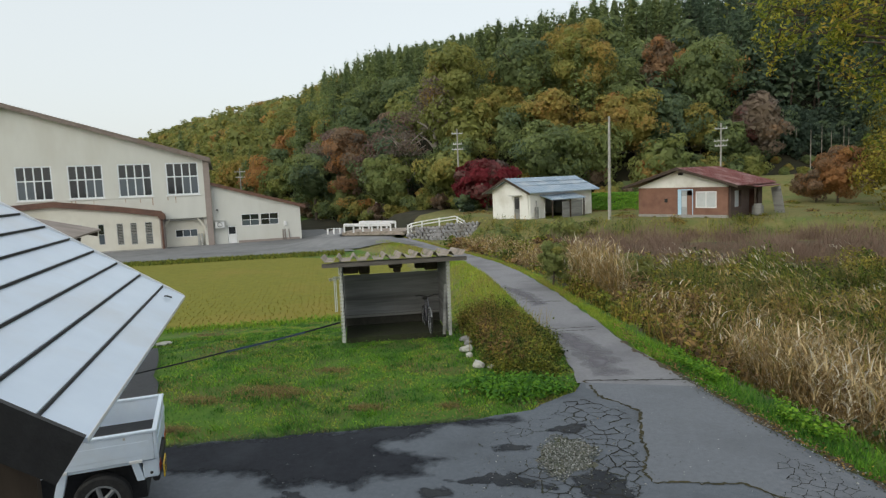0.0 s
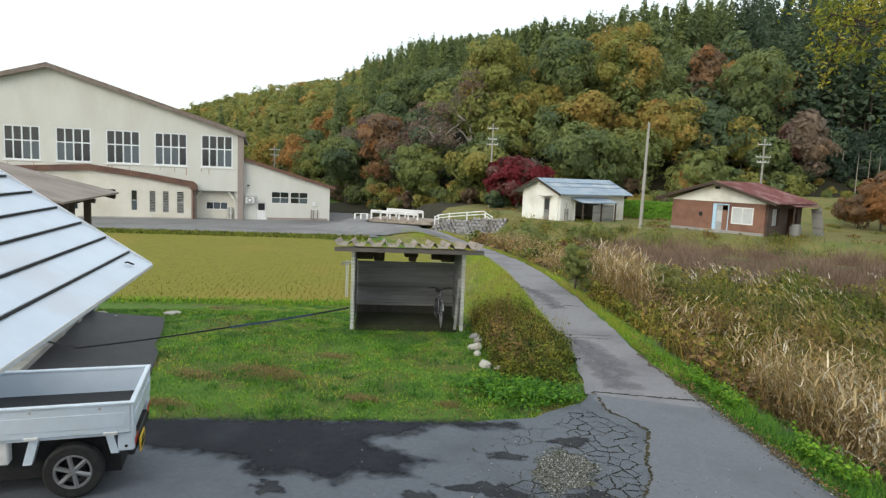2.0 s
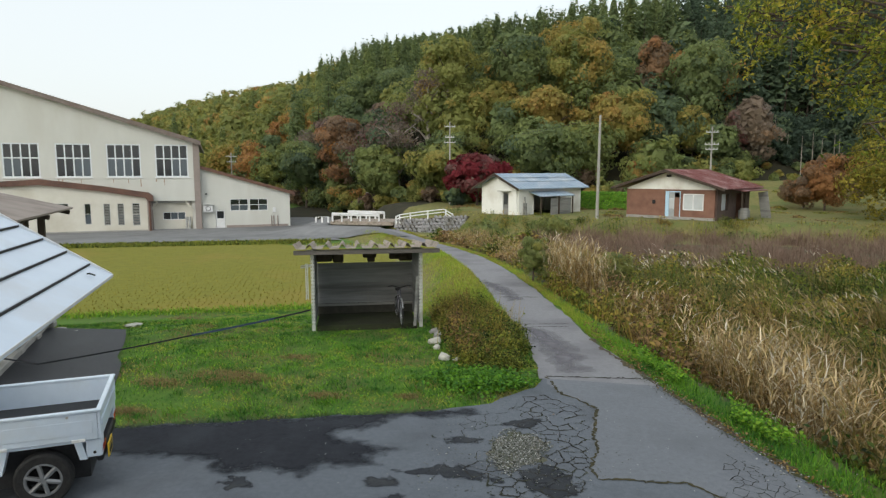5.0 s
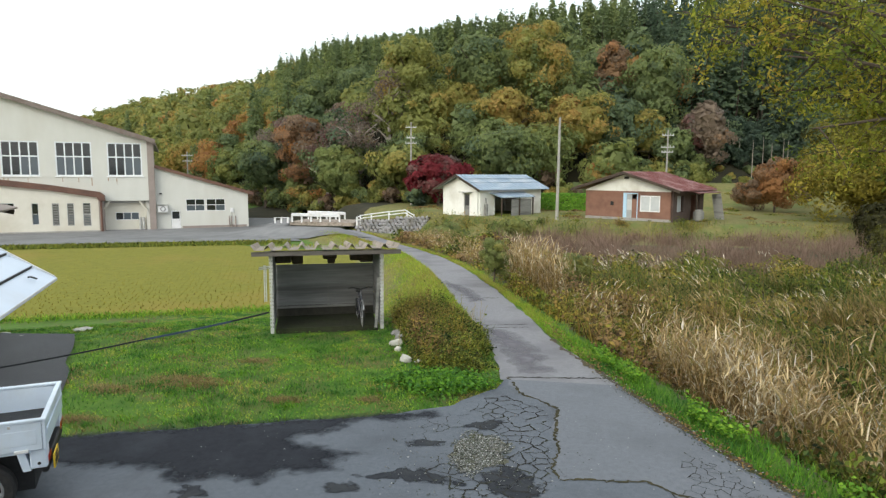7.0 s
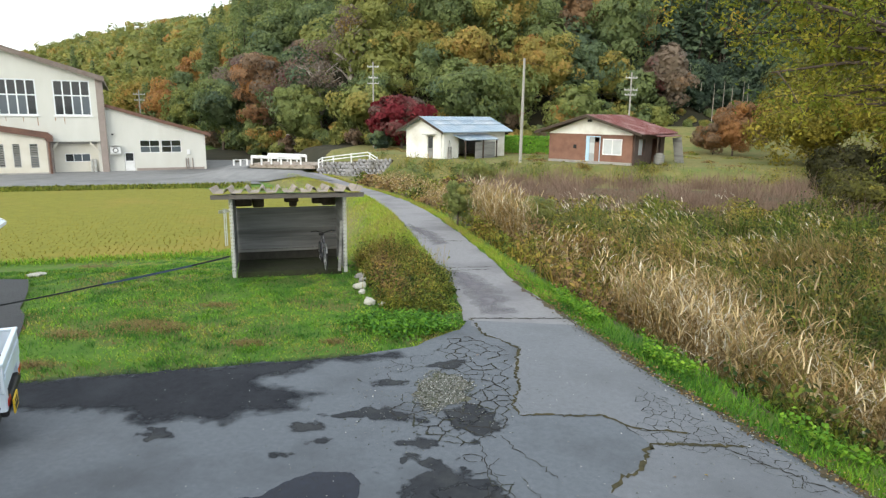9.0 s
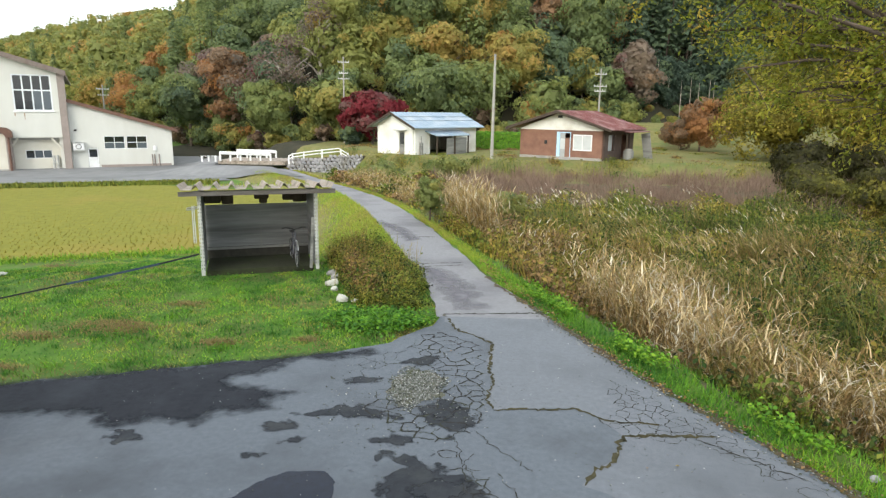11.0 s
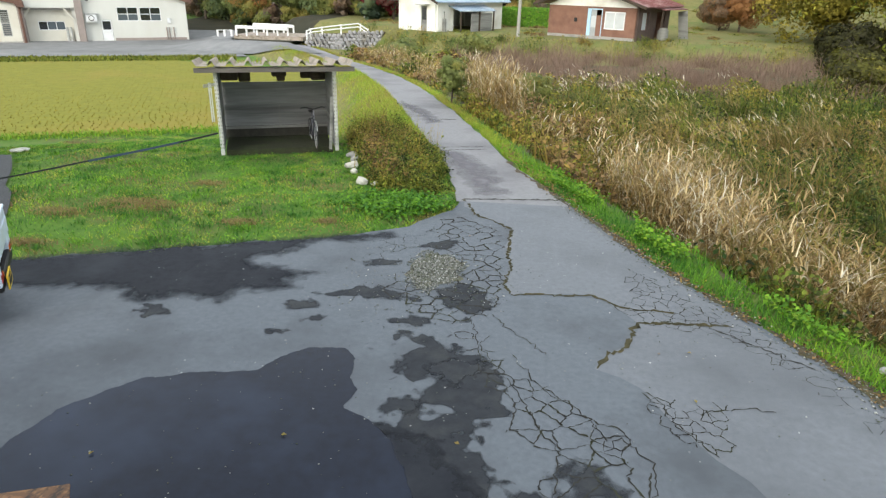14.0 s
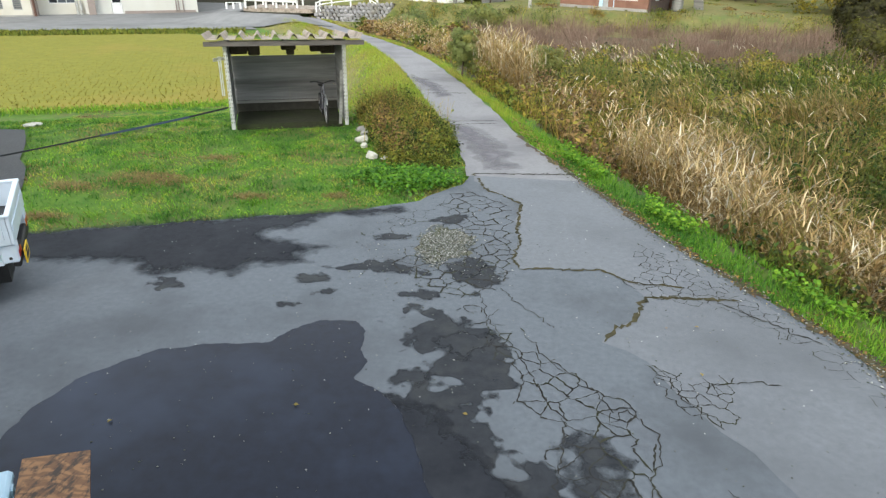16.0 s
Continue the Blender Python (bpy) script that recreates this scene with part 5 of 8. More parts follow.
def gate(name, x0, x1, y0, y1, along):
    """A drop side with pressed panel, lip and hinges."""
    bm = boxed(x0, x1, y0, y1, FLOOR - 0.02, TOP - 0.035, bevel=0.006)
    g = part(name, bm, TRUCK_WHITE, truck)
    if along == 'x':
        ym = y1 if y1 > 0 else y0
        sgn = 1 if y1 > 0 else -1
        part("top_lip", boxed(x0 - 0.01, x1 + 0.01, y0 - 0.012, y1 + 0.012, TOP - 0.034, TOP, bevel=0.008), TRUCK_WHITE, g)
        part("pressed_rib", boxed(x0 + 0.05, x1 - 0.05, min(ym, ym + sgn * 0.012), max(ym, ym + sgn * 0.007), FLOOR + 0.05, FLOOR + 0.215, bevel=0.003), TRUCK_WHITE, g)
        for k in range(3):
            xk = x0 + 0.2 + (x1 - x0 - 0.4) * k / 2
            part("hinge", boxed(xk - 0.07, xk + 0.07, min(ym, ym + sgn * 0.02), max(ym, ym + sgn * 0.02), FLOOR - 0.035, FLOOR + 0.0, bevel=0.005), WHITE_METAL, g)
        for k in range(3):
            xk = x0 + 0.3 + (x1 - x0 - 0.6) * k / 2
            part("catch", boxed(xk - 0.012, xk + 0.012, min(ym, ym + sgn * 0.014), max(ym, ym + sgn * 0.014), TOP - 0.075, TOP - 0.05), GALV, g)
    else:
        part("top_lip", boxed(x0 - 0.012, x1 + 0.012, y0 - 0.01, y1 + 0.01, TOP - 0.034, TOP, bevel=0.008), TRUCK_WHITE, g)
        part("pressed_rib", boxed(x0 - 0.012, x0, y0 + 0.06, y1 - 0.06, FLOOR + 0.12, FLOOR + 0.2, bevel=0.005), TRUCK_WHITE, g)
    return g


gate("side_gate", 0.035, 1.98, HALF - 0.035, HALF, 'x')
gate("side_gate", 0.035, 1.98, -HALF, -HALF + 0.035, 'x')
gate("tailgate", -0.005, 0.03, -HALF, HALF, 'y')
part("bed_floor", boxed(0.032, 1.98, -HALF + 0.037, HALF - 0.037, FLOOR - 0.06, FLOOR), TRUCK_WHITE, truck)
part("bed_mat", boxed(0.06, 1.95, -HALF + 0.06, HALF - 0.06, FLOOR + 0.003, FLOOR + 0.016), BLACK_PLASTIC, truck, "black rubber bed mat")
part("front_panel", boxed(1.955, 1.978, -HALF + 0.037, HALF - 0.037, FLOOR + 0.002, TOP, bevel=0.004), TRUCK_WHITE, truck)
bm = bmesh.new()
for y in (-0.66, -0.33, 0, 0.33, 0.66):
    tube(bm, [(2.0, y, FLOOR - 0.05), (2.0, y, 1.62)], 0.016, 6)
tube(bm, [(2.0, -0.67, 1.62), (2.0, 0.67, 1.62)], 0.018, 6)
tube(bm, [(2.0, -0.67, 1.05), (2.0, 0.67, 1.05)], 0.018, 6)
part("headboard", bm, TRUCK_WHITE, truck)
for y in (-0.34, 0.34):
    part("chassis_rail", boxed(0.12, 3.1, y - 0.05, y + 0.05, 0.42, 0.62), BLACK_PLASTIC, truck)
# black block added to imitate the deep shade under the bed
part("shade_block", boxed(0.16, 3.0, -0.56, 0.5, 0.2, 0.66), BLACK_PLASTIC, truck, "black block standing for shade under the bed")
part("rear_bumper", boxed(0.0, 0.08, -0.62, 0.62, 0.42, 0.55, bevel=0.02), BLACK_PLASTIC, truck)
for s in (-1, 1):
    c = part("lamp_bracket", boxed(0.0, 0.17, s * 0.58 - 0.09, s * 0.58 + 0.09, 0.5, FLOOR - 0.022, bevel=0.015), TRUCK_WHITE, truck)
    part("tail_lamp", boxed(-0.008, -0.002, s * 0.55 - 0.1, s * 0.55 + 0.06, 0.54, 0.62, bevel=0.002), RED_LENS, c, "red tail lamp")
    part("turn_lamp", boxed(-0.008, -0.002, s * 0.43 - 0.018, s * 0.43 + 0.018, 0.54, 0.62), AMBER, c, "amber turn lamp")
    part("hole", tubed([(0.08, s * 0.671, 0.56), (0.08, s * 0.676, 0.56)], 0.018, 10), BLACK_PLASTIC, c)
pl = part("number_plate", boxed(-0.05, -0.035, 0.2, 0.53, 0.42, 0.585), YELLOW_PLATE, truck, "yellow number plate with dark bars")
bm = bmesh.new()
box(bm, -0.053, -0.0505, 0.24, 0.49, 0.445, 0.51)
box(bm, -0.053, -0.0505, 0.27, 0.46, 0.53, 0.56)
part("plate_bars", bm, BLACK_PLASTIC, pl)
for s in (-1, 1):
    bm = bmesh.new()
    prism(bm, [(0.22, 0.73), (0.3, 0.73), (0.24, 0.48), (0.16, 0.48)], s * 0.6 - 0.06, s * 0.6 + 0.06)
    part("mud_guard", bm, TRUCK_WHITE, truck)
    bm = bmesh.new()
    prism(bm, [(0.94, 0.73), (1.03, 0.73), (1.11, 0.42), (1.02, 0.42)], s * 0.6 - 0.06, s * 0.6 + 0.06)
    part("mud_guard", bm, TRUCK_WHITE, truck)
part("tank", boxed(1.25, 1.4, 0.45, 0.62, 0.42, 0.728, bevel=0.015), WHITE_METAL, truck, "white bracket box under the bed")


RIM = surf("alloy", (0.24, 0.25, 0.26), (0.31, 0.32, 0.33), 10, 0.35, 0.05, metal=0.5)


def wheel(x, y, rad):
    s = 1 if y > 0 else -1
    w = part("wheel", tubed([(x, y - s * 0.16, rad), (x, y - s * 0.1, rad)], rad * 0.4, 14), BLACK_PLASTIC, truck)
    bm = bmesh.new()
    prof = [(0.62, -0.075), (0.9, -0.08), (0.98, -0.06), (1.0, 0), (0.98, 0.06), (0.9, 0.08), (0.62, 0.075)]
    rows = []
    for i in range(28):
        a = 2 * math.pi * i / 28
        rows.append([bm.verts.new((x + math.cos(a) * rad * p, y - s * 0.08 + q, rad + math.sin(a) * rad * p)) for p, q in prof])
    for i in range(28):
        for j in range(len(prof)):
            bm.faces.new((rows[i][j], rows[(i + 1) % 28][j], rows[(i + 1) % 28][(j + 1) % 7], rows[i][(j + 1) % 7]))
    bmesh.ops.recalc_face_normals(bm, faces=bm.faces[:])
    part("tyre", bm, RUBBER, w)
    bm = ring(bmesh.new(), (x, y - s * 0.02, rad), (0, 1, 0), rad * 0.6, 0.02, 24, 6)
    for k in range(6):
        a = 2 * math.pi * k / 6 + 0.3
        tube(bm, [(x + math.cos(a) * 0.03, y - s * 0.012, rad + math.sin(a) * 0.03), (x + math.cos(a) * rad * 0.6, y - s * 0.02, rad + math.sin(a) * rad * 0.6)], 0.027, 5)
    tube(bm, [(x, y - s * 0.04, rad), (x, y + s * 0.003, rad)], 0.045, 12)
    part("rim", bm, RIM, w, "grey alloy rim with six spokes")
    return w


for y in (0.69, -0.69):
    wheel(0.62, y, 0.31)
    wheel(2.5, y, 0.31)
bm = bmesh.new()
prism(bm, [(2.04, 0.36), (3.2, 0.36), (3.28, 0.5), (3.26, 0.95), (2.92, 1.72), (2.82, 1.79), (2.1, 1.79), (2.04, 1.72)], -0.7, 0.7)
bmesh.ops.bevel(bm, geom=bm.edges[:], offset=0.03, segments=2, affect='EDGES')
cab = part("cab", bm, TRUCK_WHITE, truck)
for s in (-1, 1):
    part("side_window", prism(bmesh.new(), [(2.2, 1.08), (3.02, 1.08), (2.8, 1.62), (2.2, 1.62)], s * 0.7 - 0.004, s * 0.7 + 0.006), PANE, cab)
    part("headlamp", boxed(3.22, 3.295, s * 0.5 - 0.12, s * 0.5 + 0.12, 0.62, 0.8, bevel=0.02), PANE_LIGHT, cab)
part("rear_window", boxed(2.03, 2.045, -0.5, 0.5, 1.15, 1.6), PANE, cab)
bm = boxed(-0.012, 0.012, -0.6, 0.6, -0.32, 0.32, m=Matrix.Translation((3.1, 0, 1.36)) @ Matrix.Rotation(radians(-24), 4, 'Y'))
part("windscreen", bm, PANE, cab)

# ---- bicycle shed on the lawn ----
SA = 22.2
shed = thing("bicycle_shed", pose(-5.74, 15.66, 0.0, 0, 0, SA), "open-fronted shed with a rusty ribbed roof on the lawn", "shed")
SW, SD, SH = 2.62, 1.75, 1.87
# floor colour carries the shade inside the shed
SHADY_SOIL = surf("shaded_soil", (0.02, 0.024, 0.012), (0.036, 0.038, 0.02), 9, 0.95, 0.5, stain=(0.03, 0.045, 0.012), stain_scale=2)
# dark colour standing for shadow in the gap under the back wall
SHADE_BOARD = surf("shade_board", (0.03, 0.03, 0.025), (0.055, 0.052, 0.042), 7, 0.9, 0.3)
FASCIA = surf("fascia_board", (0.095, 0.085, 0.078), (0.14, 0.128, 0.118), 7, 0.8, 0.3, squash=(0.3, 0.3, 2))
SHED_BOARD = surf("shed_board", (0.19, 0.195, 0.198), (0.27, 0.275, 0.278), 6, 0.8, 0.3, squash=(0.2, 0.2, 3), stain=(0.09, 0.09, 0.09), stain_scale=1.0)
tagged(part("earth_floor", boxed(0.06, SW - 0.06, 0.3, SD + 0.1, -0.2, 0.015), SHADY_SOIL, None), "earth floor under the shed, darkened in colour for shade", "ground", kind="structure").matrix_world = shed.matrix_world.copy()
for x, y, h in ((0, 0, SH), (SW, 0, SH), (0, SD, SH - 0.04), (SW, SD, SH - 0.04)):
    inner = 1 if x == 0 else -1
    slots = [(x + s - 0.01, x + s + 0.01, 0.12 + k * 0.088, 0.165 + k * 0.088) for s in (-0.026, 0.026) for k in range(19)] if y == 0 else []
    p = part("post", wall_with_holes([(x - 0.041, -0.02), (x + 0.041, -0.02), (x + 0.041, h), (x - 0.041, h)], slots, y - 0.004, y + 0.004), GALV, shed, "pale slotted steel angle post")
    part("flange", boxed(x - inner * 0.041 - 0.004, x - inner * 0.041 + 0.004, y + 0.005, y + 0.08, -0.02, h), GALV, p)
part("front_beam", boxed(-0.42, SW + 0.44, -0.24, -0.18, SH + 0.0, SH + 0.1), FASCIA, shed)
part("rear_beam", boxed(-0.25, SW + 0.25, SD - 0.05, SD + 0.05, SH - 0.2, SH - 0.12), GREYWOOD, shed)
for x in (0.0, SW / 2, SW):
    part("rafter", tubed([(x, -0.22, SH + 0.09), (x, SD + 0.2, SH - 0.09)], 0.035, 4), GREYWOOD, shed)
for k in range(9):
    xa = -0.44 + k * 0.387
    bm = bmesh.new()
    up = SH + 0.105
    prof = [(0, 0.11), (0.018, 0.11), (0.09, 0.0), (0.3, 0.0), (0.369, 0.11), (0.387, 0.11)]
    line = [(xa + u, up + w) for u, w in prof] + [(xa + u, up + w + 0.008) for u, w in prof[::-1]]
    prism(bm, line, -0.3, SD + 0.3)
    for w in bm.verts:
        w.co.z += 0.035 - 0.07 * (w.co.y + 0.3)
    part("roof_sheet", bm, RUSTY, shed, "tan ribbed roof sheet streaked with rust")
for k in range(8):
    z = 0.3 + k * 0.136
    bm = bmesh.new()
    prism(bm, [(0.02, z), (SW - 0.02, z), (SW - 0.02, z + 0.145), (0.02, z + 0.145)], SD - 0.045 - 0.026 * (k % 2), SD - 0.02 - 0.026 * (k % 2))
    part("board", bm, SHED_BOARD, shed)
# board added to close the gap, dark in place of shadow
part("gap_board", boxed(0.02, SW - 0.02, SD - 0.02, SD + 0.01, -0.05, 0.298), SHADE_BOARD, shed, "dark board added for the shadow below the back wall")
part("batten", boxed(SW * 0.52, SW * 0.52 + 0.04, SD - 0.095, SD - 0.075, 0.3, 0.8), GREYWOOD, shed)
part("sill_board", boxed(0.02, SW - 0.02, SD - 0.12, SD - 0.06, 0.24, 0.296), GREYWOOD, shed)
for x in (0.012, SW - 0.042):
    for k in range(5):
        part("side_board", boxed(x, x + 0.03, 0.09 + k * 0.31, 0.396 + k * 0.31, 0.06, SH - 0.03), SHED_BOARD, shed)
bm = bmesh.new()
r = np.random.default_rng(9)
for k, (xa, wide, low) in enumerate(((0.05, 0.4, 0.36), (0.46, 0.28, 0.4), (0.3, 0.25, 0.3), (1.24, 0.36, 0.3), (1.36, 0.2, 0.42), (1.94, 0.5, 0.36), (2.2, 0.36, 0.42))):
    part("stored_box", boxed(xa, xa + wide, SD - 0.62 + 0.05 * k, SD - 0.2, SH - low, SH - 0.1 - 0.05 * (k % 3), bevel=0.03), DARKWOOD, shed, "dark box stored under the roof")
bm.free()
for xa, xb in ((2.47, 2.54),):
    pk = finish("leaning_plank", boxed(-0.035, 0.035, -0.012, 0.012, 0, 1.25), GREYWOOD)
    pk.matrix_world = shed.matrix_world @ pose(xa, 0.06, 0.0, -3, 4, 0)
    tagged(pk, "grey plank leaning against the shed post", "plank")
# rails and a ladder hung outside the shed
bm = bmesh.new()
for h in (1.52, 1.56):
    tube(bm, [(-0.28, 0.1, h), (-0.06, 0.3, h)], 0.015, 5)
for dx in (-0.12, -0.16):
    tube(bm, [(dx, 0.05, 0.75), (dx, 0.05, 1.62)], 0.014, 5)
part("side_hook", bm, GALV, shed)
# moss and grass on the roof
h = Heap()
r = np.random.default_rng(31)
n = 500
px, py = r.uniform(-0.2, SW + 0.1, n), SD * r.beta(3.2, 1.2, n)
b = np.stack([px, py, SH + 0.12 - 0.07 * py], -1)
v, f, k = blades(b, r.uniform(0.03, 0.13, n), r.uniform(0, 6.3, n), r.uniform(0, 0.5, n), r.uniform(0, 0.5, n), r.uniform(0.006, 0.014, n), 2)
h.add(v, f, np.repeat(r.uniform(0.3, 0.85, n), k))
moss = h.make("roof_grass", GRASS)
moss.matrix_world = shed.matrix_world.copy()
tagged(moss, "tufts of grass and moss growing on the shed roof", "moss", kind="stuff")

# ---- bicycle ----
bike = thing("bicycle", shed.matrix_world @ pose(2.17, -0.1, 0.0, 0, 6, 92), "dark-framed bicycle parked in the shed", "bicycle")
for x in (0.33, 1.38):
    w = part("wheel", ring(bmesh.new(), (x, 0, 0.33), (0, 1, 0), 0.315, 0.018, 28, 6), RUBBER, bike)
    bm = ring(bmesh.new(), (x, 0, 0.33), (0, 1, 0), 0.29, 0.008, 24, 5)
    for k in range(12):
        a = math.pi * k / 6
        tube(bm, [(x, 0, 0.33), (x + math.cos(a) * 0.29, 0, 0.33 + math.sin(a) * 0.29)], 0.0025, 3)
    part("spokes", bm, STEEL, w)
bm = bmesh.new()
for a, b in (((0.33, 0, 0.33), (0.5, 0, 0.78)), ((0.5, 0, 0.78), (0.54, 0, 0.92)), ((0.52, 0, 0.72), (0.86, 0, 0.3)), ((0.52, 0, 0.8), (0.98, 0, 0.72)), ((0.86, 0, 0.3), (1.02, 0, 0.85)), ((0.86, 0, 0.3), (1.38, 0, 0.33)), ((1.0, 0, 0.72), (1.38, 0, 0.33))):
    tube(bm, [a, b], 0.018, 8)
part("frame", bm, BIKE_FRAME, bike)
part("handlebar", tubed([(0.66, -0.29, 0.98), (0.56, -0.2, 1.0), (0.54, 0, 0.95), (0.56, 0.2, 1.0), (0.66, 0.29, 0.98)], 0.015, 8), BLACK_PLASTIC, bike)
bm = boxed(0.92, 1.16, -0.07, 0.07, 0.85, 0.91, bevel=0.02)
part("saddle", bm, BLACK_PLASTIC, bike)
part("crank", tubed([(0.86, -0.1, 0.16), (0.86, -0.06, 0.3), (0.86, 0.06, 0.3), (0.86, 0.1, 0.44)], 0.014, 6), BLACK_PLASTIC, bike)
bm = bmesh.new()
for k in range(9):
    a = radians(20 + 15 * k)
    tube(bm, [(0.33 + math.cos(a) * 0.36, 0, 0.33 + math.sin(a) * 0.36), (0.33 + math.cos(a + 0.26) * 0.36, 0, 0.33 + math.sin(a + 0.26) * 0.36)], 0.02, 5)
part("mudguard", bm, STEEL, bike)

# ---- strap tied to the shed post ----
a, b, c, d = Vector((-5.8, 15.62, 0.5)), Vector((-7.6, 13.5, 0.3)), Vector((-9.0, 10.9, 0.33)), Vector((-10.3, 10.5, 0.6))


def ribbon(pts, width, thick):
    bm = bmesh.new()
    for p, q in zip(pts, pts[1:]):
        way = (q - p).normalized()
        side = Vector((0, 0, 1)).cross(way).normalized()
        up = way.cross(side)
        vs = []
        for o in (p, q):
            for s, t in ((-1, -1), (1, -1), (1, 1), (-1, 1)):
                vs.append(bm.verts.new(o + up * (s * width / 2) + side * (t * thick / 2)))
        for m in range(4):
            bm.faces.new((vs[m], vs[(m + 1) % 4], vs[4 + (m + 1) % 4], vs[4 + m]))
    bmesh.ops.remove_doubles(bm, verts=bm.verts[:], dist=0.004)
    bmesh.ops.recalc_face_normals(bm, faces=bm.faces[:])
    return bm


strap = thing("tie_strap", Matrix.Identity(4), "dark blue and black strap stretched over the lawn", "strap")
part("blue_length", ribbon([a.lerp(b, t) - Vector((0, 0, 0.02 * 4 * t * (1 - t))) for t in np.linspace(0.32, 1, 7)], 0.045, 0.006), STRAP_BLUE, strap, "dark blue webbing")
part("shed_end", ribbon([a.lerp(b, t) - Vector((0, 0, 0.02 * 4 * t * (1 - t))) for t in np.linspace(0, 0.33, 4)], 0.04, 0.007), STRAP_BLACK, strap)
part("black_length", ribbon([b.lerp(c, t) - Vector((0, 0, 0.02 * 4 * t * (1 - t))) for t in np.linspace(0, 1, 6)] + [d], 0.03, 0.012), STRAP_BLACK, strap, "black webbing")

# ---- crate, plywood and cool box by the porch ----
CR = pose(-1.98, 4.5, 0, 0, 0, 26)
crate = thing("plastic_crate", CR, "green plastic crate under a plywood board", "crate")
for k in range(4):
    x0, x1, y0, y1 = ((-0.23, 0.06, -0.22, -0.2), (-0.23, 0.06, 0.18, 0.2), (-0.23, -0.21, -0.198, 0.178), (0.04, 0.06, -0.198, 0.178))[k]
    w = part("side", boxed(x0, x1, y0, y1, 0, 0.52), CRATE_GREEN, crate)
    for j in range(3):
        part("rib", boxed(x0 - 0.008, x1 + 0.008, y0 - 0.008, y1 + 0.008, 0.1 + 0.16 * j, 0.13 + 0.16 * j), CRATE_GREEN, w)
part("base", boxed(-0.2, 0.03, -0.19, 0.17, 0.01, 0.04), CRATE_GREEN, crate)
m, n, l, bs = nodes_of("plywood")
wv = n.new("ShaderNodeTexWave")
wv.bands_direction = 'Y'
wv.inputs["Scale"].default_value, wv.inputs["Distortion"].default_value, wv.inputs["Detail"].default_value, wv.inputs["Detail Scale"].default_value = 2.2, 22.0, 4.0, 1.6
tc = n.new("ShaderNodeTexCoord")
mp = n.new("ShaderNodeMapping")
mp.inputs["Scale"].default_value = (0.55, 1.6, 1)
l.new(tc.outputs["Object"], mp.inputs[0])
l.new(mp.outputs[0], wv.inputs["Vector"])
col = mixed(n, l, ramp(n, l, wv.outputs["Fac"], 0.25, 0.75), (0.17, 0.08, 0.034), (0.3, 0.15, 0.062))
col = mixed(n, l, ramp(n, l, noise_at(n, l, 11, 5, 0.65, (1.6, 0.7, 1), True), 0.47, 0.6), col, (0.035, 0.02, 0.014))
l.new(col, bs.inputs["Base Color"])
bs.inputs["Roughness"].default_value = 0.6
PLY = m
bm = bmesh.new()
low = [bm.verts.new((x + 1.97, y - 4.41, 0)) for x, y in ((-2.1, 4.18), (-1.64, 4.3), (-2.01, 4.86), (-2.42, 4.71))]
high = [bm.verts.new(v.co + Vector((0, 0, 0.014))) for v in low]
bm.faces.new(low[::-1])
bm.faces.new(high)
for k in range(4):
    bm.faces.new((low[k], low[(k + 1) % 4], high[(k + 1) % 4], high[k]))
ply = finish("plywood_board", bm, PLY)
ply.matrix_world = pose(-1.97, 4.41, 0.531)
tagged(ply, "stained reddish plywood board lying on a green crate", "board")
cool = thing("cool_box", pose(-2.47, 4.25, 0, 0, 0, 33), "pale blue plastic cool box beside the crate", "cool box")
part("body", boxed(-0.22, 0.22, -0.32, 0.3, 0, 0.44, bevel=0.02), COOLER_BLUE, cool)
lid = part("lid", boxed(-0.235, 0.235, -0.335, 0.315, 0.444, 0.53, bevel=0.025), COOLER_BLUE, cool)
for y in (-0.16, 0.14):
    part("latch", boxed(0.236, 0.25, y - 0.035, y + 0.035, 0.4, 0.5), COOLER_BLUE, lid)
part("inset", boxed(-0.16, 0.02, -0.12, 0.1, 0.531, 0.536), BLACK_PLASTIC, lid, "dark inset panel")

# ---- stones by the weeds ----
for k, (x, y, s, a, words) in enumerate(((-2.66, 15.5, 0.17, 20, "pale whitish boulder beside the weeds"), (-2.5, 15.0, 0.11, 80, "small grey stone between pale boulders"), (-2.14, 14.2, 0.16, 140, "pale whitish boulder at the lawn's edge"), (-1.86, 14.15, 0.1, 60, "small pale stone with a pointed top"), (-2.9, 16.5, 0.16, 10, "grey cobble near the shed"), (-2.75, 16.15, 0.14, 70, "grey cobble near the shed"), (5.05, 8.15, 0.07, 30, "small grey stone on the verge"))):
    q = np.random.default_rng(80 + k)
    bm = bmesh.new()
    bmesh.ops.create_icosphere(bm, subdivisions=2, radius=1)
    for v in bm.verts:
        nn = noise.noise(v.co * 1.7 + Vector((k * 3.1, 0, 0)))
        v.co = v.co * (1 + 0.35 * nn)
        v.co.z = max(v.co.z, -0.3) * 0.62
    rock = finish("boulder", bm, PALE_ROCK if "pale" in words else STONE)
    rock.matrix_world = pose(x, y, float(land(x, y)) + s * 0.12, 0, 0, a) @ Matrix.Diagonal((s, s * 0.72, s, 1))
    tagged(rock, words, "stone", "boulders by the lawn")

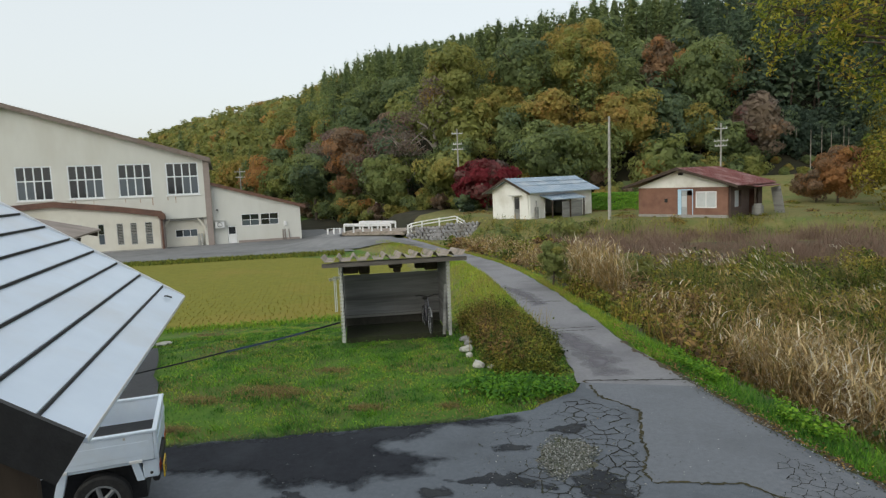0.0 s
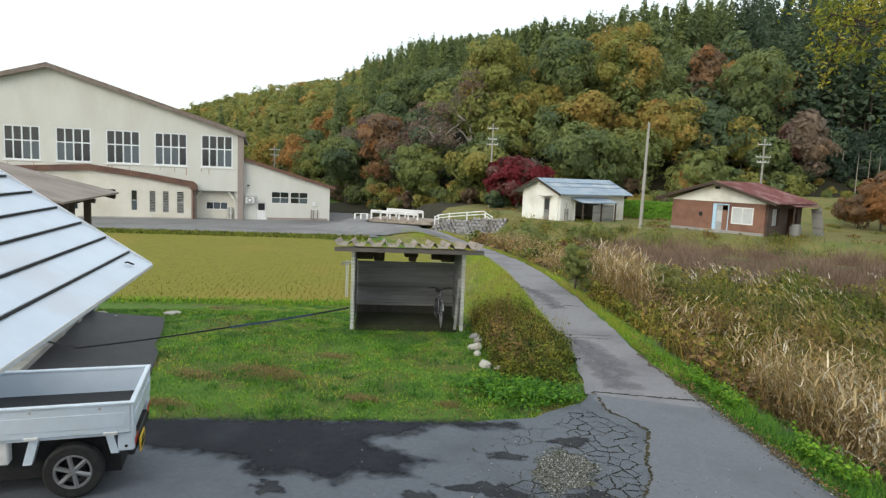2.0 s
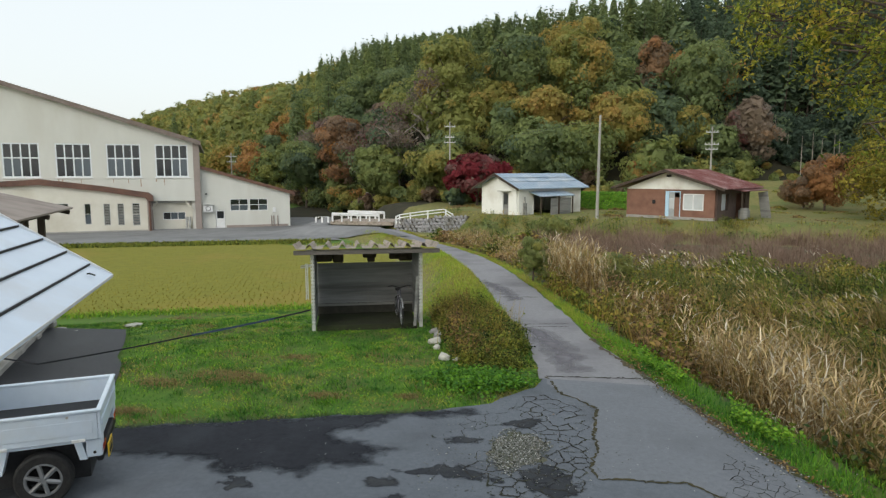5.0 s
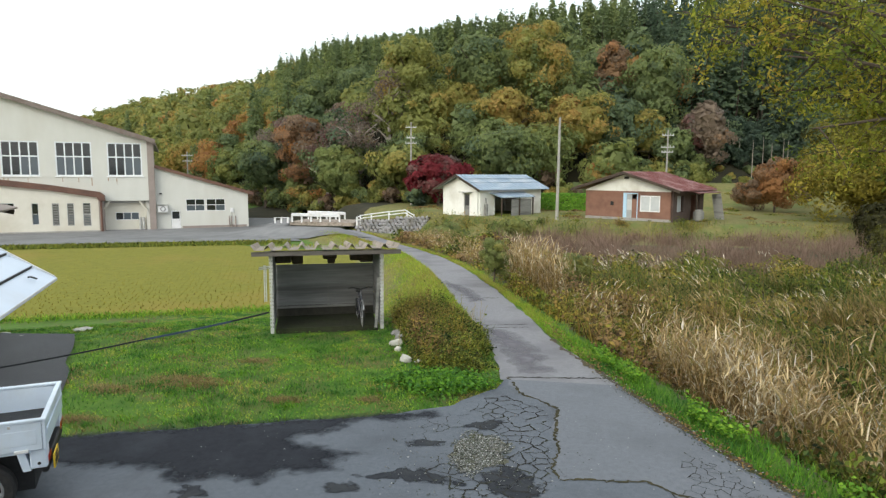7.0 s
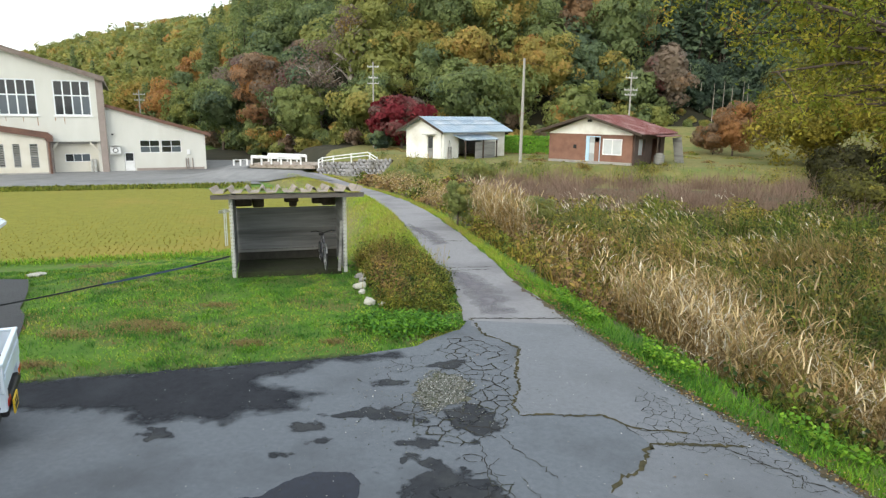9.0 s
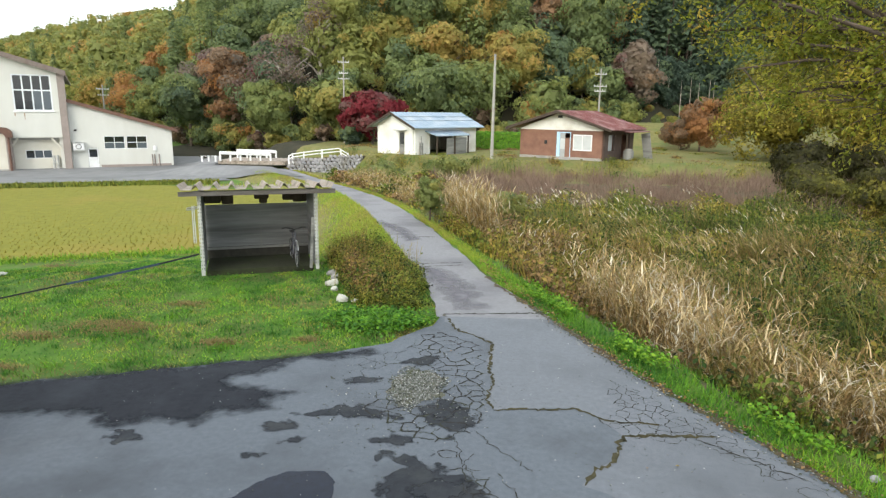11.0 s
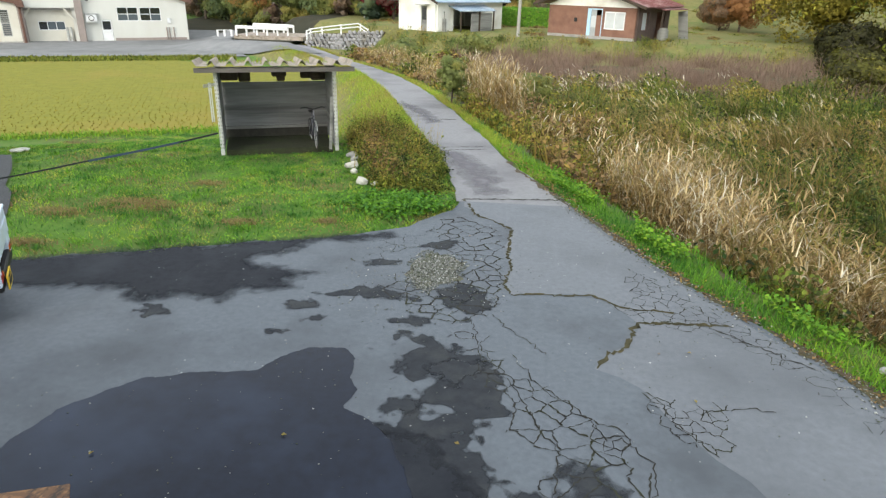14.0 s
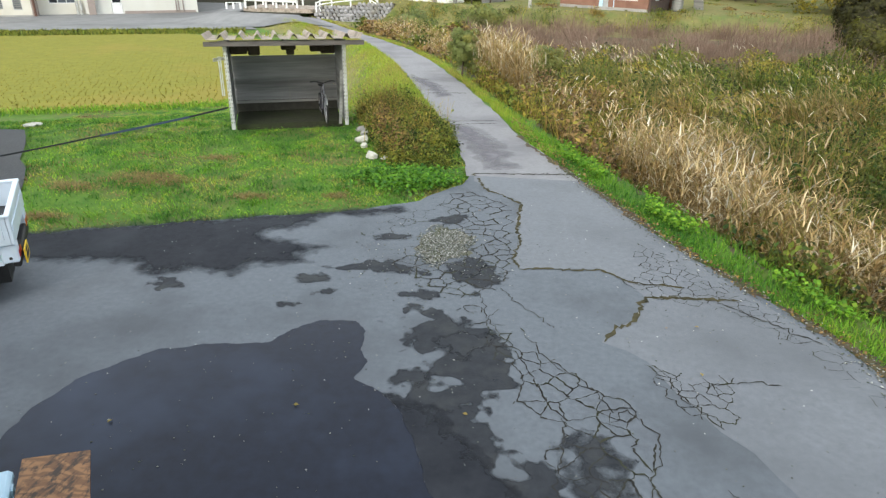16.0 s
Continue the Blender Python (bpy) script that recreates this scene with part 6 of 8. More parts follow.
# ---- stains, cracks and gravel on the asphalt ----
def stain(name, outline, material, label, lift, amount=0.03, cell=0.03, seed=1, lace=0.0, soft=0.05):
    """A thin damp film with a wandering edge and dry islands in it."""
    p = np.array(outline, float)
    gx = np.arange(p[:, 0].min() - 0.3, p[:, 0].max() + 0.3, cell)
    gy = np.arange(p[:, 1].min() - 0.3, p[:, 1].max() + 0.3, cell)
    x, y = np.meshgrid(gx, gy)
    far, hit = np.full(x.shape, 9.0), np.zeros(x.shape, bool)
    for (xa, ya), (xb, yb) in zip(p, np.roll(p, -1, 0)):
        s = np.clip(((x - xa) * (xb - xa) + (y - ya) * (yb - ya)) / ((xb - xa) ** 2 + (yb - ya) ** 2 + 1e-9), 0, 1)
        far = np.minimum(far, np.hypot(x - xa - s * (xb - xa), y - ya - s * (yb - ya)))
        hit ^= ((ya > y) != (yb > y)) & (x < (xb - xa) * (y - ya) / (yb - ya + 1e-12) + xa)
    f = np.where(hit, far, -far)
    wob = np.array([noise.noise(Vector((a * 2.1, b * 2.1, seed))) * 3 + noise.noise(Vector((a * 6.5, b * 6.5, seed + 9))) * 1.8 + noise.noise(Vector((a * 15, b * 15, seed + 5))) for a, b in zip(x.ravel(), y.ravel())]).reshape(x.shape)
    f = f + amount * wob
    if lace:
        hole = np.array([noise.noise(Vector((a * 2.6, b * 2.6, seed + 3))) + 0.6 * noise.noise(Vector((a * 7, b * 7, seed + 4))) for a, b in zip(x.ravel(), y.ravel())]).reshape(x.shape)
        f = np.minimum(f, (lace - hole) * 0.3)
    gyy, gxx = np.gradient(f, cell)
    g2 = gxx ** 2 + gyy ** 2 + 1e-6
    move = np.where(f < 0, -f / g2, 0)
    dx, dy = np.clip(move * gxx, -cell, cell), np.clip(move * gyy, -cell, cell)
    v = np.stack([x + dx, y + dy, lift + lane_z(y)], -1).reshape(-1, 3)
    k = np.arange(x.size).reshape(x.shape)
    q = np.stack([k[:-1, :-1], k[:-1, 1:], k[1:, 1:], k[1:, :-1]], -1).reshape(-1, 4)
    q = q[(f.ravel()[q] > 0).sum(1) > 1]
    used = np.unique(q)
    back = np.zeros(x.size, int)
    back[used] = np.arange(len(used))
    return tagged(mesh_np(name, v[used], back[q], material, tone=np.clip(f.ravel()[used] / soft, 0, 1)), label, "stain", kind="structure")


def blobby(x, y, rx, ry, seed, turn=0.0, n=40):
    """An uneven round outline."""
    out = []
    for k in range(n):
        a = 2 * math.pi * k / n
        w = 1 + 0.55 * noise.noise(Vector((math.cos(a) * 1.3 + seed * 5.3, math.sin(a) * 1.3, seed))) + 0.25 * noise.noise(Vector((math.cos(a) * 4, math.sin(a) * 4, seed * 2.0)))
        px, py = rx * w * math.cos(a), ry * w * math.sin(a)
        out.append((x + px * math.cos(turn) - py * math.sin(turn), y + px * math.sin(turn) + py * math.cos(turn)))
    return out


stain("wet_patch", [(-3.2, 5.0), (-3.31, 5.32), (-3.35, 5.86), (-3.22, 6.27), (-2.96, 6.63), (-2.7, 6.88), (-2.24, 7.05), (-1.64, 7.17), (-1.48, 7.48), (-1.26, 7.69), (-0.81, 7.79), (-0.67, 7.56), (-0.64, 7.19), (-0.48, 7.0), (-0.56, 6.7), (-0.34, 6.54), (-0.05, 6.3), (0.25, 5.7), (0.5, 5.1), (0.5, 3.6), (-1.2, 3.2), (-2.9, 3.9)], WET, "large wet patch drying on the asphalt", 0.004, 0.012, 0.03, 1, 0.0, 0.03)
stain("damp_patch", [(-0.24, 8.2), (0.34, 8.29), (0.5, 7.85), (0.84, 7.68), (0.93, 7.18), (1.05, 6.75), (0.72, 6.55), (0.6, 6.3), (0.78, 6.04), (1.3, 5.8), (1.45, 5.2), (1.4, 4.0), (0.2, 3.9), (0.0, 5.2), (-0.3, 6.0), (-0.4, 6.5), (-0.1, 6.55), (0.1, 6.9), (-0.05, 7.3), (-0.15, 7.7)], HALF_DRY, "ragged half-dry patch beside the wet one", 0.003, 0.075, 0.024, 2, 0.62, 0.16)
stain("damp_patch", [(-0.2, 6.45), (0.3, 6.35), (0.62, 6.12), (0.8, 5.72), (1.25, 5.35), (1.3, 4.0), (0.2, 3.9), (0.0, 5.2), (-0.3, 6.0)], DAMP, "dark damp margin of the wet patch", 0.0034, 0.06, 0.03, 6, 0.0, 0.3)
stain("damp_patch", [(1.3, 6.2), (1.7, 6.3), (2.0, 5.9), (2.05, 5.2), (1.9, 4.2), (1.4, 4.2), (1.35, 5.4)], HALF_DRY, "damp asphalt between the cracks", 0.0031, 0.07, 0.03, 7, 0.35, 0.35)
stain("damp_patch", [(-9.2, 8.36), (-6.15, 9.54), (-4.65, 10.16), (-3, 10.78), (-1.8, 11.24), (-0.9, 11.5), (-0.8, 11.2), (-1.36, 10.82), (-1.88, 10.78), (-2.11, 10.55), (-2.4, 10.13), (-2.69, 9.92), (-2.17, 9.84), (-1.6, 9.7), (-1.97, 9.28), (-1.75, 9.12), (-2.41, 8.86), (-2.64, 8.53), (-3.24, 8.56), (-3.75, 8.29), (-3.99, 8.43), (-4.06, 8.62), (-4.71, 8.6), (-5.4, 8.5), (-6.6, 7.9), (-7.6, 7.4), (-9.2, 7.0)], DAMP, "damp strip of asphalt along the lawn", 0.003, 0.045, 0.03, 3, 0.0, 0.4)
WORN_LANE = surf("worn_lane", (0.148, 0.14, 0.163), (0.19, 0.182, 0.206), 9, 0.7, 0.4, stain=(0.19, 0.185, 0.2), stain_scale=1.4, spec=0.3)
soft_film(WORN_LANE, 3.0, 0.45, 1.75)
stain("lane_stain", [(-1.2, 18.3), (-0.1, 17.7), (0.65, 15.6), (0.95, 13.9), (0.2, 13.7), (-0.2, 15.3), (-0.75, 16.6)], WORN_LANE, "dark purplish stain worn into the lane", 0.0075, 0.06, 0.05, 41, 0.0, 0.55)
stain("lane_stain", [(-3.6, 27.5), (-2.2, 25.2), (-1.35, 22.4), (-1.9, 22.0), (-2.5, 24.0), (-3.6, 26.4)], WORN_LANE, "dark purplish stain worn into the lane", 0.0075, 0.06, 0.06, 42, 0.0, 0.5)
for k, (x, y, rx, ry, t) in enumerate(((-3.25, 8.24, 0.22, 0.14, 0.2), (-0.9, 9.15, 0.5, 0.2, 0.0), (0.5, 9.05, 0.32, 0.42, 0.2), (-1.4, 8.35, 0.14, 0.06, 0.3), (-0.2, 8.5, 0.25, 0.12, 0.2), (-1.7, 8.0, 0.12, 0.07, 0.1), (-0.1, 6.75, 0.2, 0.12, 0.8), (-0.9, 10.1, 0.25, 0.1, 0.4), (0.45, 7.5, 0.25, 0.3, 0.1), (-2.2, 7.9, 0.08, 0.05, 0.1), (-0.1, 10.95, 0.3, 0.18, 0.6), (0.35, 9.35, 0.2, 0.26, 0.2), (-1.62, 8.66, 0.2, 0.05, 0.1), (-0.64, 7.84, 0.12, 0.08, 0.3))):
    stain("damp_spot", blobby(x, y, rx * 1.15 + 0.02, ry + 0.02, k + 1, t), HALF_DRY, "small damp spot on the asphalt", 0.0035 + 0.0001 * k, 0.045, 0.02, 10 + k, 0.0, 0.16)


def crack_line(bm, pts, width, r, z=0.006, wander=0.018, step=0.045, tip=0.35):
    """A narrow broken seam that wanders and swells."""
    line = [Vector((x, y, z + float(lane_z(y)) + (0.003 if y > 13.3 else 0))) for x, y in ragged(pts, step, wander, int(r.integers(1, 10000)))]
    rows = []
    for i, p in enumerate(line):
        way = (line[min(i + 1, len(line) - 1)] - line[max(i - 1, 0)])
        way.normalize()
        side = Vector((-way.y, way.x, 0)) * width * 0.5 * r.uniform(0.2, 1.15) * (tip if i in (0, len(line) - 1) else 1)
        rows.append((bm.verts.new(p - side), bm.verts.new(p + side)))
    for (a, b), (c, d) in zip(rows, rows[1:]):
        bm.faces.new((a, b, d, c))


r = np.random.default_rng(17)
for pts, w, mat, words in (
        ([(0.04, 13.4), (0.6, 13.48), (1.2, 13.6), (1.95, 13.72)], 0.07, CRACK, "joint across the lane where two surfaces meet"),
        ([(-1.3, 18.2), (-0.6, 18.45), (0.2, 18.75)], 0.06, CRACK, "open joint across the lane"),
        ([(-1.25, 17.75), (-0.5, 18.1), (0.25, 18.35)], 0.05, CRACK, "open joint across the lane"),
        ([(-2.3, 22.9), (-1.6, 23.1), (-1.0, 23.2)], 0.09, CRACK, "dark break in the lane's surface"),
        ([(0.04, 13.4), (0.3, 12.52), (0.71, 12.17), (0.96, 11.85), (0.92, 10.83), (0.97, 10.29), (0.89, 9.68), (0.97, 9.39)], 0.065, MOSSY, "mossy crack winding along the lane's edge"),
        ([(0.97, 9.39), (1.42, 9.45), (2.05, 9.53), (2.28, 9.31), (2.59, 9.2), (3.04, 9.2)], 0.055, MOSSY, "mossy crack across the lane"),
        ([(3.65, 8.93), (3.32, 8.92), (2.78, 8.88), (2.54, 8.84), (2.46, 8.58), (2.32, 8.25), (2.08, 8.05), (1.93, 7.73)], 0.075, MOSSY, "wide mossy crack near the verge"),
        ([(0.51, 8.61), (0.66, 7.94), (0.96, 7.5), (1.14, 7.0), (1.31, 6.57), (1.45, 6.34), (1.42, 6.02), (1.34, 5.54), (1.41, 5.0), (1.5, 4.2)], 0.015, CRACK, "dark crack winding over the yard"),
        ([(0.74, 8.8), (1.0, 8.4), (1.23, 8.16), (1.39, 7.93)], 0.014, CRACK, "fine crack in the yard"),
        ([(1.04, 7.88), (1.23, 7.44), (1.37, 7.25), (1.7, 6.95), (1.83, 6.65), (1.86, 6.41), (2.03, 6.6), (2.24, 6.31), (2.27, 6.16), (2.1, 5.66), (2.02, 5.3), (1.9, 4.6)], 0.014, CRACK, "dark crack looping over the yard"),
        ([(2.36, 7.41), (2.49, 7.18), (2.53, 6.95), (2.71, 6.71), (2.85, 6.45)], 0.02, CRACK, "short mossy crack"),
        ([(2.79, 7.08), (3.07, 7.15), (3.36, 7.23), (3.59, 7.2)], 0.018, CRACK, "short crack towards the verge"),
        ([(3.32, 8.92), (3.93, 8.37), (4.3, 8.07)], 0.022, CRACK, "crack running along the verge"),
        ([(2.71, 5.7), (2.79, 5.53), (3.03, 5.4)], 0.012, CRACK, "fine crack in the yard")):
    bm = bmesh.new()
    crack_line(bm, pts, w, r)
    tagged(finish("crack", bm, mat), words, "crack", kind="structure")


def inside(x, y, poly):
    hit = False
    for (xa, ya), (xb, yb) in zip(poly, poly[1:] + poly[:1]):
        if (ya > y) != (yb > y) and x < (xb - xa) * (y - ya) / (yb - ya) + xa:
            hit = not hit
    return hit


def crazed(poly, cell, width, seed, drop=0.1):
    """Crazed paving: a net of cracks round uneven cells."""
    q = np.random.default_rng(seed)
    bm = bmesh.new()
    x0, x1 = min(p[0] for p in poly) - cell, max(p[0] for p in poly) + cell
    y0, y1 = min(p[1] for p in poly) - cell, max(p[1] for p in poly) + cell
    seeds = [(x + q.normal(0, cell * 0.34), y + q.normal(0, cell * 0.34)) for x in np.arange(x0, x1, cell) for y in np.arange(y0, y1, cell)]
    done = set()
    for sx, sy in seeds:
        cell_poly = [(sx - cell * 2, sy - cell * 2), (sx + cell * 2, sy - cell * 2), (sx + cell * 2, sy + cell * 2), (sx - cell * 2, sy + cell * 2)]
        for tx, ty in seeds:
            if (tx, ty) == (sx, sy) or math.hypot(tx - sx, ty - sy) > cell * 4:
                continue
            mx, my, dx, dy = (sx + tx) / 2, (sy + ty) / 2, tx - sx, ty - sy
            out = []
            for (ax, ay), (bx, by) in zip(cell_poly, cell_poly[1:] + cell_poly[:1]):
                da, db = (ax - mx) * dx + (ay - my) * dy, (bx - mx) * dx + (by - my) * dy
                if da <= 0:
                    out.append((ax, ay))
                if da * db < 0:
                    out.append((ax + (bx - ax) * da / (da - db), ay + (by - ay) * da / (da - db)))
            cell_poly = out
            if not out:
                break
        for a, b in zip(cell_poly, cell_poly[1:] + cell_poly[:1]):
            key = (round((a[0] + b[0]) * 50), round((a[1] + b[1]) * 50))
            if key in done or math.hypot(a[0] - b[0], a[1] - b[1]) < cell * 0.1:
                continue
            done.add(key)
            if inside(*a, poly) and inside(*b, poly) and q.uniform() > drop:
                crack_line(bm, [a, b], width * q.uniform(0.35, 1.15), q, 0.0055, cell * 0.035, cell * 0.14, 1.0)
    return tagged(finish("crazed_cracks", bm, CRACK), "net of fine cracks in worn asphalt", "crack", kind="structure")


crazed([(-0.34, 12.1), (0.08, 12.35), (0.8, 11.7), (0.93, 10.6), (0.92, 9.44), (0.76, 8.7), (0.3, 8.4), (-0.23, 8.6), (-0.93, 9.48), (-0.61, 9.92), (-0.25, 10.6), (-0.4, 11.6)], 0.21, 0.032, 3, 0.06)
crazed([(0.28, 8.45), (0.8, 8.25), (1.16, 7.5), (1.72, 7.1), (2.1, 6.76), (2.24, 6.26), (2.2, 5.4), (2.05, 4.2), (1.15, 4.2), (1.25, 5.36), (1.25, 6.14), (0.9, 6.63), (0.62, 7.46)], 0.21, 0.023, 4, 0.1)
crazed([(2.28, 7.45), (2.72, 7.25), (3.25, 7.4), (3.05, 6.86), (3.08, 6.44), (2.69, 6.5), (2.35, 6.86)], 0.125, 0.016, 5, 0.08)
crazed([(2.6, 10.6), (3.1, 10.2), (3.55, 9.5), (3.95, 8.85), (4.25, 8.1), (3.9, 8.0), (3.5, 8.6), (2.6, 8.8), (2.25, 9.15), (2.5, 9.6)], 0.14, 0.014, 6, 0.16)
crazed([(3.85, 8.3), (4.3, 8.3), (4.75, 7.3), (4.95, 6.3), (4.6, 6.4), (4.2, 7.4)], 0.15, 0.01, 8, 0.4)
crazed([(-1.3, 10.9), (-0.5, 11.6), (-0.2, 12.3), (-0.4, 10.8), (-0.9, 10.2)], 0.2, 0.014, 9, 0.15)


def pebbles(name, outline_fun, n, size, material, label, seed, z=0.006):
    """Loose grit: small angular stones."""
    q = np.random.default_rng(seed)
    octa = np.array([[1, 0, 0], [0, 1, 0], [-1, 0, 0], [0, -1, 0], [0, 0, 0.7], [0, 0, -0.4]], float)
    tri = np.array([[0, 1, 4], [1, 2, 4], [2, 3, 4], [3, 0, 4], [1, 0, 5], [2, 1, 5], [3, 2, 5], [0, 3, 5]])
    p = outline_fun(q, n)
    s = size * q.uniform(0.4, 1.3, (len(p), 1, 1))
    a = q.uniform(0, 6.28, len(p))
    o = octa[None] * q.uniform(0.7, 1.3, (len(p), 6, 1)) * s
    c, d = np.cos(a)[:, None], np.sin(a)[:, None]
    v = np.stack([o[..., 0] * c - o[..., 1] * d, o[..., 0] * d + o[..., 1] * c, o[..., 2]], -1) + p[:, None, :]
    f = (np.arange(len(p))[:, None, None] * 6 + tri[None]).reshape(-1, 3)
    return tagged(mesh_np(name, v.reshape(-1, 3), f, material, tone=np.repeat(q.uniform(0, 1, len(p)), 6)), label, "gravel", kind="stuff")


GRIT = leafy("grit", [(0.0, (0.06, 0.075, 0.045)), (0.4, (0.14, 0.145, 0.13)), (0.8, (0.26, 0.265, 0.25)), (1.0, (0.5, 0.5, 0.48))], 0.0, 0.9)


def on_disc(x, y, rx, ry):
    def f(q, n):
        a = q.uniform(0, 6.28, n)
        s = np.sqrt(q.uniform(0, 1, n)) * (1 + q.normal(0, 0.1, n)) * (1 + 0.16 * np.sin(3 * a + 1) + 0.1 * np.sin(7 * a))
        return np.stack([x + rx * s * np.cos(a), y + ry * s * np.sin(a), np.full(n, 0.008)], -1)
    return f


stain("gravel_bed", blobby(-0.12, 10.02, 0.36, 0.6, 31), surf("gravel_bed", (0.11, 0.105, 0.085), (0.19, 0.18, 0.14), 20, 0.95, 0.8, stain=(0.07, 0.08, 0.035), stain_scale=3), "broken-out hole filled with gravel", 0.005, 0.05, 0.02, 5)
pebbles("loose_gravel", on_disc(-0.12, 10.02, 0.38, 0.62), 2600, 0.0135, GRIT, "pale gravel filling a hole in the asphalt", 3)
pebbles("scattered_grit", on_disc(-0.2, 9.7, 1.3, 1.2), 420, 0.012, GRIT, "grit scattered round the gravel patch", 4)


def along_verge(q, n):
    y = q.uniform(4, 14, n)
    return np.stack([lane_right(y) + q.normal(-0.02, 0.11, n), y, np.full(n, 0.008)], -1)


pebbles("verge_grit", along_verge, 1500, 0.014, GRIT, "crumbled grit along the verge", 6)


def over_yard(q, n):
    return np.stack([q.uniform(-4, 4.6, n), q.uniform(4.3, 12, n), np.full(n, 0.006)], -1)


soil = [(float(lane_right(y)) + 0.2 - 0.014 * (y - 5), y) for y in np.arange(5.0, 18, 1.0)] + [(float(lane_right(y)) - 0.06, y) for y in np.arange(17.0, 4.5, -1.0)]
stain("verge_soil", soil, surf("verge_soil", (0.06, 0.045, 0.028), (0.12, 0.09, 0.055), 14, 0.95, 0.8, stain=(0.05, 0.07, 0.02), stain_scale=2.5), "crumbling brown soil between asphalt and verge", 0.006, 0.035, 0.05, 12)
pebbles("yard_specks", over_yard, 900, 0.0085, GRIT, "tiny pale specks of grit over the yard", 8)

# fallen leaves
q = np.random.default_rng(44)
leaf_me = []
for k in range(3):
    v, f = cards(np.zeros((1, 3)), np.array([0.036]), np.array([[0.1, 0.1, 1.0]]), q, 1.5)
    me = mesh_np("fallen_leaf", v, f, LEAVES, tone=np.full(4, (0.47, 0.5, 0.8)[k]))
    leaf_me.append(me.data)
    bpy.data.objects.remove(me)
for k, (x, y) in enumerate([(2.84, 7.26), (3.0, 8.2), (2.65, 8.12), (-2.53, 5.74), (0.55, 6.3), (4.0, 9.05), (3.3, 10.6), (2.5, 12.2), (4.4, 8.15), (3.7, 9.7), (1.6, 14.2), (0.3, 11.4), (-1.0, 6.2), (-0.4, 4.9)]):
    o = new("fallen_leaf", leaf_me[k % 3])
    o.matrix_world = pose(x, y, 0.018, 6, 4, 53 * k)
    tagged(o, "fallen yellowish leaf on the asphalt", "leaf", "fallen leaves")

# ---- rice stubble ----
def stubble():
    q = np.random.default_rng(51)
    h = Heap()
    us, vs = np.meshgrid(np.arange(-46, 9, 0.3), np.arange(29.9, 55.3, 0.42))
    u, v = us.ravel() + q.normal(0, 0.05, us.size), vs.ravel() + q.normal(0, 0.03, us.size)
    x, y = u * math.cos(TURN) - v * math.sin(TURN), u * math.sin(TURN) + v * math.cos(TURN)
    keep = (x < lane_left(y) - 2.1) & (q.uniform(0, 1, x.size) < 0.93)
    x, y = x[keep], y[keep]
    far = np.interp(-x * math.sin(TURN) + y * math.cos(TURN), [30, 36, 44], [1.1, 0.7, 0.3])
    for k in range(3):
        n = len(x)
        b = np.stack([x + q.normal(0, 0.025, n), y + q.normal(0, 0.025, n), np.full(n, -2.08)], -1)
        vv, f, c = blades(b, far * q.uniform(0.04, 0.11, n), q.uniform(0, 6.28, n), q.uniform(0, 0.5, n), q.uniform(0, 0.3, n), (0.4 + 0.6 * far) * q.uniform(0.03, 0.06, n), 1)
        h.add(vv, f, np.repeat(q.uniform(0.4, 0.9, n), c))
    tagged(h.make("rice_stubble", leafy("stubble", [(0.0, (0.14, 0.13, 0.018)), (0.45, (0.21, 0.18, 0.027)), (0.75, (0.25, 0.208, 0.035)), (1.0, (0.31, 0.25, 0.06))], 0.55)), "cut rice stubble standing in rows", "stubble", kind="stuff")


stubble()


# ---- lawn, verge and bank grass ----
def grass(name, pts, label, tall, tone, seed, wide=0.011, segs=2, material=None, category="grass", lean=0.6):
    q = np.random.default_rng(seed)
    n = len(pts)
    v, f, c = blades(pts, tall * q.uniform(0.5, 1.25, n), q.uniform(0, 6.28, n), q.uniform(0.05, lean, n), q.uniform(0.05, 0.6, n), wide * q.uniform(0.6, 1.4, n), segs)
    h = Heap()
    h.add(v, f, np.repeat(np.clip(tone, 0, 1), c))
    return tagged(h.make(name, material or GRASS), label, category, kind="stuff")


def patchy(x, y, scale, seed):
    """Smooth random values over the ground, 0 to 1."""
    q = np.random.default_rng(seed)
    out = np.zeros(len(x))
    for k in range(10):
        a, ph = q.uniform(0, 6.28), q.uniform(0, 6.28)
        w = scale * q.uniform(0.5, 2.2)
        out += np.sin((x * math.cos(a) + y * math.sin(a)) * w + ph)
    return 0.5 + out / 9


q = np.random.default_rng(61)
n = 210000
x, y = q.uniform(-16, 0.2, n), q.uniform(8.0, 31, n)
v = -x * math.sin(TURN) + y * math.cos(TURN)
edge = np.interp(x, [p[0] for p in lawn_edge], [p[1] for p in lawn_edge])
in_patch = np.array([inside(a, b, [(-18, 14.4), (-11.6, 14.4), (-10.16, 14.62), (-7.9, 11.6), (-6.6, 9.6), (-9.2, 8.2), (-18, 8)]) for a, b in zip(x, y)])
in_shed = ((x + 5.74) * math.cos(radians(SA)) + (y - 15.66) * math.sin(radians(SA)) > 0.0) & ((x + 5.74) * math.cos(radians(SA)) + (y - 15.66) * math.sin(radians(SA)) < SW) & (-(x + 5.74) * math.sin(radians(SA)) + (y - 15.66) * math.cos(radians(SA)) > 0.25) & (-(x + 5.74) * math.sin(radians(SA)) + (y - 15.66) * math.cos(radians(SA)) < SD)
BARE = ((-5.78, 12.0, 0.75, 0.4), (-6.8, 11.4, 0.5, 0.25), (-3.6, 11.45, 0.35, 0.2), (-5.15, 13.55, 0.4, 0.25), (-6.4, 10.05, 0.35, 0.2), (-2.2, 11.75, 0.25, 0.15))
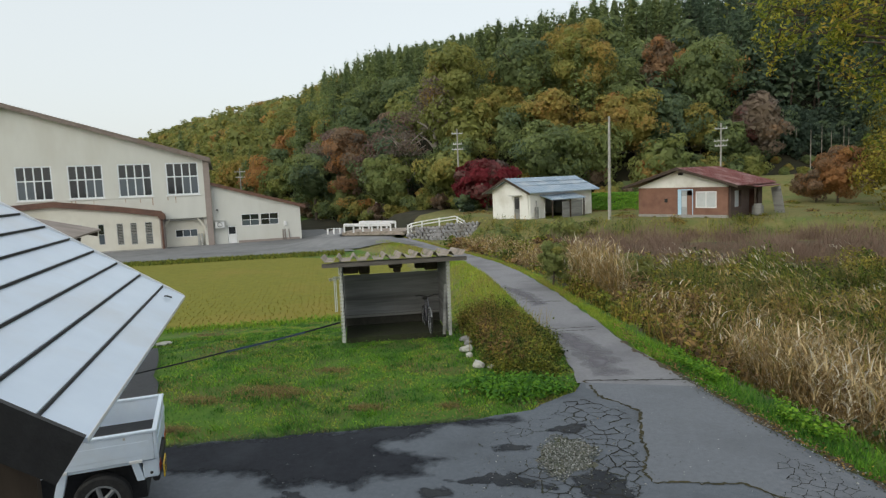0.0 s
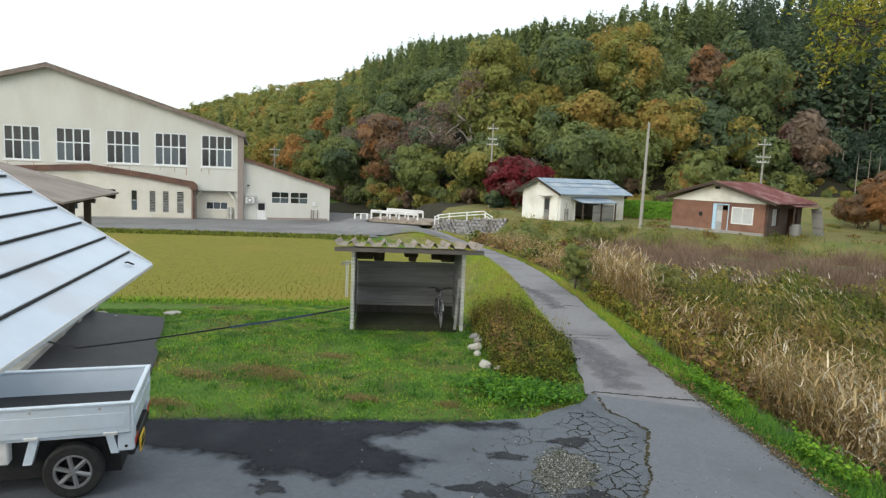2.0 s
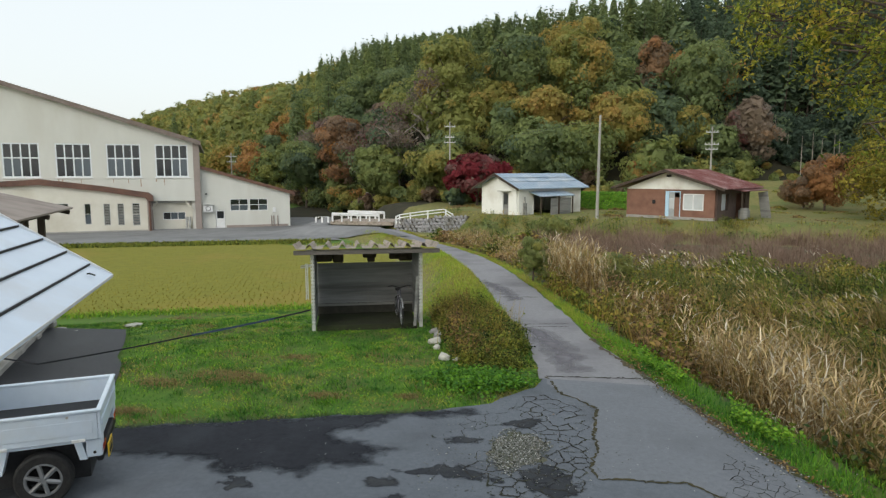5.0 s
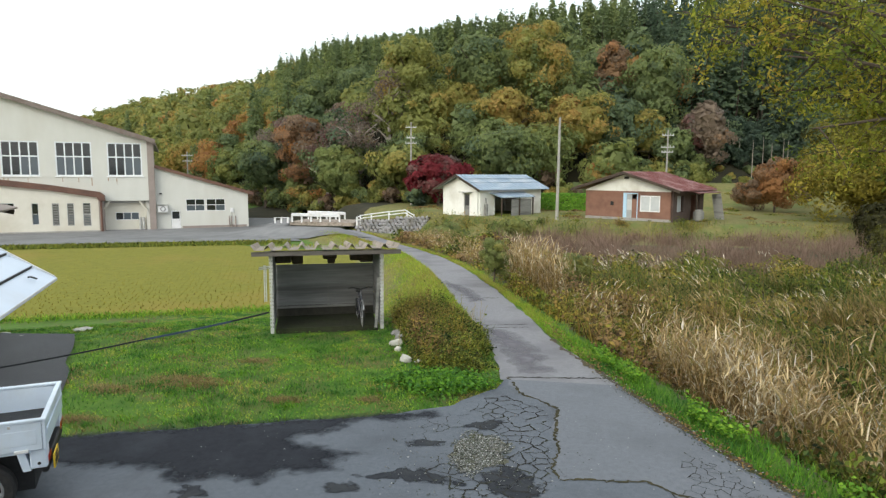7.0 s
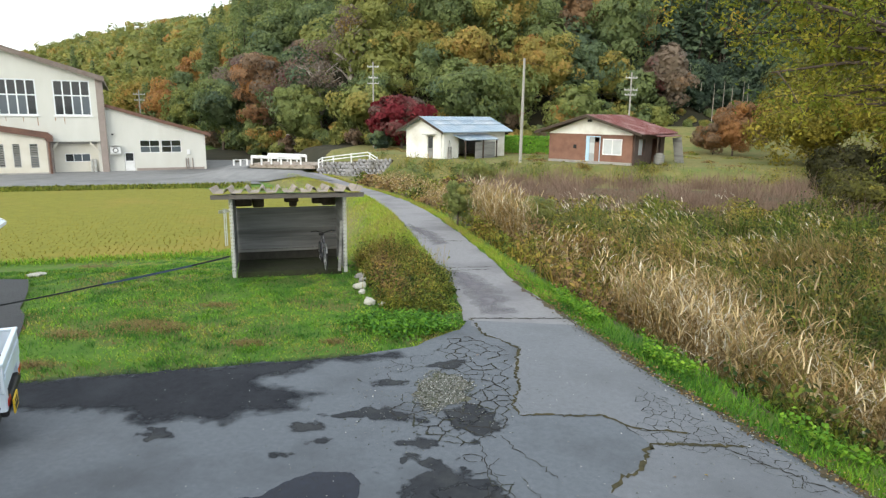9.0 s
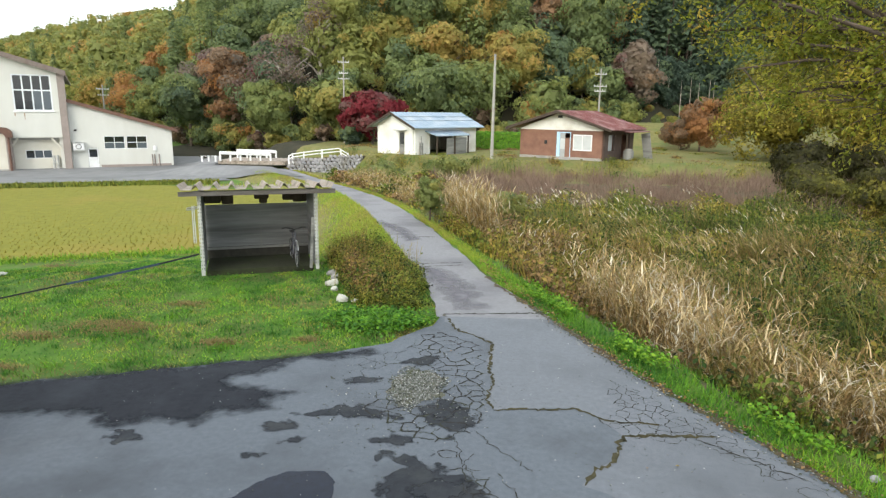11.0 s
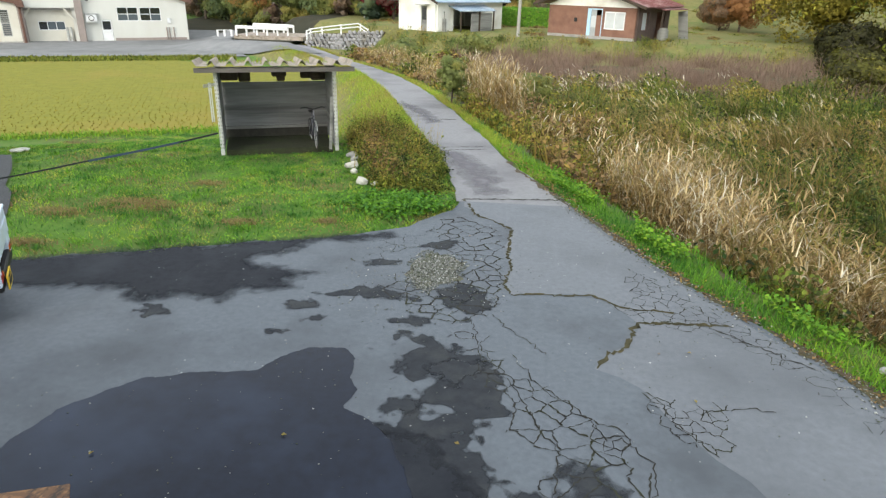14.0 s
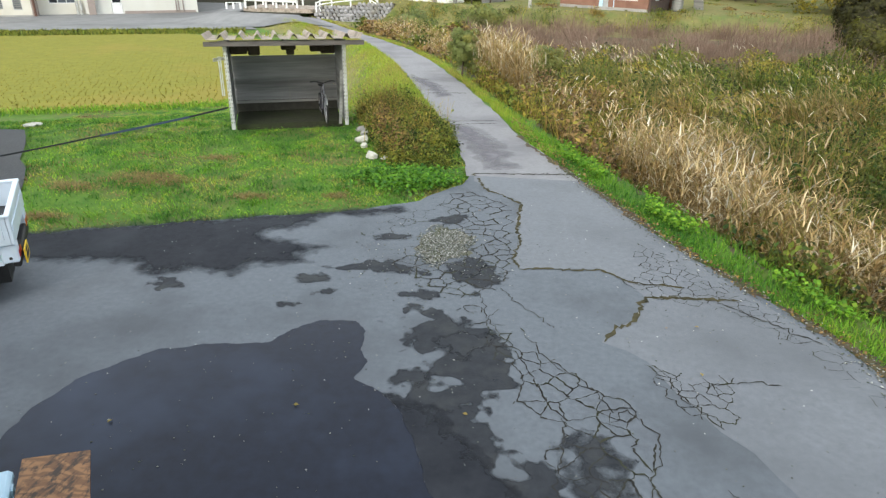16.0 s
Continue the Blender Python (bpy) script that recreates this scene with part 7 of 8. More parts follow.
bare = np.min([((x - a) / b) ** 2 + ((y - c) / d) ** 2 for a, c, b, d in BARE], 0) + 0.9 * (patchy(x, y, 5.0, 77) - 0.5) < 1
keep = (y > edge - 0.08) & (x < lane_left(y) - 0.03) & ~in_patch & ~in_shed & (v < 29.9) & ~(bare & (q.uniform(0, 1, n) < 0.6))
keep0 = keep
x, y = x[keep], y[keep]
worn = patchy(x, y, 1.6, 3)
keep = q.uniform(0, 1, len(x)) < np.clip(1.35 - worn * 0.9, 0.25, 1)
x, y, worn = x[keep], y[keep], worn[keep]
fieldward = smooth(20, 30, -x * math.sin(TURN) + y * math.cos(TURN)) + smooth(-5, -2, x) * smooth(18, 22, y)
# the exp term puts the shed's shade into the grass before it
tone = -0.15 + 0.62 * np.clip(patchy(x, y, 1.1, 5), 0, 1) + 0.95 * (np.clip(patchy(x, y, 4.6, 15), 0, 1) - 0.4) + 0.35 * (patchy(x, y, 10.0, 16) - 0.5) + 0.9 * np.clip(patchy(x, y, 1.9, 25) - 0.6, 0, 0.3) * 2.6 * q.uniform(0.3, 1, len(x)) + 0.3 * (worn > 0.72) * q.uniform(0, 1, len(x)) + q.normal(0, 0.06, len(x)) + 0.2 * fieldward - 0.2 * np.exp(-((x + 4.3) / 1.6) ** 2 - ((y - 15.0) / 0.8) ** 2) - 0.14 * np.clip((-4.5 - x) / 3, 0, 1) * smooth(14.5, 11.5, y) + 0.5 * np.clip(patchy(x, y, 2.8, 35) - 0.62, 0, 0.2) * 5 * q.uniform(0.2, 1, len(x)) + 0.6 * bare[keep0][keep] * q.uniform(0.5, 1, len(x))
grass("lawn_grass", np.stack([x, y, land(x, y) - 0.03], -1), "bright green rough lawn grass with worn patches", 0.022 + 0.045 * np.clip(patchy(x, y, 3.2, 33), 0, 1), tone, 71, 0.018, 1, lean=1.3)

m = 620
cx0, cy0 = q.uniform(-13, -0.6, m), q.uniform(9.6, 20, m)
k = q.integers(0, m, 26000)
x, y = cx0[k] + q.normal(0, 0.08, 26000) * (1 + (k % 4)), cy0[k] + q.normal(0, 0.06, 26000) * (1 + (k % 4))
shed_u = (x + 5.74) * math.cos(radians(SA)) + (y - 15.66) * math.sin(radians(SA))
shed_v = -(x + 5.74) * math.sin(radians(SA)) + (y - 15.66) * math.cos(radians(SA))
keep = (y > np.interp(x, [p[0] for p in lawn_edge], [p[1] for p in lawn_edge]) + 0.05) & (x < lane_left(y) - 0.1) & ~((x < -6.4) & (y < 14.7) & (x < -7.9 - 0.75 * (y - 11.6))) & ~((shed_u > -0.1) & (shed_u < SW + 0.1) & (shed_v > 0) & (shed_v < SD + 0.1))
x, y, k = x[keep], y[keep], k[keep]
grass("grass_tuft", np.stack([x, y, land(x, y) - 0.03], -1), "taller tufts of grass in the lawn", 0.1, (q.uniform(0, 0.5, m) ** 1.6)[k] + q.normal(0, 0.05, len(x)), 78, 0.012, 2, lean=0.9)

n = 9000
k = q.choice(6, n, p=(0.6, 0.14, 0.09, 0.06, 0.07, 0.04))
spot = np.array(BARE)[k]
x, y = spot[:, 0] + q.normal(0, 0.48, n) * spot[:, 2], spot[:, 1] + q.normal(0, 0.45, n) * spot[:, 3]
grass("dead_grass", np.stack([x, y, land(x, y) - 0.02], -1), "brown heap of dead cut grass on the lawn", 0.04, q.uniform(0.85, 1.0, n), 72, 0.012, lean=1.6)

# verge strip along the lane, both sides
n = 38000
y = q.uniform(3, 62, n) ** 1.0
y = 3 + 59 * q.uniform(0, 1, n) ** 2.0
x = lane_right(y) + np.abs(q.normal(0.0, 1, n)) * np.interp(y, [4, 12, 18, 24, 60], [0.72, 0.55, 0.28, 0.2, 0.35]) + 0.02 + 0.12 * patchy(y, y * 0, 2.0, 4)
tone = 0.02 + 0.3 * patchy(x, y, 1.5, 9) + q.normal(0, 0.1, n) + 0.5 * smooth(13, 24, y)
grass("verge_grass", np.stack([x, y, land(x, y) - 0.03], -1), "green grass verge along the lane", 0.12, tone, 73, 0.016, 1)
n = 26000
y = 12 + 46 * q.uniform(0, 1, n) ** 1.6
x = lane_left(y) - np.abs(q.normal(0.0, 1.1, n)) - 0.03
tone = 0.45 + 0.3 * patchy(x, y, 0.8, 10) + q.normal(0, 0.1, n)
keep = y > 19
x, y, tone = x[keep], y[keep], tone[keep]
grass("field_edge_grass", np.stack([x, y, land(x, y) - 0.03], -1), "yellowish grass between the lane and the paddy", 0.19, tone, 74, 0.02, 1)
# the bund at the far side of the paddy
u = q.uniform(-70, 2, 17000)
v = q.uniform(55.2, 58.5, 17000)
x, y = u * math.cos(TURN) - v * math.sin(TURN), u * math.sin(TURN) + v * math.cos(TURN)
keep = x < lane_left(y) - 1
x, y = x[keep], y[keep]
grass("bund_grass", np.stack([x, y, land(x, y) + 0.0], -1), "green grass on the paddy's bund", 0.24, q.uniform(0.12, 0.4, len(x)), 75, 0.06, 2, WEEDS)
u, v = q.uniform(-60, 3, 12000), q.normal(29.55, 0.3, 12000)
x, y = u * math.cos(TURN) - v * math.sin(TURN), u * math.sin(TURN) + v * math.cos(TURN)
keep = x < lane_left(y) - 0.6
x, y = x[keep], y[keep]
grass("field_edge_grass", np.stack([x, y, land(x, y)], -1), "green grass where the lawn meets the paddy", 0.17, q.uniform(0.1, 0.55, len(x)), 82, 0.035)


# broad-leaved low weeds
def low_leaves(name, pts, size, tone, label, seed, height=0.14, material=None):
    q = np.random.default_rng(seed)
    n = len(pts)
    p = pts + np.stack([0 * pts[:, 0], 0 * pts[:, 0], q.uniform(0.02, height, n)], -1)
    nrm = np.stack([q.normal(0, 0.5, n), q.normal(0, 0.5, n), np.ones(n)], -1)
    v, f = cards(p, size * q.uniform(0.6, 1.3, n), nrm, q, 1.25)
    h = Heap()
    h.add(v, f, np.repeat(tone, 4))
    return tagged(h.make(name, material or GRASS), label, "weeds", kind="stuff")


n = 5200
y = q.uniform(5, 17, n)
x = lane_right(y) + 0.35 + np.abs(q.normal(0, 0.25, n))
keep = patchy(x, y, 2.2, 21) > 0.52
x, y = x[keep], y[keep]
low_leaves("verge_clover", np.stack([x, y, land(x, y)], -1), 0.055, q.uniform(0.12, 0.42, len(x)), "leafy green clover and dock on the verge", 76, 0.16)
n = 7000
x, y = q.uniform(-12, -0.4, n), q.uniform(9.5, 17, n)
keep = (patchy(x, y, 3.4, 41) > 0.56) & (y > np.interp(x, [p[0] for p in lawn_edge], [p[1] for p in lawn_edge]) + 0.05) & (x < lane_left(y) - 0.1) & (x > -7.0 - 0.6 * (y - 11)) & (-(x + 5.74) * math.sin(radians(SA)) + (y - 15.66) * math.cos(radians(SA)) < 0.2)
x, y = x[keep], y[keep]
low_leaves("lawn_weeds", np.stack([x, y, land(x, y)], -1), 0.032, np.clip(q.normal(0.12, 0.12, len(x)), 0, 0.5), "small broad-leaved weeds among the lawn grass", 80, 0.05)
n = 3400
x, y = q.normal(-1.1, 0.42, n), q.normal(12.75, 0.3, n)
keep = (x < lane_left(y) - 0.05) & (y > np.interp(x, [p[0] for p in lawn_edge], [p[1] for p in lawn_edge]))
x, y = x[keep], y[keep]
low_leaves("lawn_clover", np.stack([x, y, land(x, y)], -1), 0.06, q.uniform(0.0, 0.3, len(x)), "lush green clover at the lawn's corner", 77, 0.12)


n = 1100
y = 4 + 14 * q.uniform(0, 1, n)
x = lane_right(y) + q.normal(0.08, 0.1, n)
low_leaves("verge_litter", np.stack([x, y, 0.0 * x + 0.004], -1), 0.035, q.uniform(0.6, 1.0, n), "brown leaf litter along the asphalt's edge", 79, 0.035, WEEDS)


# ---- weeds, reeds and shrubs ----
def weed_mound(name, x0, y0, rx, ry, n, tall, tones, label, seed, size=0.034):
    """A tangled heap of stems and small leaves."""
    q = np.random.default_rng(seed)
    m = max(8, n // 90)
    a, s = q.uniform(0, 6.28, m), np.sqrt(q.uniform(0, 1, m))
    k = q.integers(0, m, n)
    wide, lush, hue = q.uniform(0.09, 0.24, m), q.uniform(0.25, 1.5, m), q.uniform(0, 1, m)
    off = q.normal(0, 1, (n, 2))
    x, y = (x0 + rx * s * np.cos(a))[k] + off[:, 0] * wide[k], (y0 + ry * s * np.sin(a))[k] + off[:, 1] * wide[k]
    keep = (x < lane_left(y) - 0.02) & (x > -1.95 - 0.38 * (y - 14.2) + q.uniform(-0.05, 0.25, n))
    x, y, k, off = x[keep], y[keep], k[keep], off[keep]
    n = len(x)
    hump = tall * lush[k] ** 1.4 * np.exp(-(off ** 2).sum(1) * 0.35) * q.uniform(0.6, 1.2, n)
    z = land(x, y)
    h = Heap()
    v, f, c = blades(np.stack([x, y, z - 0.03], -1), hump * q.uniform(0.7, 1.6, n), q.uniform(0, 6.28, n), q.uniform(0.05, 0.5, n), q.uniform(0, 0.5, n), q.uniform(0.005, 0.012, n), 3)
    t = tones[0] + (tones[1] - tones[0]) * np.clip(hue[k] + q.normal(0, 0.12, n), 0, 1)
    h.add(v, f, np.repeat(np.clip(t + 0.1, 0, 1), c))
    for layer in range(3):
        p = np.stack([x + q.normal(0, 0.06, n), y + q.normal(0, 0.06, n), z + hump * q.uniform(0.25, 1.05, n)], -1)
        vv, ff = cards(p, size * q.uniform(0.5, 1.3, n), q.normal(0, 0.6, (n, 3)) + np.array([0, -0.2, 1.0]), q, 1.6)
        h.add(vv, ff, np.repeat(np.clip(t + q.normal(0, 0.08, n), 0, 1), 4))
    return tagged(h.make(name, WEEDS), label, "weeds", kind="stuff")


weed_mound("bank_weeds", -1.7, 16.0, 1.05, 2.4, 9000, 0.3, (0.0, 0.32), "dark green tangle of weeds between shed and lane", 101, 0.045)
weed_mound("rusty_weeds", -2.0, 16.6, 0.9, 2.2, 1500, 0.5, (0.2, 0.85), "rust-brown stalks rising from the weeds beside the lane", 107, 0.042)
weed_mound("bank_weeds", -1.3, 14.6, 0.5, 0.9, 1800, 0.26, (0.1, 0.8), "mixed brown and green weeds near the boulders", 108, 0.035)
q3 = np.random.default_rng(105)
ax, ay = q3.uniform(-2.6, -0.9, 130), q3.uniform(14.4, 19.5, 130)
grass("dry_stems", np.stack([ax, ay, land(ax, ay)], -1), "thin dry stalks standing in the weeds", 0.7, q3.uniform(0.7, 1.0, 130), 106, 0.009, 3, None, "weeds", 0.25)
weed_mound("bank_weeds", -2.7, 18.4, 0.9, 2.0, 6500, 0.48, (0.05, 0.85), "yellowing weeds behind the shed", 102)
weed_mound("bank_weeds", -1.0, 14.0, 0.5, 0.7, 1800, 0.22, (0.0, 0.35), "low green weeds at the lane's corner", 103)


def reeds(name, x, y, tall, tone, label, seed, leaves=6, plume=0.5, wide=0.028, lean=0.12):
    """Reed stalks with long drooping leaves and pale plumes."""
    q = np.random.default_rng(seed)
    n = len(x)
    z = land(x, y) - 0.05
    hgt = tall * q.uniform(0.65, 1.12, n)
    az = q.uniform(0, 6.28, n)
    ln = np.abs(q.normal(0, lean, n))
    base = np.stack([x, y, z], -1)
    h = Heap()
    v, f, c = blades(base, hgt, az, ln, 0.15 + 0 * az, np.full(n, 0.011), 3)
    h.add(v, f, np.repeat(np.clip(tone - 0.16 + q.normal(0, 0.08, n), 0, 1), c))
    for k in range(leaves):
        s = q.uniform(0.2, 0.97, n)
        b = base.copy()
        rr = hgt * (ln * s + 0.15 * s ** 2)
        b[:, 0] += np.cos(az) * rr
        b[:, 1] += np.sin(az) * rr
        b[:, 2] += hgt * (s - 0.06 * s ** 2.2)
        v, f, c = blades(b, q.uniform(0.14, 0.36, n) * tall / 1.6, q.uniform(0, 6.28, n), q.uniform(0.1, 0.6, n), q.uniform(0.2, 1.3, n), wide * q.uniform(0.5, 1.35, n), 4)
        h.add(v, f, np.repeat(np.clip(tone + q.normal(0.12, 0.3, n), 0.1, 1), c))
    pick = q.uniform(0, 1, n) < plume
    m = int(pick.sum())
    if m:
        b = base[pick].copy()
        b[:, 0] += (np.cos(az) * hgt * (ln + 0.15))[pick]
        b[:, 1] += (np.sin(az) * hgt * (ln + 0.15))[pick]
        b[:, 2] += (hgt * 0.92)[pick]
        v, f, c = blades(b, q.uniform(0.15, 0.3, m), az[pick] + q.normal(0, 0.5, m), q.uniform(0.2, 0.7, m), q.uniform(0.5, 1.2, m), q.uniform(0.012, 0.022, m), 3)
        h.add(v, f, np.repeat(np.clip((tone[pick] if np.ndim(tone) else tone) + q.uniform(0.05, 0.25, m), 0, 1), c))
    return tagged(h.make(name, STRAW), label, "reeds", kind="stuff")


def strip(n, y0, y1, d0, d1, seed, bias=1.0):
    """Random places right of the lane, between two distances from its edge."""
    q = np.random.default_rng(seed)
    y = y0 + (y1 - y0) * q.uniform(0, 1, n) ** bias
    d = d0 + (d1 - d0) * q.uniform(0, 1, n)
    return lane_right(y) + d, y


x, y = strip(3300, 6.6, 15.8, 1.75, 4.4, 111)
keep = patchy(x, y, 1.1, 7) > 0.4
x, y = x[keep], y[keep]
tuft = np.clip(patchy(x, y, 1.9, 70), 0, 1)
reeds("dry_reeds", x, y, 1.25 + 0.65 * np.clip(patchy(x, y, 1.4, 71), 0, 1), 0.22 + 0.42 * tuft, "dense stand of pale dry reeds beside the lane", 121, 10, 0.2, 0.022, 0.07)
x, y = strip(600, 14.5, 19, 2.4, 5.0, 117)
keep = patchy(x, y, 0.9, 9) > 0.42
reeds("dry_reeds", x[keep], y[keep], 1.4, 0.4, "pale dry reeds at the far end of the stand", 126, 8, 0.2, 0.026, 0.1)
x, y = strip(260, 15.6, 24, 1.6, 5.0, 112)
keep = patchy(x, y, 1.1, 8) > 0.42
reeds("dry_reeds", x[keep], y[keep], 1.3, 0.42, "dry reeds thinning out along the ditch", 122, 6, 0.5)
x, y = strip(520, 23.5, 27.5, 0.9, 2.2, 113)
reeds("tan_reeds", x, y, 2.1, 0.46, "tall tan reeds further along the lane", 123, 7, 0.3, 0.022)
x, y = strip(420, 28.5, 34, 0.8, 3.0, 118)
keep = patchy(x, y, 0.9, 12) > 0.45
reeds("tan_reeds", x[keep], y[keep], 1.2, 0.38, "knee-high tan reeds beyond the tall clump", 127, 6, 0.4, 0.024)
x, y = strip(800, 34, 50, 0.6, 2.8, 114)
reeds("tan_reeds", x, y, 0.95, 0.38, "short tan reeds by the far ditch", 124, 5, 0.5, 0.028)


def arching_grass(name, cx, cy, per, tall, tones, label, seed, heads=4, head_tone=0.5, wide=0.018):
    """Tussocks of long arching blades with nodding seed heads."""
    q = np.random.default_rng(seed)
    m = len(cx)
    own, size = q.uniform(tones[0], tones[1], m), q.uniform(0.65, 1.2, m)
    k = np.repeat(np.arange(m), per)
    n = len(k)
    x, y = cx[k] + q.normal(0, 0.15, n), cy[k] + q.normal(0, 0.15, n)
    base = np.stack([x, y, land(x, y) - 0.05], -1)
    h = Heap()
    v, f, c = blades(base, tall * size[k] * q.uniform(0.55, 1.1, n), q.normal(3.0, 1.5, n), q.uniform(0.08, 0.45, n), q.uniform(0.25, 1.0, n), wide * q.uniform(0.6, 1.5, n), 5)
    h.add(v, f, np.repeat(np.clip(own[k] + q.normal(0, 0.07, n), 0, 1), c))
    k = np.repeat(np.arange(m), heads)
    n = len(k)
    x, y = cx[k] + q.normal(0, 0.22, n), cy[k] + q.normal(0, 0.22, n)
    z, hh = land(x, y), tall * size[k] * q.uniform(0.95, 1.2, n)
    az = q.normal(3.0, 0.7, n)
    v, f, c = blades(np.stack([x, y, z], -1), hh, az, 0.08 + 0 * az, 0.1 + 0 * az, np.full(n, 0.01), 3)
    h.add(v, f, np.repeat(np.full(n, 0.35), c))
    tip = np.stack([x + np.cos(az) * hh * 0.18, y + np.sin(az) * hh * 0.18, z + hh * 0.95], -1)
    for s in range(3):
        v, f, c = blades(tip, q.uniform(0.14, 0.26, n), az + q.normal(0, 0.35, n), q.uniform(0.2, 0.7, n), q.uniform(0.3, 1.1, n), q.uniform(0.012, 0.024, n), 3)
        h.add(v, f, np.repeat(np.clip(head_tone + q.normal(0, 0.1, n), 0, 1), c))
    return tagged(h.make(name, STRAW), label, "reeds", kind="stuff")


q4 = np.random.default_rng(115)
tx, ty = strip(150, 6.5, 23, 4.3, 12.5, 116)
keep = patchy(tx, ty, 0.6, 44) > 0.38
tx, ty = tx[keep], ty[keep]
half = q4.uniform(0, 1, len(tx)) < 0.55
arching_grass("miscanthus", tx[half], ty[half], 70, 1.75, (0.0, 0.22), "green and golden miscanthus tussocks in the fallow field", 125, 6, 0.72)
arching_grass("miscanthus", tx[~half], ty[~half], 60, 1.55, (0.15, 0.5), "ochre miscanthus tussocks with brownish nodding heads", 128, 8, 0.55)
for k, (cx0, cy0, cnt) in enumerate(((2.9, 27.5, 6), (4.6, 27.0, 6), (3.6, 28.5, 5), (7.0, 27.2, 5), (9.5, 29, 4), (5.6, 24.5, 5), (8.6, 22.5, 5), (11.5, 25.0, 4))):
    q2 = np.random.default_rng(130 + k)
    arching_grass("plume_tussock", cx0 + q2.normal(0, 0.45, cnt), cy0 + q2.normal(0, 0.35, cnt), 60, 1.35, (0.0, 0.08), "green miscanthus tussock under whitish plumes", 140 + k, 5, 0.97)


def weed_field(name, x0, x1, y0, y1, n, tall, tones, label, seed, size, keepfun=None, wide=0.03, material=None):
    q = np.random.default_rng(seed)
    m = max(8, n // 70)
    k = q.integers(0, m, n)
    girth = q.uniform(0.2, 0.75, m) * (1.4 if material else 1)
    off = q.normal(0, 1, (n, 2))
    x, y = q.uniform(x0, x1, m)[k] + off[:, 0] * girth[k], q.uniform(y0, y1, m)[k] + off[:, 1] * girth[k]
    keep = x > lane_right(y) + np.interp(y, [8, 14, 22], [1.2, 1.0, 0.6])
    if keepfun is not None:
        keep &= keepfun(x, y)
    lush, hue = q.uniform(0.4, 1.35, m) ** 1.6, q.normal(0, 0.42, m)
    x, y, k, off = x[keep], y[keep], k[keep], off[keep]
    n = len(x)
    pat = np.clip(patchy(x, y, 0.4, seed) + hue[k], 0, 1)
    hump = tall * lush[k] * np.exp(-(off ** 2).sum(1) * 0.2)
    t = tones[0] + (tones[1] - tones[0]) * np.clip(pat + q.normal(0, 0.12, n), 0, 1)
    z = land(x, y)
    h = Heap()
    v, f, c = blades(np.stack([x, y, z - 0.03], -1), hump * q.uniform(0.7, 1.3, n), q.uniform(0, 6.28, n), q.uniform(0.05, 0.5, n), q.uniform(0, 0.6, n), wide * q.uniform(0.4, 1.2, n), 2)
    h.add(v, f, np.repeat(np.clip(t + 0.08, 0, 1), c))
    for layer in range(0 if material else 2):
        p = np.stack([x + q.normal(0, 0.1, n), y + q.normal(0, 0.1, n), z + hump * q.uniform(0.3, 1.0, n)], -1)
        vv, ff = cards(p, size * q.uniform(0.5, 1.4, n), q.normal(0, 0.6, (n, 3)) + np.array([0, -0.3, 1.0]), q, 1.7)
        h.add(vv, ff, np.repeat(np.clip(t + q.normal(0, 0.08, n), 0, 1), 4))
    return tagged(h.make(name, material or WEEDS), label, "weeds", kind="stuff")


weed_field("lane_weeds", -2, 7, 14.5, 27, 12000, 0.8, (0.25, 0.95), "brownish weeds in the ditch beside the lane", 156, 0.07, lambda x, y: x < lane_right(y) + 4.6)
weed_field("fallow_weeds", 0, 17, 5, 24, 27000, 0.8, (0.0, 0.6), "low green and rusty weeds over the fallow field", 151, 0.065, lambda x, y: x > lane_right(y) + 3.2)
weed_field("fallow_weeds", -3, 20, 20, 37, 19000, 0.5, (0.08, 0.5), "green weeds across the middle of the fallow field", 152, 0.09)
weed_field("ditch_weeds", 3, 9, 3, 11, 9000, 0.5, (0.0, 0.18), "low weeds at the foot of the reeds", 158, 0.06, lambda x, y: x < lane_right(y) + 2.6)
weed_field("dark_weeds", 2, 17, 8, 34, 7000, 1.1, (0.0, 0.16), "clumps of dark green weeds standing in the fallow field", 157, 0.06, lambda x, y: x > lane_right(y) + 4)
weed_field("brown_grass", -3, 32, 33.5, 50.5, 32000, 0.95, (0.2, 0.9), "purplish-brown dry grass over the far fallow field", 153, 0.07, None, 0.03, PLUME_GRASS)
weed_field("ditch_weeds", -16, 6, 36, 54, 11000, 0.6, (0.1, 0.9), "weeds along the ditch by the stone bank", 154, 0.16, lambda x, y: x < lane_right(y) + 7)
weed_field("terrace_grass", -14, 40, 50.5, 84, 9000, 0.16, (0.15, 0.95), "short yellowing grass on the house terrace", 155, 0.05, lambda x, y: y + 0.55 * np.minimum(x, 0) > 53.5, 0.06)


def shrub(name, x, y, tall, rad, tone, label, count=900, size=0.16, seed=1, category="shrub", spread=0.05, base=0.0):
    return lone_tree(name, x, y, tall, rad, tone, label, category, int(count * 1.3), size * 1.1, base, seed=seed, clumps=34, spread=spread, limbs=8, dense=True)


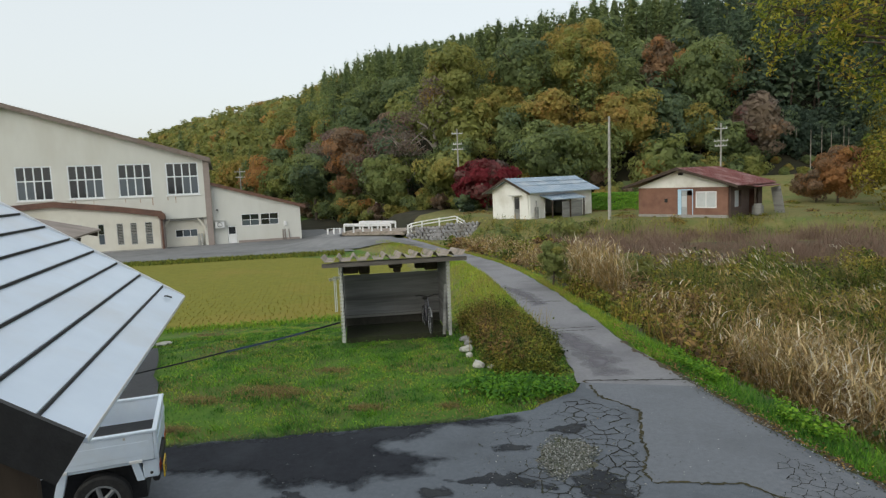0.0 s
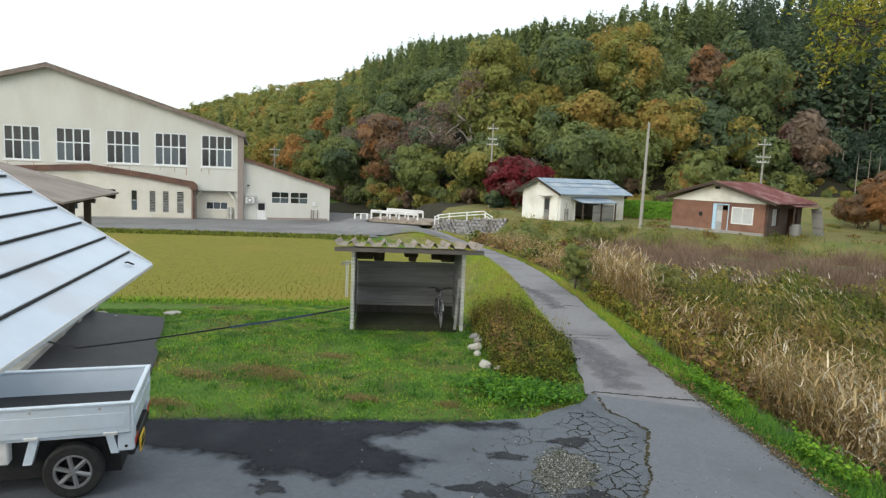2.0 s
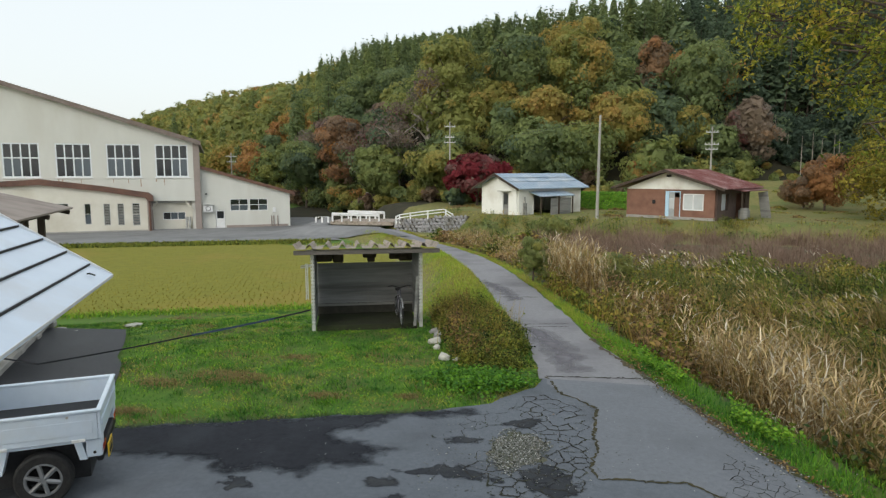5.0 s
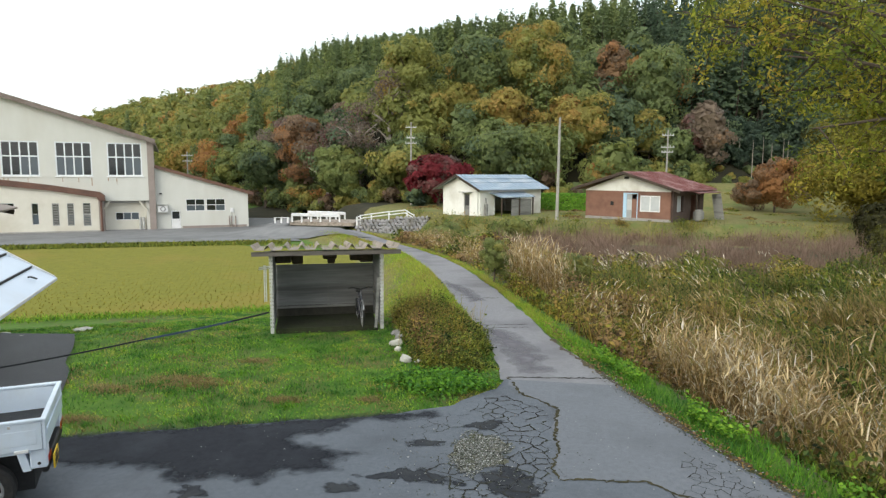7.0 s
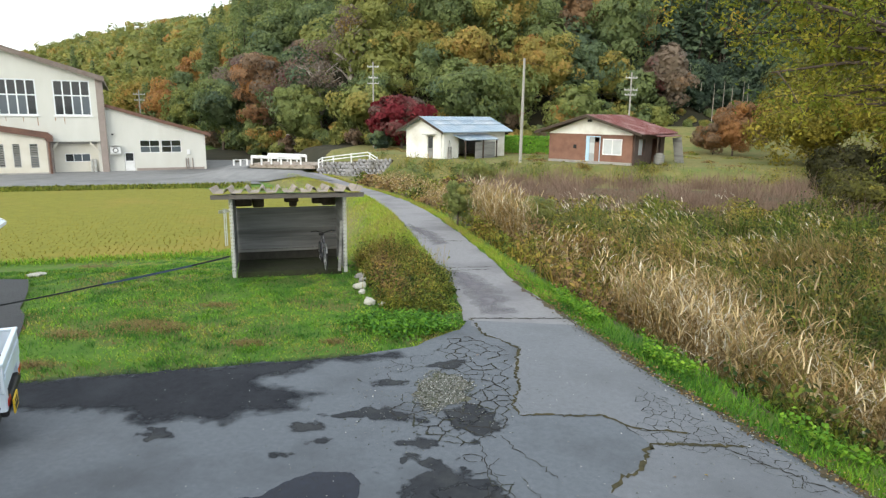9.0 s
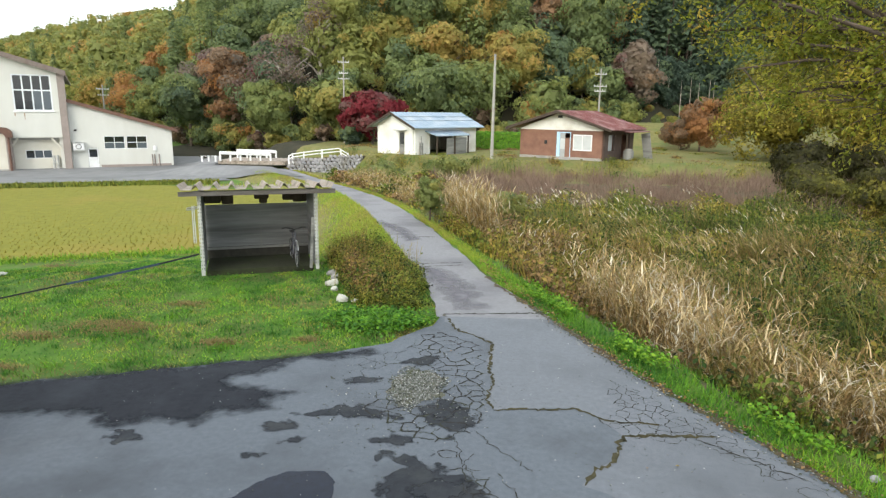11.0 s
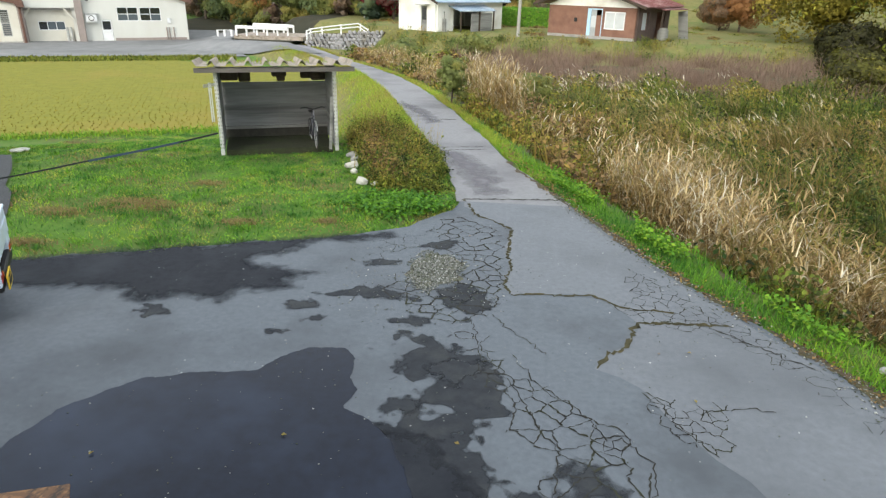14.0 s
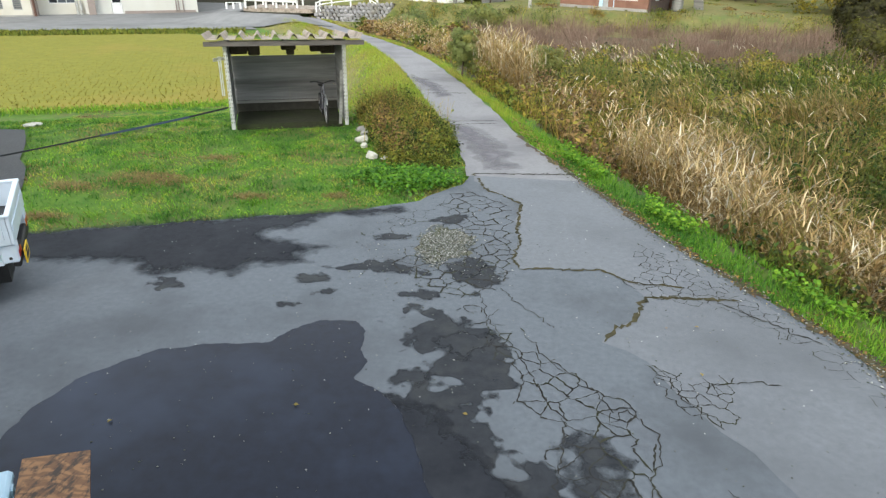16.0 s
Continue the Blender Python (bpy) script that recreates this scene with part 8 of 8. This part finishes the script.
shrub("shrub", 22.2, 70.5, 5.2, 2.9, 0.67, "rounded orange-brown shrub on the slope", 9000, 0.13, 201)
shrub("shrub", 20.6, 71.5, 3.2, 1.8, 0.72, "low rusty shrub beside the orange one", 3500, 0.13, 202)
shrub("shrub", -1.6, 27.5, 2.1, 0.75, 0.3, "loose grey-green bush in the ditch", 3200, 0.05, 203)
shrub("shrub", -2.0, 47.0, 1.7, 1.6, 0.3, "green bush on the terrace bank", 1200, 0.14, 204)
shrub("shrub", -7.5, 50.5, 1.5, 1.7, 0.24, "green bush near the stone bank", 1200, 0.14, 205)
shrub("shrub", 1.6, 29.5, 1.5, 1.0, 0.33, "leafy bush in the fallow field", 2800, 0.06, 206)
shrub("shrub", -14.6, 73.0, 2.6, 1.5, 0.08, "dark evergreen bush under the maple", 1400, 0.22, 207)
def hedge_row(x0, x1, y, deep, tall, seed):
    """A clipped hedge: leaf sprays over the top, the front and the ends of a long block."""
    r = np.random.default_rng(seed)
    z = float(land((x0 + x1) / 2, y))
    t = thing("hedge", pose((x0 + x1) / 2, y, z), "clipped bright green hedge between the houses", "hedge")
    n, half = 9000, (x1 - x0) / 2
    p = np.stack([r.uniform(-half, half, n), r.uniform(-deep, deep, n), r.uniform(0, tall, n)], -1)
    top, front = r.uniform(0, 1, n) < 0.5, r.uniform(0, 1, n) < 0.8
    p[top, 2] = tall + r.normal(0, 0.06, top.sum())
    p[~top & front, 1] = -deep + r.normal(0, 0.06, (~top & front).sum())
    nrm = np.where(top[:, None], (0.0, -0.2, 1.0), (0.0, -1.0, 0.3)) + r.normal(0, 0.35, (n, 3))
    v, f = leaf_tris(p, 0.14 * r.uniform(0.6, 1.3, n), nrm, r)
    h = Heap()
    h.add(v, f, np.repeat(np.clip(r.normal(0.22, 0.06, n), 0, 1), 3))
    h.make("foliage", GRASS, t)
    bm = bmesh.new()
    for x in np.arange(-half + 0.3, half, 0.6):
        tube(bm, [(x, 0, -0.1), (x + 0.05, 0, tall * 0.8)], 0.03, 5, 0.5)
    part("stems", bm, BARK, t)
    return t


hedge_row(-2.6, 7.4, 68.6, 0.9, 1.6, 208)
weed_field("bank_weeds", -14, 26, 49, 64, 17000, 0.45, (0.0, 0.6), "dark and rusty weeds on the terrace bank", 159, 0.06, lambda x, y: np.abs(y + 0.55 * np.minimum(x, 0) - 51.2 - 2.7 * (1 - smooth(-12, -5, x))) < 1.5)
# trees and bushes at the field's right-hand edge
for k, (x, y, h, rad, tone, words) in enumerate([
        (24.4, 57, 6.6, 4.2, 0.62, "yellow-green young tree at the field's edge"),
        (28.5, 52, 9.0, 4.8, 0.62, "yellowing broadleaf tree with bare lower limbs"),
        (34.0, 56, 9.5, 5.2, 0.7, "golden-green tree at the field's edge"),
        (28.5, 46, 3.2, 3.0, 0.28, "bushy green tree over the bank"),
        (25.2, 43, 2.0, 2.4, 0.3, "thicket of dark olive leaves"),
        (20.5, 33, 1.7, 2.0, 0.5, "dull green thicket at the edge of the field"),
        (18.8, 27.5, 1.7, 2.2, 0.5, "green thicket near the hanging branches"),
        (24.0, 50.5, 3.0, 2.4, 0.12, "bush on the terrace bank, leaf colour dark for shade"),
        (27.0, 50.0, 3.2, 2.8, 0.15, "bush under the yellow tree, leaf colour dark for shade"),
        (21.4, 44.5, 2.2, 2.0, 0.3, "low olive bush where the dry grass ends"),
        (18.6, 37.5, 1.9, 1.9, 0.42, "low yellow-green bush in the fallow field"),
        (33, 62, 11.0, 5.4, 0.3, "tall green tree behind the thickets"),
        (39, 70, 13.0, 5.6, 0.34, "tall yellow-green tree behind the thickets"),
        (27, 64, 9.0, 4.4, 0.38, "yellow-green tree behind the field's edge")]):
    # bushes nearer than y 51 drop in tone, overhead shade put into the leaves
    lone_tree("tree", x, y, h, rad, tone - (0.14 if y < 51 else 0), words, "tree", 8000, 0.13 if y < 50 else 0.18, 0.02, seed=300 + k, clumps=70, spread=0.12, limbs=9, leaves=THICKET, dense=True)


# ---- overhanging chestnut at the yard's side ----
def chestnut():
    q = np.random.default_rng(77)
    x0, y0 = 12.2, 14.8
    t = thing("chestnut_tree", pose(x0, y0, float(land(x0, y0))), "large yellowing chestnut tree with long drooping leaves", "tree")
    part("trunk", tubed([(0, 0, -0.2), (0.1, 0.1, 2.5), (-0.1, 0.2, 5.0), (-0.2, 0.1, 8.0)], 0.28, 10, 0.35), BARK, t)
    heap, sprigs = Heap(), bmesh.new()
    limb_ends = [(-8.0, 2.0, 7.9), (-7.0, 0.6, 7.0), (-5.6, 0.4, 6.1), (-6.6, 3.0, 6.6), (-4.6, -0.2, 5.3), (-6.2, 1.6, 8.8), (-3.6, 1.4, 4.6), (-4.8, 3.4, 8.2), (-2.6, 0.4, 6.8), (3.5, 2.0, 7.5), (1.0, 4.0, 8.0), (2.5, -3.0, 7.0), (-5.2, 1.6, 5.1), (-3.4, -0.6, 7.6), (-7.4, 2.8, 8.9), (-5.9, 0.9, 6.2), (-6.5, 0.5, 5.6), (-5.0, 0.2, 5.0), (-4.0, -0.4, 4.8), (-3.2, 0.8, 5.6), (-6.8, 1.4, 7.6), (-7.8, 1.2, 8.4), (-8.7, 2.3, 8.3), (-8.3, 1.3, 7.5), (-8.9, 2.7, 9.2), (-7.2, 0.4, 8.0)]
    for ex, ey, ez in limb_ends:
        s0 = q.uniform(3.0, 5.5)
        a, b = Vector((0, 0.1, s0)), Vector((ex, ey, ez))
        mid = a.lerp(b, 0.5) + Vector((q.normal(0, 0.3), q.normal(0, 0.3), 0.7))
        pts = [a, a.lerp(mid, 0.6) + Vector((0, 0, 0.2)), mid, b.lerp(mid, 0.4) + Vector((0, 0, 0.15)), b]
        part("limb", tubed(pts, 0.085, 7, 0.18), BARK, t)
        for k in range(20):
            s = q.uniform(0.35, 1.0)
            i = min(3, int(s * 4))
            p = pts[i].lerp(pts[i + 1], s * 4 - i)
            d = Vector((q.normal(0, 0.8), q.normal(0, 0.8), q.normal(-0.15, 0.4)))
            e = p + d
            tube(sprigs, [p, p.lerp(e, 0.5) + Vector((0, 0, 0.08)), e], 0.017, 4, 0.3)
            m = 58
            c = np.array(p)[None] + (np.array(e) - np.array(p))[None] * q.uniform(0.2, 1.1, (m, 1)) + q.normal(0, 0.11, (m, 3))
            (v, f), kk = cards(c, q.uniform(0.034, 0.062, m), q.normal(0, 1, (m, 3)) + np.array([-0.3, -0.6, 0.5]), q, 2.3), 4
            heap.add(v, f, np.repeat(np.clip(q.normal(0.36, 0.14) + q.normal(0, 0.09, m), 0.02, 0.9), kk))
    tagged(part("twig_growth", sprigs, BARK, t), kind="stuff")
    heap.make("crown", CHESTNUT_LEAVES, t)


chestnut()
